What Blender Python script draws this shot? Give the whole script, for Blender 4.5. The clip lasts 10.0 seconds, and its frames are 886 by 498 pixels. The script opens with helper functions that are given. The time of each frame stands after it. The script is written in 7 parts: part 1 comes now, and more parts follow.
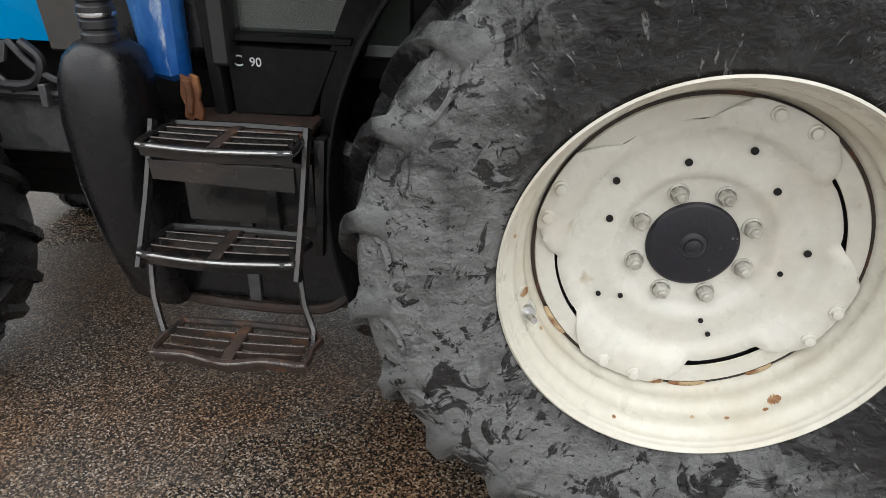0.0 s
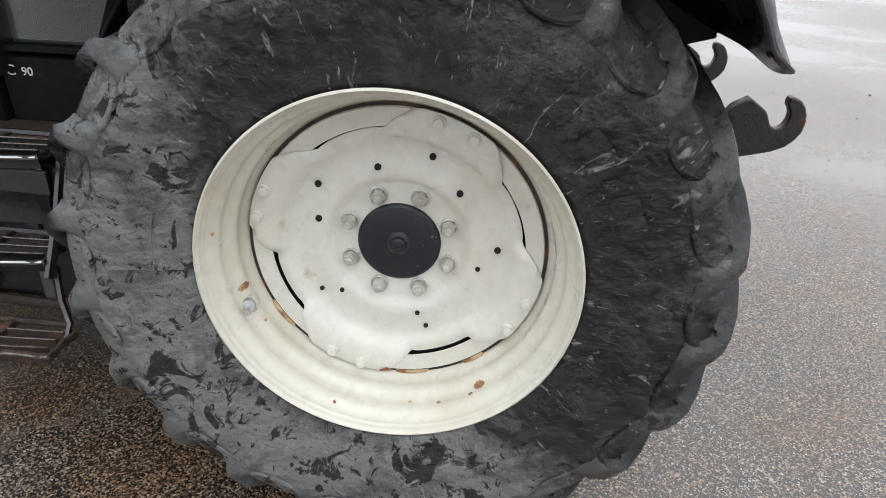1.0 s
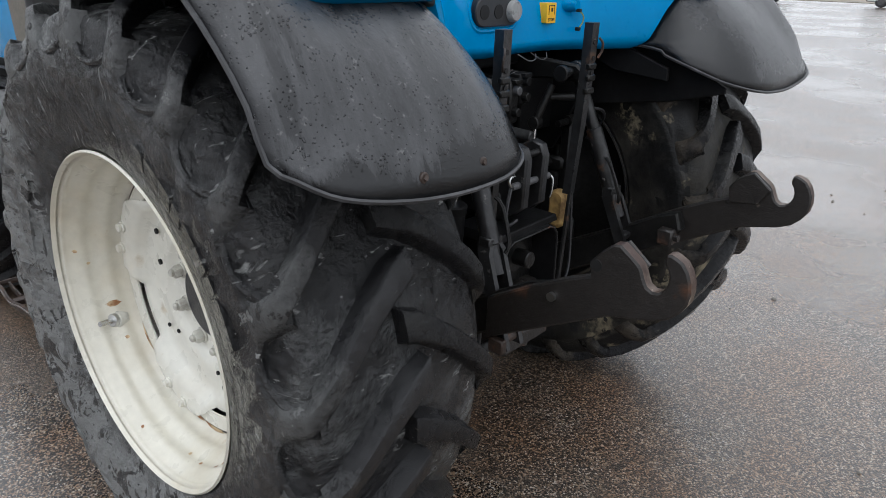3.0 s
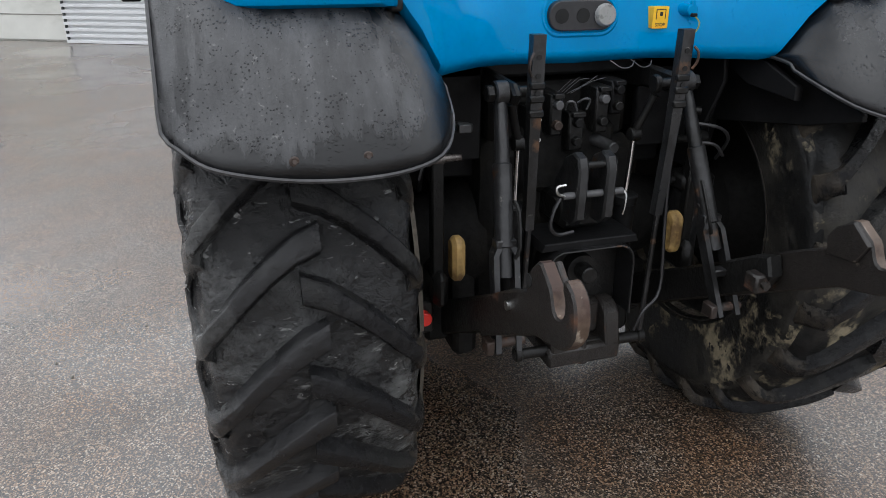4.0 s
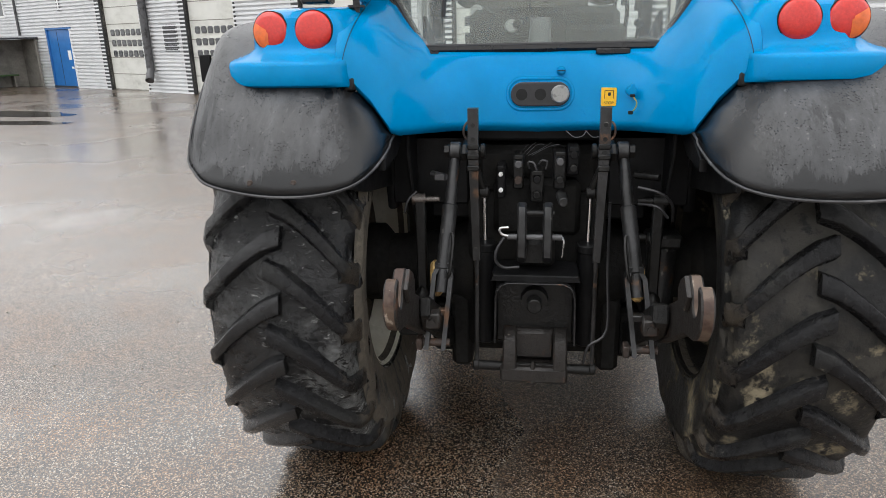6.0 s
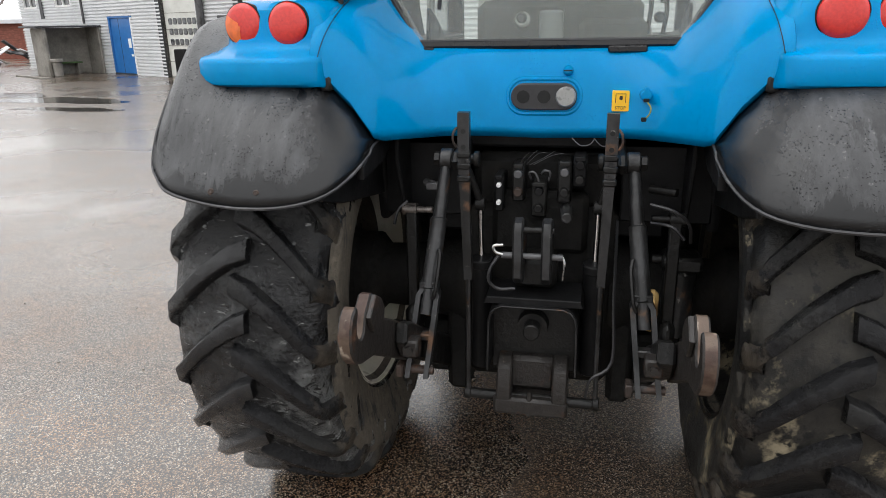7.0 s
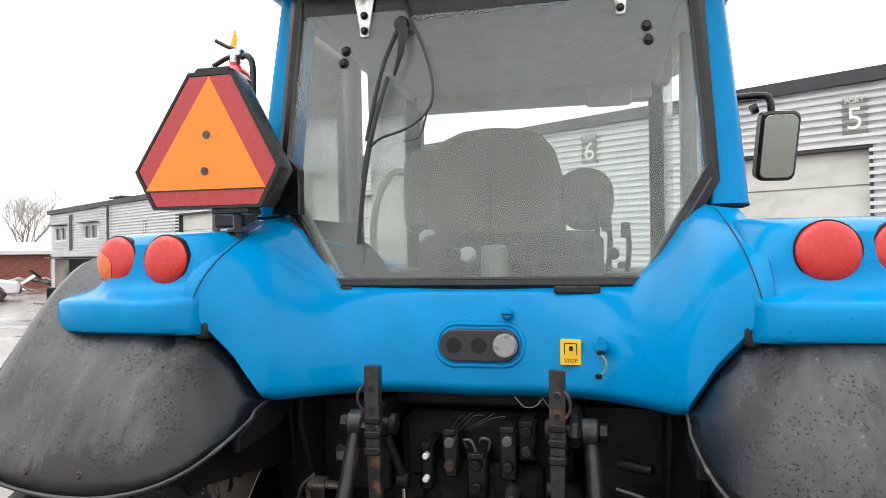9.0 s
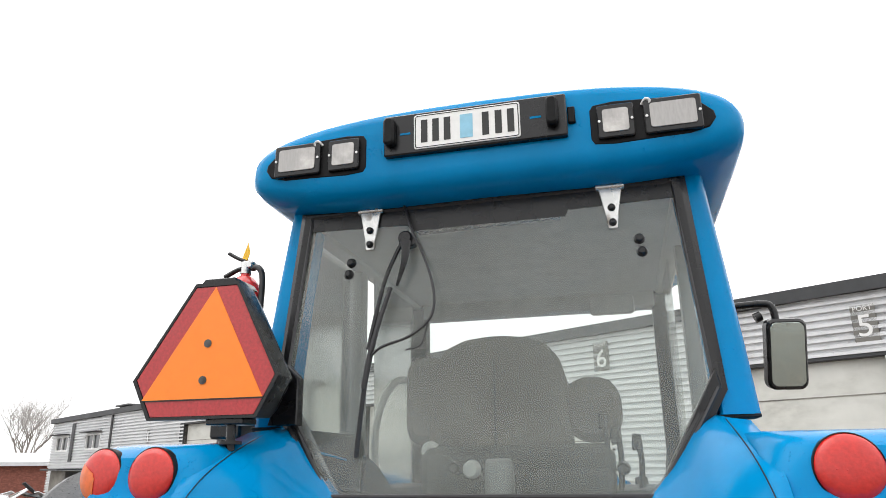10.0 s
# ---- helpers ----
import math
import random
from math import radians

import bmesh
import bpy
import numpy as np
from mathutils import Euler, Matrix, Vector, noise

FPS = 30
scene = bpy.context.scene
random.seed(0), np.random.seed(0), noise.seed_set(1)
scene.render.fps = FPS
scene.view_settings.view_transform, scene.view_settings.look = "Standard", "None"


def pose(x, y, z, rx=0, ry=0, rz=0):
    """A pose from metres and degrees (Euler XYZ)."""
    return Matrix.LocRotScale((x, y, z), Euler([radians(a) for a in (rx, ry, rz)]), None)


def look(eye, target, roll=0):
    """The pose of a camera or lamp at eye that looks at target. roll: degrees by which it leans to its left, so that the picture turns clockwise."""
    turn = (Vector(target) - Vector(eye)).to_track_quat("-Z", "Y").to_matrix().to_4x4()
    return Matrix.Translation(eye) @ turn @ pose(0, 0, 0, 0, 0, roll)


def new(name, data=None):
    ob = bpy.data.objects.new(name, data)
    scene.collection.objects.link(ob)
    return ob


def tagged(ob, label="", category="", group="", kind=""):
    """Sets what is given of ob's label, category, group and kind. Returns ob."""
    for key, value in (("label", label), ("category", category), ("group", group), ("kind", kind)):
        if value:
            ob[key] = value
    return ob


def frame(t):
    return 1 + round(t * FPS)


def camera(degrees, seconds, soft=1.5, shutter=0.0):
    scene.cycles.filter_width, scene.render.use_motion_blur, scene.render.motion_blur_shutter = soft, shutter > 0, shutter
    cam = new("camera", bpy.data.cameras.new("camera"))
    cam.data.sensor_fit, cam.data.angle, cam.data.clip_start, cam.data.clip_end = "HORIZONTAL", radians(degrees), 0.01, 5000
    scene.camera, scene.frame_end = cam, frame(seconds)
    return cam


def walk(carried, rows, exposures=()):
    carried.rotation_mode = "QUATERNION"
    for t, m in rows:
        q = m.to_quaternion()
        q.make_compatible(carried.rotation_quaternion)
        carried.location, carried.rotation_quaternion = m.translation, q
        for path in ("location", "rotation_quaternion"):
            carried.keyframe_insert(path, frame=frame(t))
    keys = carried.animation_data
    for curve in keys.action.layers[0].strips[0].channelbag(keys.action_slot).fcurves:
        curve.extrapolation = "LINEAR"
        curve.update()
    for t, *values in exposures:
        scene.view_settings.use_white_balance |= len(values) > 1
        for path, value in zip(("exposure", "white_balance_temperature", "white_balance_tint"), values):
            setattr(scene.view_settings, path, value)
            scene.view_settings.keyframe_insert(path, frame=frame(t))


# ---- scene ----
cam = camera(65.7, 10.0, soft=0.75)
PATH = [
    (0, (-0.427, -2.398, 1.562), (-0.623, -0.642, 0.625), 1.3),
    (0.5, (-0.097, -2.499, 1.619), (-0.256, -0.744, 0.672), 1.7),
    (1, (0.231, -2.459, 1.624), (0.099, -0.687, 0.704), 2.2),
    (1.5, (0.571, -2.392, 1.673), (0.504, -0.573, 0.845), 3.1),
    (2, (0.87, -2.306, 1.694), (0.365, -0.534, 0.916), 2.9),
    (2.5, (1.258, -2.029, 1.68), (0.171, -0.534, 0.916), 1.2),
    (3, (1.6, -1.719, 1.685), (0.372, -0.337, 0.922), 1.3),
    (3.2, (1.742, -1.597, 1.710), (0.388, -0.345, 0.934), 1.0),
    (4.3, (2.268, -0.766, 1.719), (0.456, -0.432, 0.941), -0.4),
    (4.5, (2.326, -0.636, 1.714), (0.502, -0.37, 0.937), -0.5),
    (5, (2.481, -0.31, 1.718), (0.638, -0.205, 0.948), -0.7),
    (5.5, (2.735, -0.082, 1.752), (0.86, -0.17, 1.06), -1.4),
    (6, (2.826, -0.007, 1.785), (0.938, -0.27, 1.181), -1.3),
    (6.2, (2.792, 0.038, 1.78), (0.903, -0.263, 1.193), -1.5),
    (7.3, (2.434, 0.186, 1.808), (0.584, -0.251, 1.184), -0.8),
    (7.5, (2.355, 0.2, 1.816), (0.491, -0.242, 1.243), -1.0),
    (8, (2.148, 0.296, 1.751), (0.267, -0.152, 1.241), -1.1),
    (8.5, (2.048, 0.34, 1.761), (0.124, -0.118, 1.461), -1.0),
    (9, (2.054, 0.332, 1.803), (0.108, -0.126, 1.819), -0.8),
    (9.5, (2.055, 0.338, 1.825), (0.147, -0.102, 2.232), -0.7),
    (10, (2.038, 0.361, 1.808), (0.189, -0.102, 2.414), -0.7),
]
EXPOSURES = [(0.0, -0.18, 6380, 10), (1.0, -0.23, 6150, 10), (2.0, -0.46, 6120, 10), (3.0, -0.48, 6020, 10), (4.5, -0.15, 6220, 10),
             (6.0, -0.05, 6420, 10), (7.5, -0.10, 6420, 10), (8.5, 0.02, 6440, 10), (9.0, 0.10, 6480, 10), (10.0, -0.08, 6500, 10)]
walk(cam, [(t, look(eye, target, roll)) for t, eye, target, roll in PATH], EXPOSURES)

# ---- light ----
world = bpy.data.worlds.new("overcast")
scene.world = world
world.use_nodes = True
wn, wl = world.node_tree.nodes, world.node_tree.links
sky = wn.new("ShaderNodeTexSky")
sky.sky_type, sky.sun_disc = "NISHITA", False
sky.sun_elevation, sky.sun_rotation = radians(48), radians(250)
sky.air_density, sky.dust_density, sky.ozone_density = 1.0, 6.0, 1.0
grey = wn.new("ShaderNodeHueSaturation")
grey.inputs["Saturation"].default_value = 0.10
grey.inputs["Value"].default_value = 0.55
wl.new(sky.outputs[0], grey.inputs["Color"])
cloud = wn.new("ShaderNodeTexNoise")
cloud.inputs["Scale"].default_value, cloud.inputs["Detail"].default_value = 1.6, 5
wc = wn.new("ShaderNodeTexCoord")
wl.new(wc.outputs["Generated"], cloud.inputs["Vector"])
sepw = wn.new("ShaderNodeSeparateXYZ")
wl.new(wc.outputs["Generated"], sepw.inputs[0])
height = wn.new("ShaderNodeMapRange")
height.inputs[1].default_value, height.inputs[2].default_value = 0.0, 1.0
height.inputs[3].default_value, height.inputs[4].default_value = 12.0, 25.5
wl.new(sepw.outputs[2], height.inputs[0])
ramp = wn.new("ShaderNodeMapRange")
ramp.inputs[1].default_value, ramp.inputs[2].default_value = 0.3, 0.7
ramp.inputs[3].default_value, ramp.inputs[4].default_value = 0.9, 1.1
wl.new(cloud.outputs[0], ramp.inputs[0])
over = wn.new("ShaderNodeMath")
over.operation = "MULTIPLY"
wl.new(height.outputs[0], over.inputs[0])
wl.new(ramp.outputs[0], over.inputs[1])
mixw = wn.new("ShaderNodeMix")
mixw.data_type = "RGBA"
mixw.inputs[0].default_value = 0.85
wl.new(grey.outputs[0], mixw.inputs[6])
wl.new(over.outputs[0], mixw.inputs[7])
wl.new(mixw.outputs[2], wn["Background"].inputs["Color"])
wn["Background"].inputs["Strength"].default_value = 0.12
sun = new("sun", bpy.data.lights.new("sun", "SUN"))
sun.data.energy, sun.data.angle, sun.data.color = 0.6, radians(40), (1.0, 0.985, 0.96)
sun.matrix_world = look((0.6 * 5, -0.9 * 5, 9), (0, 0, 0))


# ---- materials ----
def mat(name, base, rough=0.5, metal=0.0, layers=(), vary=0.12, vary_scale=40.0, bump=0.0, bump_scale=80.0, coat=0.0, spec=0.5, drops=0.0, stretch=(1, 1, 1), random=0.0, polar=None, rgh=0.55, drop_scale=75.0):
    """layers: (colour, roughness, scale, low, high, stretch), each laid over the one before where its noise is high."""
    m = bpy.data.materials.new(name)
    m.use_nodes = True
    N, L = m.node_tree.nodes, m.node_tree.links
    b = N["Principled BSDF"]
    tc = N.new("ShaderNodeTexCoord")
    src = tc.outputs["Object"]
    if random:
        info = N.new("ShaderNodeObjectInfo")
        add = N.new("ShaderNodeVectorMath")
        add.operation = "MULTIPLY_ADD"
        L.new(info.outputs["Random"], add.inputs[0])
        add.inputs[1].default_value = (random, random * 0.7, random * 1.3)
        L.new(src, add.inputs[2])
        src = add.outputs[0]

    if polar:
        # angle round the axle, height, and radius in place of x, y, z
        sub0 = N.new("ShaderNodeVectorMath")
        sub0.operation = "SUBTRACT"
        sub0.inputs[1].default_value = polar
        L.new(src, sub0.inputs[0])
        sp = N.new("ShaderNodeSeparateXYZ")
        L.new(sub0.outputs[0], sp.inputs[0])
        ang = N.new("ShaderNodeMath")
        ang.operation = "ARCTAN2"
        L.new(sp.outputs[2], ang.inputs[0])
        L.new(sp.outputs[0], ang.inputs[1])
        flat = N.new("ShaderNodeCombineXYZ")
        L.new(sp.outputs[0], flat.inputs[0])
        L.new(sp.outputs[2], flat.inputs[2])
        ln = N.new("ShaderNodeVectorMath")
        ln.operation = "LENGTH"
        L.new(flat.outputs[0], ln.inputs[0])
        cb = N.new("ShaderNodeCombineXYZ")
        L.new(ang.outputs[0], cb.inputs[0])
        L.new(sp.outputs[1], cb.inputs[1])
        L.new(ln.outputs["Value"], cb.inputs[2])
        polar_src = cb.outputs[0]

    def noise_at(scale, st=(1, 1, 1), detail=6.0):
        mp = N.new("ShaderNodeMapping")
        L.new(polar_src if len(st) == 4 else src, mp.inputs["Vector"])
        mp.inputs["Scale"].default_value = st[:3]
        n = N.new("ShaderNodeTexNoise")
        n.inputs["Scale"].default_value, n.inputs["Detail"].default_value = scale, detail
        n.inputs["Roughness"].default_value = rgh
        if len(st) == 4:
            n.inputs["Distortion"].default_value = 0.9
        L.new(mp.outputs[0], n.inputs["Vector"])
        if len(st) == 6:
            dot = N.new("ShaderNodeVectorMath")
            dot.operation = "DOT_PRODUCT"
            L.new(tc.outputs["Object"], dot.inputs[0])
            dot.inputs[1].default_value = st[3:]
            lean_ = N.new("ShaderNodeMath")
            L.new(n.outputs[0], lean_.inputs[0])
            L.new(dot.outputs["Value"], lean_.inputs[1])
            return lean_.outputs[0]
        if len(st) == 5:
            # more of this layer towards one side of the wheel
            dot = N.new("ShaderNodeVectorMath")
            dot.operation = "DOT_PRODUCT"
            L.new(sub0.outputs[0], dot.inputs[0])
            dot.inputs[1].default_value = (st[3], 0, st[4])
            lean_ = N.new("ShaderNodeMath")
            L.new(n.outputs[0], lean_.inputs[0])
            L.new(dot.outputs["Value"], lean_.inputs[1])
            # and more towards the shoulder than beside the rim
            far_ = N.new("ShaderNodeMath")
            far_.operation = "MULTIPLY_ADD"
            L.new(ln.outputs["Value"], far_.inputs[0])
            far_.inputs[1].default_value = 0.65
            L.new(lean_.outputs[0], far_.inputs[2])
            return far_.outputs[0]
        return n.outputs[0]

    def blend(fac, a, c):
        x = N.new("ShaderNodeMix")
        x.data_type = "RGBA"
        L.new(fac, x.inputs[0])
        for sock, v in ((x.inputs[6], a), (x.inputs[7], c)):
            if isinstance(v, tuple):
                sock.default_value = (*v, 1)
            else:
                L.new(v, sock)
        return x.outputs[2]

    def span(v, a, c, lo=0.0, hi=1.0):
        r = N.new("ShaderNodeMapRange")
        r.inputs[1].default_value, r.inputs[2].default_value = a, c
        r.inputs[3].default_value, r.inputs[4].default_value = lo, hi
        L.new(v, r.inputs[0])
        return r.outputs[0]

    def mixf(fac, a, c):
        x = N.new("ShaderNodeMix")
        L.new(fac, x.inputs[0])
        for sock, v in ((x.inputs[2], a), (x.inputs[3], c)):
            if isinstance(v, float):
                sock.default_value = v
            else:
                L.new(v, sock)
        return x.outputs[0]

    grain = noise_at(vary_scale, stretch)
    lo = tuple(max(0.0, c * (1 - vary)) for c in base)
    hi = tuple(min(1.0, c * (1 + vary)) for c in base)
    col = blend(span(grain, 0.3, 0.7), lo, hi)
    rg = span(noise_at(vary_scale * 0.3, stretch), 0.3, 0.7, max(0.02, rough - 0.07), min(1.0, rough + 0.07))
    for colour, r2, sc, a, c, st in layers:
        f = span(noise_at(sc, st, 8.0), a, c)
        f2 = blend(span(noise_at(sc * 5, st), 0.3, 0.7), tuple(k * 0.8 for k in colour), tuple(min(1, k * 1.2) for k in colour))
        col = blend(f, col, f2)
        rg = mixf(f, rg, float(r2))
    height = None
    if bump:
        height = noise_at(bump_scale, stretch, 8.0)
    if drops:
        vo = N.new("ShaderNodeTexVoronoi")
        vo.inputs["Scale"].default_value = drop_scale
        L.new(src, vo.inputs["Vector"])
        size = span(noise_at(14.0), 0.35, 0.75, 0.0, 0.36 * drops)
        sub = N.new("ShaderNodeMath")
        sub.operation = "SUBTRACT"
        L.new(size, sub.inputs[0])
        L.new(vo.outputs["Distance"], sub.inputs[1])
        d = span(sub.outputs[0], 0.0, 0.12)
        rg = mixf(d, rg, 0.05)
        bp2 = N.new("ShaderNodeBump")
        bp2.inputs["Strength"].default_value, bp2.inputs["Distance"].default_value = 0.8, 0.004
        L.new(d, bp2.inputs["Height"])
    if bump:
        bp = N.new("ShaderNodeBump")
        bp.inputs["Strength"].default_value, bp.inputs["Distance"].default_value = 1.0, bump
        L.new(height, bp.inputs["Height"])
        if drops:
            L.new(bp2.outputs[0], bp.inputs["Normal"])
        L.new(bp.outputs[0], b.inputs["Normal"])
        L.new(bp.outputs[0], b.inputs["Coat Normal"])
    elif drops:
        L.new(bp2.outputs[0], b.inputs["Normal"])
    L.new(col, b.inputs["Base Color"])
    L.new(rg, b.inputs["Roughness"])
    b.inputs["Metallic"].default_value = metal
    b.inputs["Coat Weight"].default_value = coat
    b.inputs["Coat Roughness"].default_value = 0.06
    b.inputs["Specular IOR Level"].default_value = spec
    return m


def asphalt():
    m = bpy.data.materials.new("wet_asphalt")
    m.use_nodes = True
    N, L = m.node_tree.nodes, m.node_tree.links
    b = N["Principled BSDF"]
    tc = N.new("ShaderNodeTexCoord")
    vo = N.new("ShaderNodeTexVoronoi")
    vo.inputs["Scale"].default_value = 180.0
    vo2 = N.new("ShaderNodeTexVoronoi")
    vo2.inputs["Scale"].default_value = 210.0
    big = N.new("ShaderNodeTexNoise")
    big.inputs["Scale"].default_value, big.inputs["Detail"].default_value = 0.35, 5
    mid = N.new("ShaderNodeTexNoise")
    mid.inputs["Scale"].default_value, mid.inputs["Detail"].default_value = 2.4, 6
    for n in (vo, vo2, big, mid):
        L.new(tc.outputs["Object"], n.inputs["Vector"])
    sep = N.new("ShaderNodeSeparateColor")
    L.new(vo.outputs["Color"], sep.inputs[0])
    cr = N.new("ShaderNodeValToRGB")
    e = cr.color_ramp.elements
    e[0].position, e[0].color = 0.0, (0.008, 0.007, 0.006, 1)
    e[1].position, e[1].color = 1.0, (0.40, 0.35, 0.29, 1)
    for p, c in ((0.34, (0.030, 0.023, 0.018, 1)), (0.60, (0.085, 0.060, 0.042, 1)), (0.78, (0.20, 0.130, 0.080, 1)), (0.92, (0.27, 0.21, 0.155, 1))):
        k = e.new(p)
        k.color = c
    L.new(sep.outputs[0], cr.inputs[0])
    tint = N.new("ShaderNodeMix")
    tint.data_type, tint.blend_type = "RGBA", "MULTIPLY"
    tint.inputs[0].default_value = 1.0
    tr = N.new("ShaderNodeValToRGB")
    tr.color_ramp.elements[0].position, tr.color_ramp.elements[0].color = 0.34, (0.99, 0.84, 0.70, 1)
    tr.color_ramp.elements[1].position, tr.color_ramp.elements[1].color = 0.62, (0.92, 0.99, 1.06, 1)
    L.new(mid.outputs[0], tr.inputs[0])
    L.new(cr.outputs[0], tint.inputs[6])
    L.new(tr.outputs[0], tint.inputs[7])
    L.new(tint.outputs[2], b.inputs["Base Color"])
    wet = N.new("ShaderNodeMapRange")
    wet.inputs[1].default_value, wet.inputs[2].default_value = 0.46, 0.57
    wet.inputs[3].default_value, wet.inputs[4].default_value = 0.34, 0.22
    L.new(big.outputs[0], wet.inputs[0])
    L.new(wet.outputs[0], b.inputs["Roughness"])
    lift = N.new("ShaderNodeMapRange")
    lift.inputs[1].default_value, lift.inputs[2].default_value = 0.525, 0.60
    lift.inputs[3].default_value, lift.inputs[4].default_value = 0.42, 0.06
    L.new(big.outputs[0], lift.inputs[0])
    hsum = N.new("ShaderNodeMath")
    hsum.operation = "ADD"
    L.new(vo.outputs["Distance"], hsum.inputs[0])
    L.new(vo2.outputs["Distance"], hsum.inputs[1])
    bp = N.new("ShaderNodeBump")
    bp.invert = True
    bp.inputs["Distance"].default_value = 0.0035
    L.new(lift.outputs[0], bp.inputs["Strength"])
    L.new(hsum.outputs[0], bp.inputs["Height"])
    L.new(bp.outputs[0], b.inputs["Normal"])
    b.inputs["Specular IOR Level"].default_value = 0.6
    # film of rain water over the stones
    film = N.new("ShaderNodeMapRange")
    film.inputs[1].default_value, film.inputs[2].default_value = 0.35, 0.62
    film.inputs[3].default_value, film.inputs[4].default_value = 0.55, 1.0
    L.new(big.outputs[0], film.inputs[0])
    L.new(film.outputs[0], b.inputs["Coat Weight"])
    b.inputs["Coat IOR"].default_value = 1.33
    b.inputs["Coat Roughness"].default_value = 0.18
    bp3 = N.new("ShaderNodeBump")
    bp3.invert = True
    bp3.inputs["Distance"].default_value, bp3.inputs["Strength"].default_value = 0.002, 0.12
    L.new(hsum.outputs[0], bp3.inputs["Height"])
    L.new(bp3.outputs[0], b.inputs["Coat Normal"])
    return m


def glass(name, tint=(0.95, 0.985, 0.965), film=0.0, film_colour=(0.5, 0.5, 0.48)):
    """a thin pane: it lets through, mirrors by Fresnel, and carries a faint film of dust"""
    m = bpy.data.materials.new(name)
    m.use_nodes = True
    N, L = m.node_tree.nodes, m.node_tree.links
    N.remove(N["Principled BSDF"])
    clear = N.new("ShaderNodeBsdfTransparent")
    clear.inputs[0].default_value = (*tint, 1)
    gloss = N.new("ShaderNodeBsdfGlossy")
    gloss.inputs["Roughness"].default_value = 0.14
    fres = N.new("ShaderNodeFresnel")
    fres.inputs[0].default_value = 1.5
    pane_ = N.new("ShaderNodeMixShader")
    L.new(fres.outputs[0], pane_.inputs[0])
    L.new(clear.outputs[0], pane_.inputs[1])
    L.new(gloss.outputs[0], pane_.inputs[2])
    d = N.new("ShaderNodeBsdfDiffuse")
    d.inputs[0].default_value = (*film_colour, 1)
    n = N.new("ShaderNodeTexNoise")
    n.inputs["Scale"].default_value, n.inputs["Detail"].default_value = 3.0, 5
    tc = N.new("ShaderNodeTexCoord")
    L.new(tc.outputs["Object"], n.inputs["Vector"])
    r = N.new("ShaderNodeMapRange")
    r.inputs[1].default_value, r.inputs[2].default_value = 0.3, 0.7
    r.inputs[3].default_value, r.inputs[4].default_value = film * 0.7, film * 1.3
    L.new(n.outputs[0], r.inputs[0])
    mx = N.new("ShaderNodeMixShader")
    L.new(r.outputs[0], mx.inputs[0])
    L.new(pane_.outputs[0], mx.inputs[1])
    L.new(d.outputs[0], mx.inputs[2])
    L.new(mx.outputs[0], N["Material Output"].inputs[0])
    return m


S1 = (1, 1, 1)
ASPHALT = asphalt()
# grey front lower side: dust, with the wet sky sheen painted into the colour
RUBBER = mat("tyre_rubber", (0.0065, 0.0065, 0.0072), 0.24, layers=(
    ((0.130, 0.133, 0.131), 0.28, 2.6, 0.84, 0.99, (1, 1, 1, -0.29, -0.24)),
    ((0.044, 0.045, 0.045), 0.22, 3.2, 0.52, 0.66, (0.9, 1, 1.3, 1)),
    ((0.012, 0.012, 0.012), 0.16, 4.4, 0.548, 0.572, (1.1, 1, 2.2, 1)),
    ((0.190, 0.192, 0.186), 0.34, 7.5, 0.625, 0.680, (2.2, 1, 1.1, 1)),
    ((0.010, 0.010, 0.010), 0.16, 15.0, 0.600, 0.625, (1.2, 1, 1.6, 1)),
    ((0.21, 0.21, 0.205), 0.34, 22.0, 0.645, 0.690, (1.8, 1, 1.0, 1))), vary=0.4, bump=0.030, bump_scale=17, coat=0.42, polar=(0, 0, 0.82), rgh=0.62, drops=1.1, spec=0.25)
LUG = mat("tread_rubber", (0.008, 0.008, 0.009), 0.26, layers=(
    ((0.018, 0.018, 0.0175), 0.34, 5.0, 0.50, 0.60, S1),
    ((0.11, 0.10, 0.08), 0.7, 20.0, 0.65, 0.72, S1)), vary=0.35, bump=0.008, bump_scale=24, random=3.0, rgh=0.68, spec=0.15, coat=0.10)
def lug_rubber(name, colour, k, low, high):
    """black tread rubber that turns dusty or muddy towards one shoulder"""
    return mat(name, (0.008, 0.008, 0.009), 0.26, layers=(
        ((0.018, 0.018, 0.0175), 0.34, 5.0, 0.50, 0.60, S1),
        ((0.11, 0.10, 0.08), 0.7, 20.0, 0.65, 0.72, S1),
        (colour, 0.34, 7.0, low, high, (1, 1, 1, 0, k, 0)),
        ((0.010, 0.010, 0.010), 0.24, 13.0, 0.56, 0.61, S1)), vary=0.35, bump=0.014, bump_scale=18, random=3.0, rgh=0.70, coat=0.14, drops=0.6, spec=0.15)


LUG_DUSTY = lug_rubber("dusty_shoulder_rubber", (0.115, 0.118, 0.116), -2.4, 0.94, 1.14)
LUG_SMEAR = mat("smeared_shoulder_rubber", (0.008, 0.008, 0.009), 0.24, layers=(
    ((0.050, 0.051, 0.050), 0.26, 5.0, 0.98, 1.16, (1, 1, 1, 0, -2.4, 0)),
    ((0.12, 0.122, 0.118), 0.34, 16.0, 1.22, 1.30, (1, 1, 1, 0, -2.4, 0)),
    ((0.010, 0.010, 0.010), 0.18, 14.0, 0.58, 0.61, S1)), vary=0.35, bump=0.016, bump_scale=17, random=3.0, rgh=0.66, coat=0.3, drops=0.8, spec=0.25)
LUG_MUD_P = lug_rubber("muddy_shoulder_rubber", (0.050, 0.042, 0.033), 2.4, 1.06, 1.22)
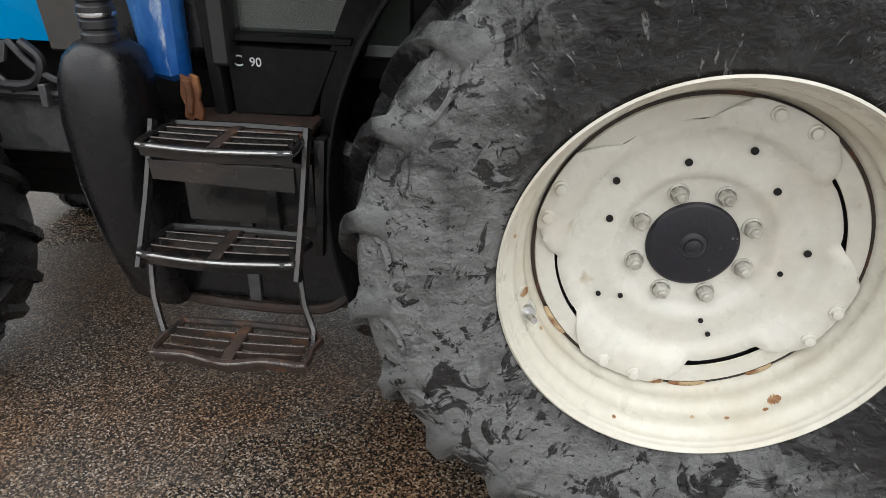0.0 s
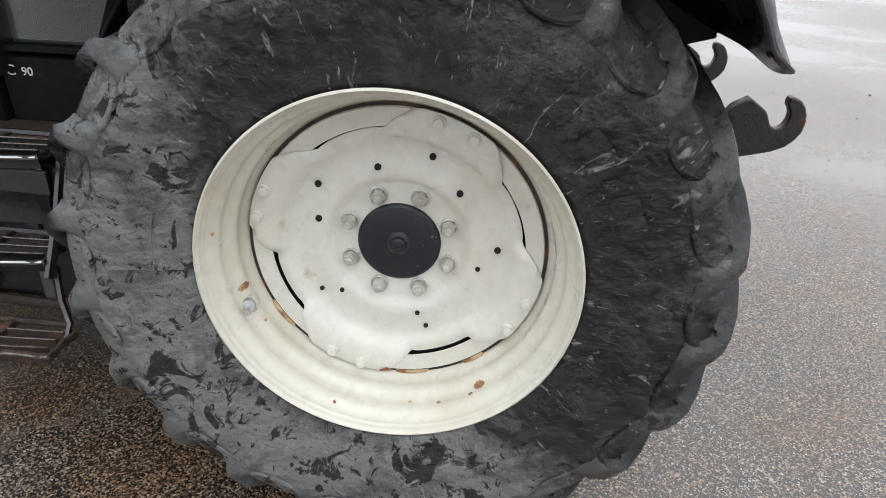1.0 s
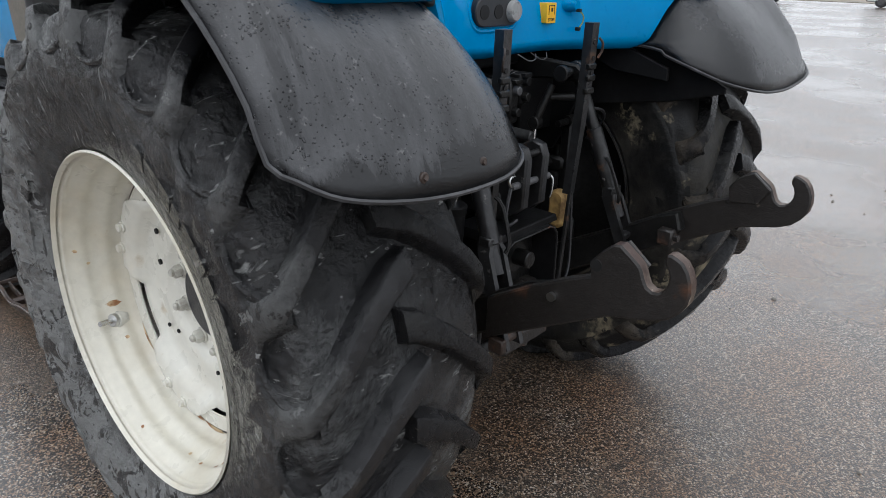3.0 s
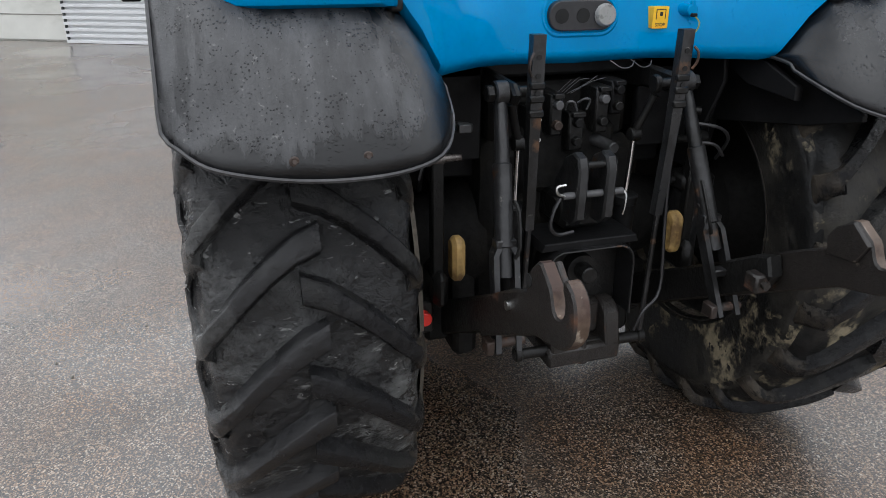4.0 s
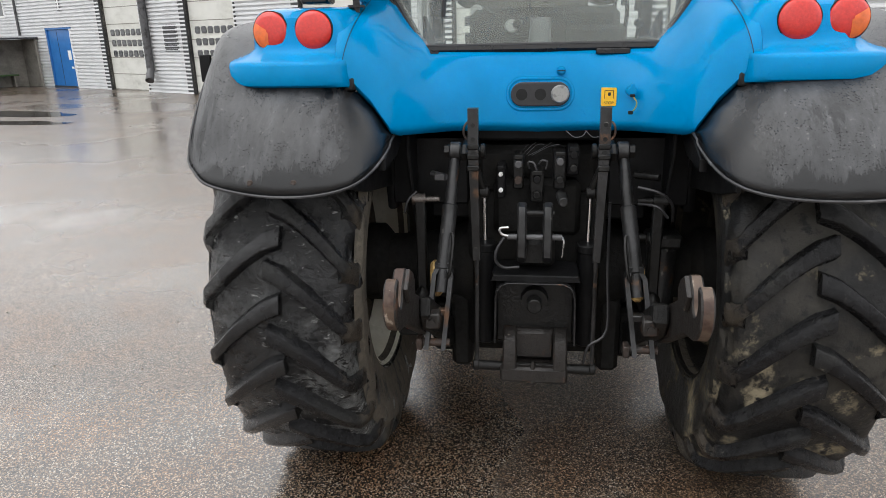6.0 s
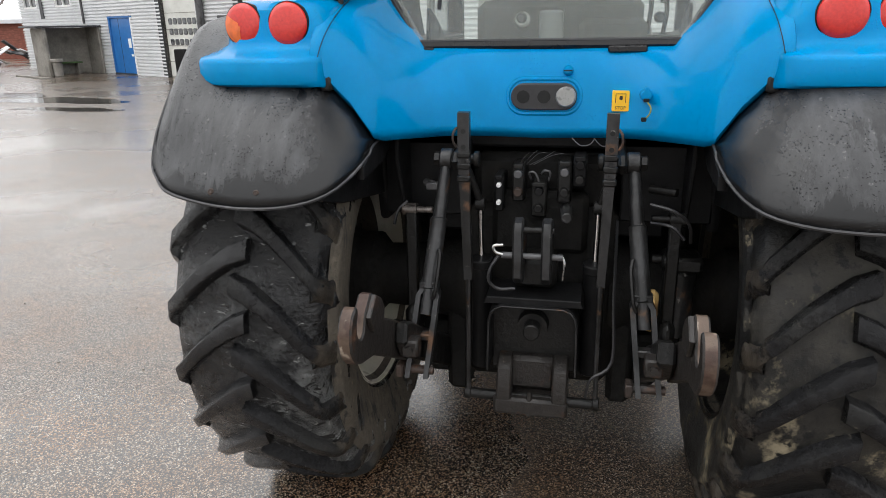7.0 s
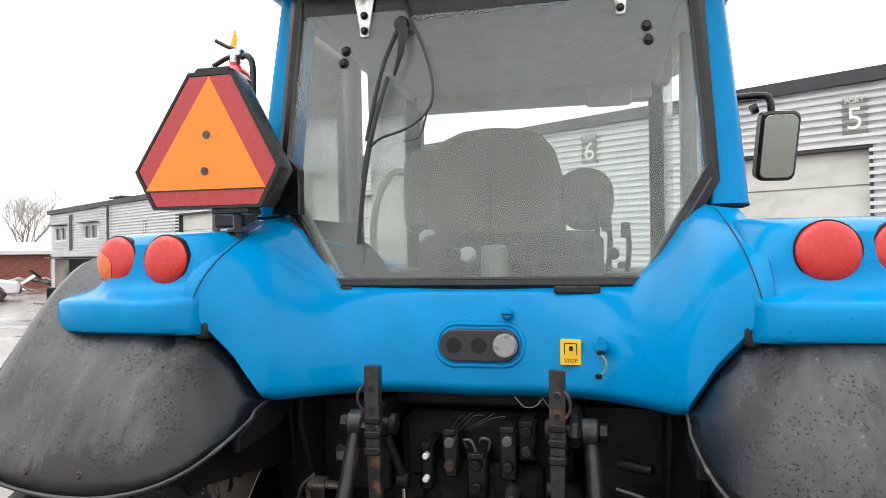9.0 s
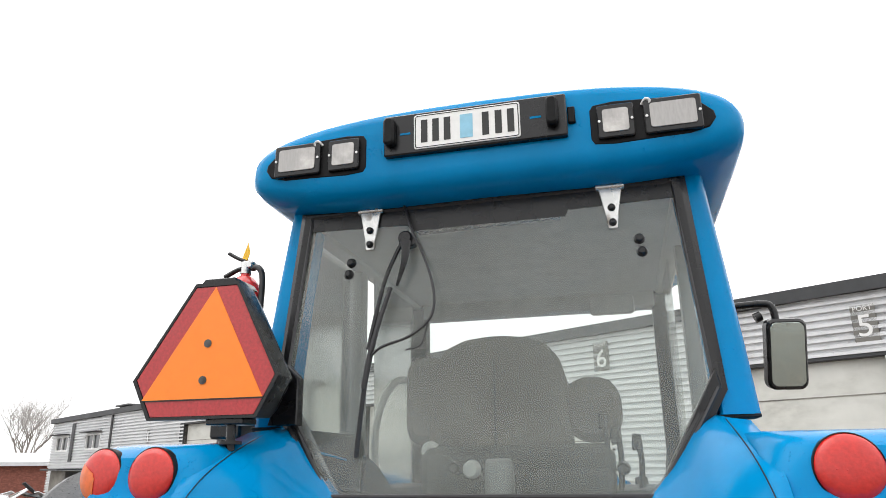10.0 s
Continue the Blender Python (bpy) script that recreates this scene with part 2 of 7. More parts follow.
LUG_MUD_N = lug_rubber("muddy_shoulder_rubber", (0.050, 0.042, 0.033), -2.4, 1.04, 1.20)
MUDDY = mat("muddy_rubber", (0.010, 0.010, 0.010), 0.42, layers=(
    ((0.040, 0.037, 0.032), 0.6, 3.0, 0.46, 0.62, (1, 1, 1)),
    ((0.24, 0.205, 0.14), 0.9, 5.0, 0.560, 0.640, S1),
    ((0.012, 0.012, 0.012), 0.4, 22.0, 0.54, 0.60, S1)), vary=0.35, bump=0.008, bump_scale=18, random=3.0, rgh=0.65, spec=0.25)
CREAM = mat("cream_wheel_paint", (0.70, 0.685, 0.615), 0.28, layers=(
    ((0.60, 0.555, 0.46), 0.45, 3.4, 0.52, 0.80, S1),
    ((0.50, 0.42, 0.30), 0.55, 9.0, 0.66, 0.76, S1),
    ((0.42, 0.22, 0.07), 0.7, 8.5, 0.735, 0.79, S1)), vary=0.04, bump=0.0016, bump_scale=24, coat=0.25)
CREAM_RIM = mat("yellowed_cream_rim_paint", (0.655, 0.63, 0.54), 0.30, layers=(
    ((0.52, 0.46, 0.34), 0.45, 3.0, 0.50, 0.76, S1),
    ((0.40, 0.25, 0.11), 0.6, 7.0, 0.68, 0.76, S1)), vary=0.05, bump=0.0016, bump_scale=24, coat=0.2)
RUST = mat("rusty_steel", (0.040, 0.026, 0.020), 0.55, 0.1, layers=(
    ((0.15, 0.065, 0.030), 0.8, 12.0, 0.54, 0.70, S1),
    ((0.018, 0.016, 0.015), 0.40, 7.0, 0.52, 0.64, S1)), vary=0.35, bump=0.003, bump_scale=60, rgh=0.65)
RUST_BRIGHT = mat("flaking_orange_rust", (0.13, 0.050, 0.020), 0.5, layers=(((0.36, 0.15, 0.05), 0.7, 14.0, 0.50, 0.62, (1, 1, 0.4)), ((0.03, 0.014, 0.010), 0.4, 20.0, 0.56, 0.62, (1, 1, 0.4)), ((0.55, 0.36, 0.20), 0.7, 26.0, 0.66, 0.72, (1, 1, 0.5))), vary=0.3, bump=0.004, bump_scale=50)
RUST_SPOT = mat("rust_stain", (0.54, 0.41, 0.24), 0.7, layers=(((0.26, 0.12, 0.05), 0.8, 22.0, 0.46, 0.58, S1),), vary=0.3, bump=0.002)
WORN = mat("worn_hook_steel", (0.017, 0.0145, 0.0130), 0.45, 0.1, layers=(
    ((0.085, 0.038, 0.020), 0.7, 6.0, 0.58, 0.68, S1),
    ((0.26, 0.22, 0.18), 0.6, 13.0, 0.68, 0.74, S1)), vary=0.3, bump=0.004, bump_scale=55, rgh=0.65)
BLUE = mat("blue_body_paint", (0.0, 0.212, 0.480), 0.15, layers=(((0.0, 0.225, 0.495), 0.28, 2.5, 0.5, 0.8, (1, 1, 1)),), vary=0.09, vary_scale=7, coat=0.15, drops=1.1, drop_scale=120.0, spec=0.05)
BLUE_WORN = mat("chalky_blue_paint", (0.008, 0.085, 0.32), 0.35, layers=(
    ((0.05, 0.18, 0.46), 0.5, 9.0, 0.46, 0.64, (1, 1, 0.3)),
    ((0.45, 0.52, 0.62), 0.6, 20.0, 0.60, 0.70, (1, 1, 0.3))), vary=0.2, bump=0.002)
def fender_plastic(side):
    """dusty rain-spotted black plastic, clean and dark towards the tractor, darker along the foot"""
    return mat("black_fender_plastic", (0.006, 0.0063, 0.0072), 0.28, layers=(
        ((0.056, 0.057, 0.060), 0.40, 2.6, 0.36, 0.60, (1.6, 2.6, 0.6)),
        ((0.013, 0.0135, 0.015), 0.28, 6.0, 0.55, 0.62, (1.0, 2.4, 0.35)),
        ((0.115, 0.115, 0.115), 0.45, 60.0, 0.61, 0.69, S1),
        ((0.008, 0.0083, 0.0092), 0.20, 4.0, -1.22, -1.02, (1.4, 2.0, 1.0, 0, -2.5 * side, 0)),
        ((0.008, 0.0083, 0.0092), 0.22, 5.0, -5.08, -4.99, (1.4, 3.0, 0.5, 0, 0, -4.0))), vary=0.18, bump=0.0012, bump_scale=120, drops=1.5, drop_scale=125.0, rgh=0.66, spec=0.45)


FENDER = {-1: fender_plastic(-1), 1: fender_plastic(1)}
FENDER_EDGE = mat("scuffed_plastic_edge", (0.026, 0.026, 0.028), 0.45, layers=(((0.085, 0.085, 0.088), 0.5, 7.0, 0.54, 0.64, S1),), vary=0.3, bump=0.001)
PLASTIC = mat("black_plastic", (0.007, 0.007, 0.008), 0.26, layers=(((0.016, 0.016, 0.016), 0.4, 7.0, 0.56, 0.74, S1),), vary=0.2, bump=0.0006, bump_scale=150, drops=0.4, spec=0.4)
GREASE = mat("greasy_black_steel", (0.010, 0.0098, 0.0095), 0.36, 0.1, layers=(
    ((0.014, 0.0132, 0.012), 0.50, 10.0, 0.54, 0.70, S1),
    ((0.075, 0.048, 0.03), 0.75, 19.0, 0.67, 0.76, S1)), vary=0.3, bump=0.003, bump_scale=60, spec=0.28)
BLACK = mat("black_paint", (0.010, 0.010, 0.0105), 0.42, layers=(((0.018, 0.018, 0.0185), 0.5, 8.0, 0.55, 0.75, S1),), vary=0.2, bump=0.0008, spec=0.12)
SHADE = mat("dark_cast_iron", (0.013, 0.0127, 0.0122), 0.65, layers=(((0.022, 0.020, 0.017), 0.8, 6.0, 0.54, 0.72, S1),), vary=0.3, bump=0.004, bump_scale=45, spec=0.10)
MUD = mat("dry_brown_mud", (0.092, 0.078, 0.060), 0.85, layers=(((0.046, 0.040, 0.033), 0.6, 5.0, 0.52, 0.66, (1, 1, 1)), ((0.014, 0.013, 0.012), 0.7, 9.0, 0.575, 0.60, (2.5, 2.5, 0.5)), ((0.19, 0.155, 0.11), 0.9, 14.0, 0.62, 0.70, S1)), vary=0.35, bump=0.014, bump_scale=22, rgh=0.68)
STEPBLACK = mat("wet_black_step_paint", (0.010, 0.010, 0.010), 0.20, layers=(((0.045, 0.024, 0.016), 0.5, 9.0, 0.62, 0.74, S1), ((0.030, 0.021, 0.017), 0.26, 5.0, 0.52, 0.66, S1)), vary=0.3, bump=0.002, bump_scale=70, coat=0.5)
BAREDGE = mat("wet_worn_step_edge", (0.14, 0.125, 0.115), 0.25, 0.6, layers=(((0.07, 0.045, 0.033), 0.5, 22.0, 0.50, 0.66, S1),), vary=0.3)
GREYMETAL = mat("grey_painted_steel", (0.085, 0.085, 0.088), 0.42, 0.2, layers=(((0.02, 0.02, 0.02), 0.5, 7.0, 0.5, 0.66, S1),), vary=0.2, bump=0.001)
STEEL = mat("bare_steel", (0.55, 0.55, 0.54), 0.28, 1.0, layers=(((0.16, 0.13, 0.10), 0.5, 18.0, 0.58, 0.72, S1),), vary=0.1)
CHROME = mat("chrome", (0.78, 0.78, 0.78), 0.10, 1.0, vary=0.03)
NUT = mat("painted_nut", (0.55, 0.54, 0.48), 0.35, layers=(((0.36, 0.34, 0.30), 0.4, 30.0, 0.45, 0.65, S1),), vary=0.1, coat=0.2)
HUBBLACK = mat("black_hub_paint", (0.014, 0.014, 0.020), 0.40, layers=(((0.20, 0.20, 0.21), 0.6, 34.0, 0.66, 0.72, S1),), vary=0.2, bump=0.0012)
SOCKETGREY = mat("dark_grey_socket_plastic", (0.022, 0.022, 0.024), 0.45, vary=0.2)
CAPGREY = mat("worn_grey_cap", (0.28, 0.28, 0.27), 0.45, layers=(((0.14, 0.14, 0.135), 0.5, 40.0, 0.5, 0.62, S1),), vary=0.15)
HOLE = mat("dark_hole", (0.006, 0.006, 0.006), 0.8, vary=0.1)
RED_LENS = mat("red_lamp_lens", (0.52, 0.016, 0.010), 0.14, vary=0.14, vary_scale=110, coat=0.25, bump=0.0008, bump_scale=90, drops=0.5)
AMBER = mat("amber_lamp_lens", (0.66, 0.115, 0.014), 0.16, vary=0.2, vary_scale=45, coat=0.25, bump=0.0008, bump_scale=90)
ORANGE = mat("fluorescent_orange_film", (0.95, 0.24, 0.02), 0.45, vary=0.03, bump=0.0002)
REDFILM = mat("red_reflective_film", (0.42, 0.025, 0.028), 0.35, vary=0.22, vary_scale=120, coat=0.3)
EXT_RED = mat("extinguisher_red", (0.60, 0.03, 0.03), 0.25, vary=0.08, coat=0.5)
YELLOW = mat("yellow_sticker", (0.88, 0.50, 0.02), 0.4, vary=0.04)
TAN = mat("tan_plastic_roller", (0.46, 0.30, 0.11), 0.55, layers=(((0.14, 0.08, 0.03), 0.7, 14.0, 0.5, 0.66, S1),), vary=0.15, bump=0.001)
RED_CAP = mat("red_plastic_cap", (0.75, 0.03, 0.02), 0.35, vary=0.08)
WHITE = mat("white_plastic", (0.78, 0.78, 0.77), 0.4, vary=0.04)
LAMPGLASS = mat("lamp_reflector_glass", (0.34, 0.33, 0.32), 0.20, 0.25, layers=(((0.52, 0.50, 0.475), 0.2, 9.0, 0.45, 0.65, (1, 1, 1)),), vary=0.08, vary_scale=30, coat=0.5, stretch=(1, 6, 1))
FABRIC = mat("grey_seat_fabric", (0.10, 0.09, 0.08), 0.9, layers=(((0.14, 0.125, 0.11), 0.9, 4.0, 0.45, 0.7, S1),), vary=0.03, vary_scale=5)
LINER = mat("grey_cab_lining", (0.50, 0.50, 0.48), 0.7, vary=0.12, vary_scale=12, bump=0.0008)
COVER = mat("grey_brown_side_cover", (0.055, 0.050, 0.045), 0.5, vary=0.15, vary_scale=20)
ROD = mat("worn_black_steel", (0.024, 0.024, 0.025), 0.34, 0.2, layers=(((0.009, 0.009, 0.009), 0.4, 8.0, 0.46, 0.58, S1), ((0.105, 0.055, 0.030), 0.7, 12.0, 0.60, 0.68, S1), ((0.16, 0.15, 0.14), 0.4, 26.0, 0.66, 0.71, S1)), vary=0.3, bump=0.002, bump_scale=60)
RUST_PALE = mat("pale_rusty_edge", (0.088, 0.058, 0.040), 0.5, layers=(((0.040, 0.019, 0.012), 0.6, 11.0, 0.48, 0.58, S1), ((0.30, 0.25, 0.20), 0.5, 20.0, 0.62, 0.68, S1)), vary=0.2, bump=0.002, bump_scale=60)
CABGREY = mat("grey_cab_paint", (0.19, 0.195, 0.195), 0.45, vary=0.08, vary_scale=10)
CABDARK = mat("dark_cab_plastic", (0.020, 0.021, 0.020), 0.55, layers=(((0.045, 0.046, 0.043), 0.7, 5.0, 0.48, 0.66, S1),), vary=0.25, vary_scale=18)
BEIGE = mat("grey_beige_vent_panel", (0.16, 0.145, 0.12), 0.6, vary=0.2, vary_scale=90, bump=0.001, bump_scale=200)
SHEET = mat("light_grey_wall_sheet", (0.66, 0.67, 0.68), 0.42, 0.0, layers=(((0.58, 0.59, 0.60), 0.5, 0.9, 0.45, 0.7, (1, 1, 2.5)),), vary=0.03, vary_scale=3)
GATEPAINT = mat("off_white_gate_paint", (0.62, 0.62, 0.58), 0.45, layers=(((0.50, 0.50, 0.46), 0.5, 0.8, 0.45, 0.7, (1, 1, 2)),), vary=0.04, vary_scale=3)
TRIM = mat("dark_grey_trim", (0.035, 0.037, 0.04), 0.5, vary=0.15, vary_scale=5)
DOORBLUE = mat("blue_door_paint", (0.022, 0.14, 0.40), 0.4, vary=0.1, vary_scale=4)
BRICK = mat("red_brick", (0.24, 0.085, 0.06), 0.85, layers=(((0.16, 0.06, 0.045), 0.9, 3.0, 0.45, 0.65, (1, 1, 4)),), vary=0.3, vary_scale=9, bump=0.01, bump_scale=20)
CONCRETE = mat("weathered_concrete", (0.24, 0.225, 0.20), 0.85, layers=(((0.14, 0.13, 0.115), 0.9, 1.5, 0.45, 0.65, S1),), vary=0.15, vary_scale=14, bump=0.004, bump_scale=30)
SNOWROOF = mat("pale_roof_sheet", (0.62, 0.63, 0.65), 0.6, vary=0.08, vary_scale=4)
BARK = mat("bare_bark", (0.27, 0.245, 0.225), 0.9, vary=0.25, vary_scale=8, bump=0.01, bump_scale=12)
# twig colour lightened to grey, so the haze of distance is in the paint
TWIG = mat("hazed_bare_twigs", (0.42, 0.40, 0.385), 0.9, vary=0.25, vary_scale=3)
CARWHITE = mat("white_car_paint", (0.74, 0.75, 0.76), 0.25, vary=0.03, vary_scale=3, coat=0.6)
GRAVEL = mat("pale_gravel_verge", (0.26, 0.23, 0.19), 0.85, layers=(((0.17, 0.16, 0.12), 0.9, 0.5, 0.45, 0.6, S1),), vary=0.3, vary_scale=8, bump=0.01, bump_scale=20)
WATER = mat("puddle_water", (0.045, 0.042, 0.040), 0.04, vary=0.2, vary_scale=2, spec=0.5)
PANE = glass("dusty_cab_glass", tint=(0.86, 0.92, 0.885), film=0.19, film_colour=(0.57, 0.60, 0.56))
PANE_CLEAR = glass("cab_glass", tint=(0.97, 0.99, 0.98), film=0.03)
DARKPANE = mat("dark_window_glass", (0.03, 0.033, 0.037), 0.05, vary=0.2, vary_scale=2, coat=0.5)
MIRROR = mat("mirror_glass", (0.46, 0.52, 0.49), 0.03, 1.0, layers=(((0.4, 0.44, 0.41), 0.2, 40.0, 0.60, 0.70, S1),), vary=0.02)
INK = mat("black_ink", (0.012, 0.012, 0.012), 0.5, vary=0.1)
GRASS = mat("mossy_green_plastic", (0.05, 0.10, 0.03), 0.6, vary=0.2)
WIRE_Y = mat("yellow_green_wire", (0.30, 0.28, 0.06), 0.5, vary=0.15)
HOSE = mat("black_hose", (0.02, 0.02, 0.022), 0.4, vary=0.2)


# ---- mesh tools ----
class Shape:
    def __init__(self):
        self.v, self.f = [], []

    def add(self, verts, faces, m=None):
        o = len(self.v)
        self.v += [tuple(m @ Vector(p)) if m else tuple(p) for p in verts]
        self.f += [tuple(i + o for i in f) for f in faces]
        return self

    def box(self, lo, hi, c=0.0, m=None):
        (x0, y0, z0), (x1, y1, z1) = [min(a, b) for a, b in zip(lo, hi)], [max(a, b) for a, b in zip(lo, hi)]
        c = min(c, 0.45 * (x1 - x0), 0.45 * (y1 - y0), 0.45 * (z1 - z0))
        if c <= 0:
            vs = [(x, y, z) for x in (x0, x1) for y in (y0, y1) for z in (z0, z1)]
            return self.add(vs, [(0, 1, 3, 2), (4, 6, 7, 5), (0, 4, 5, 1), (2, 3, 7, 6), (0, 2, 6, 4), (1, 5, 7, 3)], m)
        vs, idx = [], {}
        for i, (x, xi) in enumerate(((x0, c), (x1, -c))):
            for j, (y, yi) in enumerate(((y0, c), (y1, -c))):
                for k, (z, zi) in enumerate(((z0, c), (z1, -c))):
                    for a, p in enumerate(((x, y + yi, z + zi), (x + xi, y, z + zi), (x + xi, y + yi, z))):
                        idx[i, j, k, a] = len(vs)
                        vs.append(p)
        fs = []
        for i in (0, 1):
            fs.append([idx[i, 0, 0, 0], idx[i, 1, 0, 0], idx[i, 1, 1, 0], idx[i, 0, 1, 0]])
            fs.append([idx[0, i, 0, 1], idx[1, i, 0, 1], idx[1, i, 1, 1], idx[0, i, 1, 1]])
            fs.append([idx[0, 0, i, 2], idx[1, 0, i, 2], idx[1, 1, i, 2], idx[0, 1, i, 2]])
            for j in (0, 1):
                fs.append([idx[0, i, j, 1], idx[1, i, j, 1], idx[1, i, j, 2], idx[0, i, j, 2]])
                fs.append([idx[i, 0, j, 0], idx[i, 1, j, 0], idx[i, 1, j, 2], idx[i, 0, j, 2]])
                fs.append([idx[i, j, 0, 0], idx[i, j, 1, 0], idx[i, j, 1, 1], idx[i, j, 0, 1]])
                for k in (0, 1):
                    fs.append([idx[i, j, k, a] for a in range(3)])
        return self.add(vs, fs, m)

    def rings(self, rings, closed=True, caps=True, m=None):
        n = len(rings[0])
        vs = [p for r in rings for p in r]
        fs = []
        for i in range(len(rings) - 1):
            for j in range(n if closed else n - 1):
                k = (j + 1) % n
                fs.append((i * n + j, i * n + k, (i + 1) * n + k, (i + 1) * n + j))
        if caps and closed:
            fs += [tuple(range(n)), tuple(range((len(rings) - 1) * n, len(rings) * n))]
        return self.add(vs, fs, m)

    def cyl(self, p0, p1, r0, r1=None, seg=20, ch=0.0):
        r1 = r0 if r1 is None else r1
        p0, p1 = Vector(p0), Vector(p1)
        q = (p1 - p0).to_track_quat("Z", "Y")
        d = (p1 - p0).length
        prof = [(r0, 0), (r1, d)] if not ch else [(r0 - ch, 0), (r0, ch), (r1, d - ch), (r1 - ch, d)]
        rs = [[p0 + q @ Vector((r * math.cos(2 * math.pi * i / seg), r * math.sin(2 * math.pi * i / seg), h)) for i in range(seg)] for r, h in prof]
        return self.rings(rs)

    def lathe(self, centre, prof, seg=64, closed=False):
        """prof: (radius, y); turned round the y axis through centre."""
        cx, cy, cz = centre
        rs = [[(cx + r * math.cos(2 * math.pi * i / seg), cy + y, cz + r * math.sin(2 * math.pi * i / seg)) for i in range(seg)] for r, y in prof]
        if closed:
            rs.append(rs[0])
        return self.rings(rs, caps=False)

    def tube(self, pts, r, seg=8, smooth=4, flat=1.0):
        P = [Vector(p) for p in pts]
        if smooth > 1 and len(P) > 2:
            Q = [P[0] * 2 - P[1]] + P + [P[-1] * 2 - P[-2]]
            out = []
            for i in range(1, len(Q) - 2):
                for k in range(smooth):
                    t = k / smooth
                    a, b, c, d = Q[i - 1:i + 3]
                    out.append(0.5 * ((2 * b) + (c - a) * t + (2 * a - 5 * b + 4 * c - d) * t * t + (3 * b - a - 3 * c + d) * t ** 3))
            P = out + [P[-1]]
        up = Vector((0, 0, 1))
        rs = []
        for i, p in enumerate(P):
            d = (P[min(i + 1, len(P) - 1)] - P[max(i - 1, 0)]).normalized()
            side = d.cross(up)
            if side.length < 0.05:
                side = d.cross(Vector((0, 1, 0)))
            side.normalize()
            u = side.cross(d).normalized()
            up = u
            rr = r(i / (len(P) - 1)) if callable(r) else r
            rs.append([p + side * rr * math.cos(2 * math.pi * k / seg) + u * rr * flat * math.sin(2 * math.pi * k / seg) for k in range(seg)])
        return self.rings(rs)

    def prism(self, poly, a, b, axis="y", c=0.0, m=None):
        """poly: 2D outline in the two other axes (in x, y, z order), from a to b along axis. c: chamfer."""
        n = len(poly)
        cx, cz = sum(p[0] for p in poly) / n, sum(p[1] for p in poly) / n

        def inset(k):
            if not k:
                return poly
            out = []
            for i in range(n):
                p, q, r = Vector(poly[i - 1]), Vector(poly[i]), Vector(poly[(i + 1) % n])
                d = (q - p).normalized() + (q - r).normalized()
                e1, e2 = (q - p).normalized(), (r - q).normalized()
                nrm = Vector((-(e1.y + e2.y), e1.x + e2.x))
                if nrm.length < 1e-6:
                    nrm = Vector((-e1.y, e1.x))
                nrm.normalize()
                out.append(tuple(q + nrm * k * sgn))
            return out
        area = sum(poly[i - 1][0] * poly[i][1] - poly[i][0] * poly[i - 1][1] for i in range(n))
        sgn = 1 if area > 0 else -1

        def at(p, h):
            return {"x": (h, p[0], p[1]), "y": (p[0], h, p[1]), "z": (p[0], p[1], h)}[axis]
        s = 1 if b > a else -1
        st = [(a, 0), (b, 0)] if not c else [(a, c), (a + s * c, 0), (b - s * c, 0), (b, c)]
        return self.rings([[at(p, h) for p in inset(k)] for h, k in st], m=m)

    def sheet(self, grid):
        return self.rings(grid, closed=False, caps=False)

    def mirrored(self):
        s = Shape()
        s.v, s.f = [(x, -y, z) for x, y, z in self.v], [tuple(reversed(f)) for f in self.f]
        return s


def mesh_of(name, shape, material, angle=38, flip=True):
    me = bpy.data.meshes.new(name)
    me.from_pydata(shape.v, [], shape.f)
    bm = bmesh.new()
    bm.from_mesh(me)
    bmesh.ops.remove_doubles(bm, verts=bm.verts, dist=1e-5)
    if flip:
        bmesh.ops.recalc_face_normals(bm, faces=bm.faces)
    bm.to_mesh(me)
    bm.free()
    me.polygons.foreach_set("use_smooth", [True] * len(me.polygons))
    me.set_sharp_from_angle(angle=radians(angle))
    me.materials.append(material)
    return me


def part(name, shape, material, parent=None, label="", angle=38, solid=0.0):
    ob = new(name, mesh_of(name, shape, material, angle))
    ob.parent = parent
    if label:
        ob["label"] = label
    if solid:
        md = ob.modifiers.new("thickness", "SOLIDIFY")
        md.thickness, md.offset = solid, -1
    return ob


def thing(name, at, label, category, group="", kind=""):
    ob = new(name)
    ob.empty_display_size = 0.2
    ob.matrix_world = at if isinstance(at, Matrix) else Matrix.Translation(at)
    return tagged(ob, label, category, group, kind)


def rounded(w, h, r, n=5, cx=0.0, cy=0.0):
    out = []
    for sx, sy, a0 in ((1, 1, 0), (-1, 1, 90), (-1, -1, 180), (1, -1, 270)):
        for i in range(n + 1):
            a = radians(a0 + 90 * i / n)
            out.append((cx + sx * (w / 2 - r) + r * math.cos(a), cy + sy * (h / 2 - r) + r * math.sin(a)))
    return out


def letters(name, text, size, material, m, parent=None, depth=0.001):
    cu = bpy.data.curves.new(name, "FONT")
    cu.body, cu.size, cu.extrude, cu.align_x, cu.align_y = text, size, depth, "CENTER", "CENTER"
    tmp = bpy.data.objects.new(name, cu)
    me = bpy.data.meshes.new_from_object(tmp)
    bpy.data.objects.remove(tmp)
    me.materials.append(material)
    ob = new(name, me)
    ob.parent = parent
    ob.matrix_local = m
    return ob


def lerp(a, b, t):
    return a + (b - a) * t


def table(t, pts):
    for (a, va), (b, vb) in zip(pts, pts[1:]):
        if t <= b:
            k = (t - a) / (b - a)
            k = max(0.0, min(1.0, k))
            return lerp(va, vb, k * k * (3 - 2 * k) * 0.4 + k * 0.6)
    return pts[-1][1]


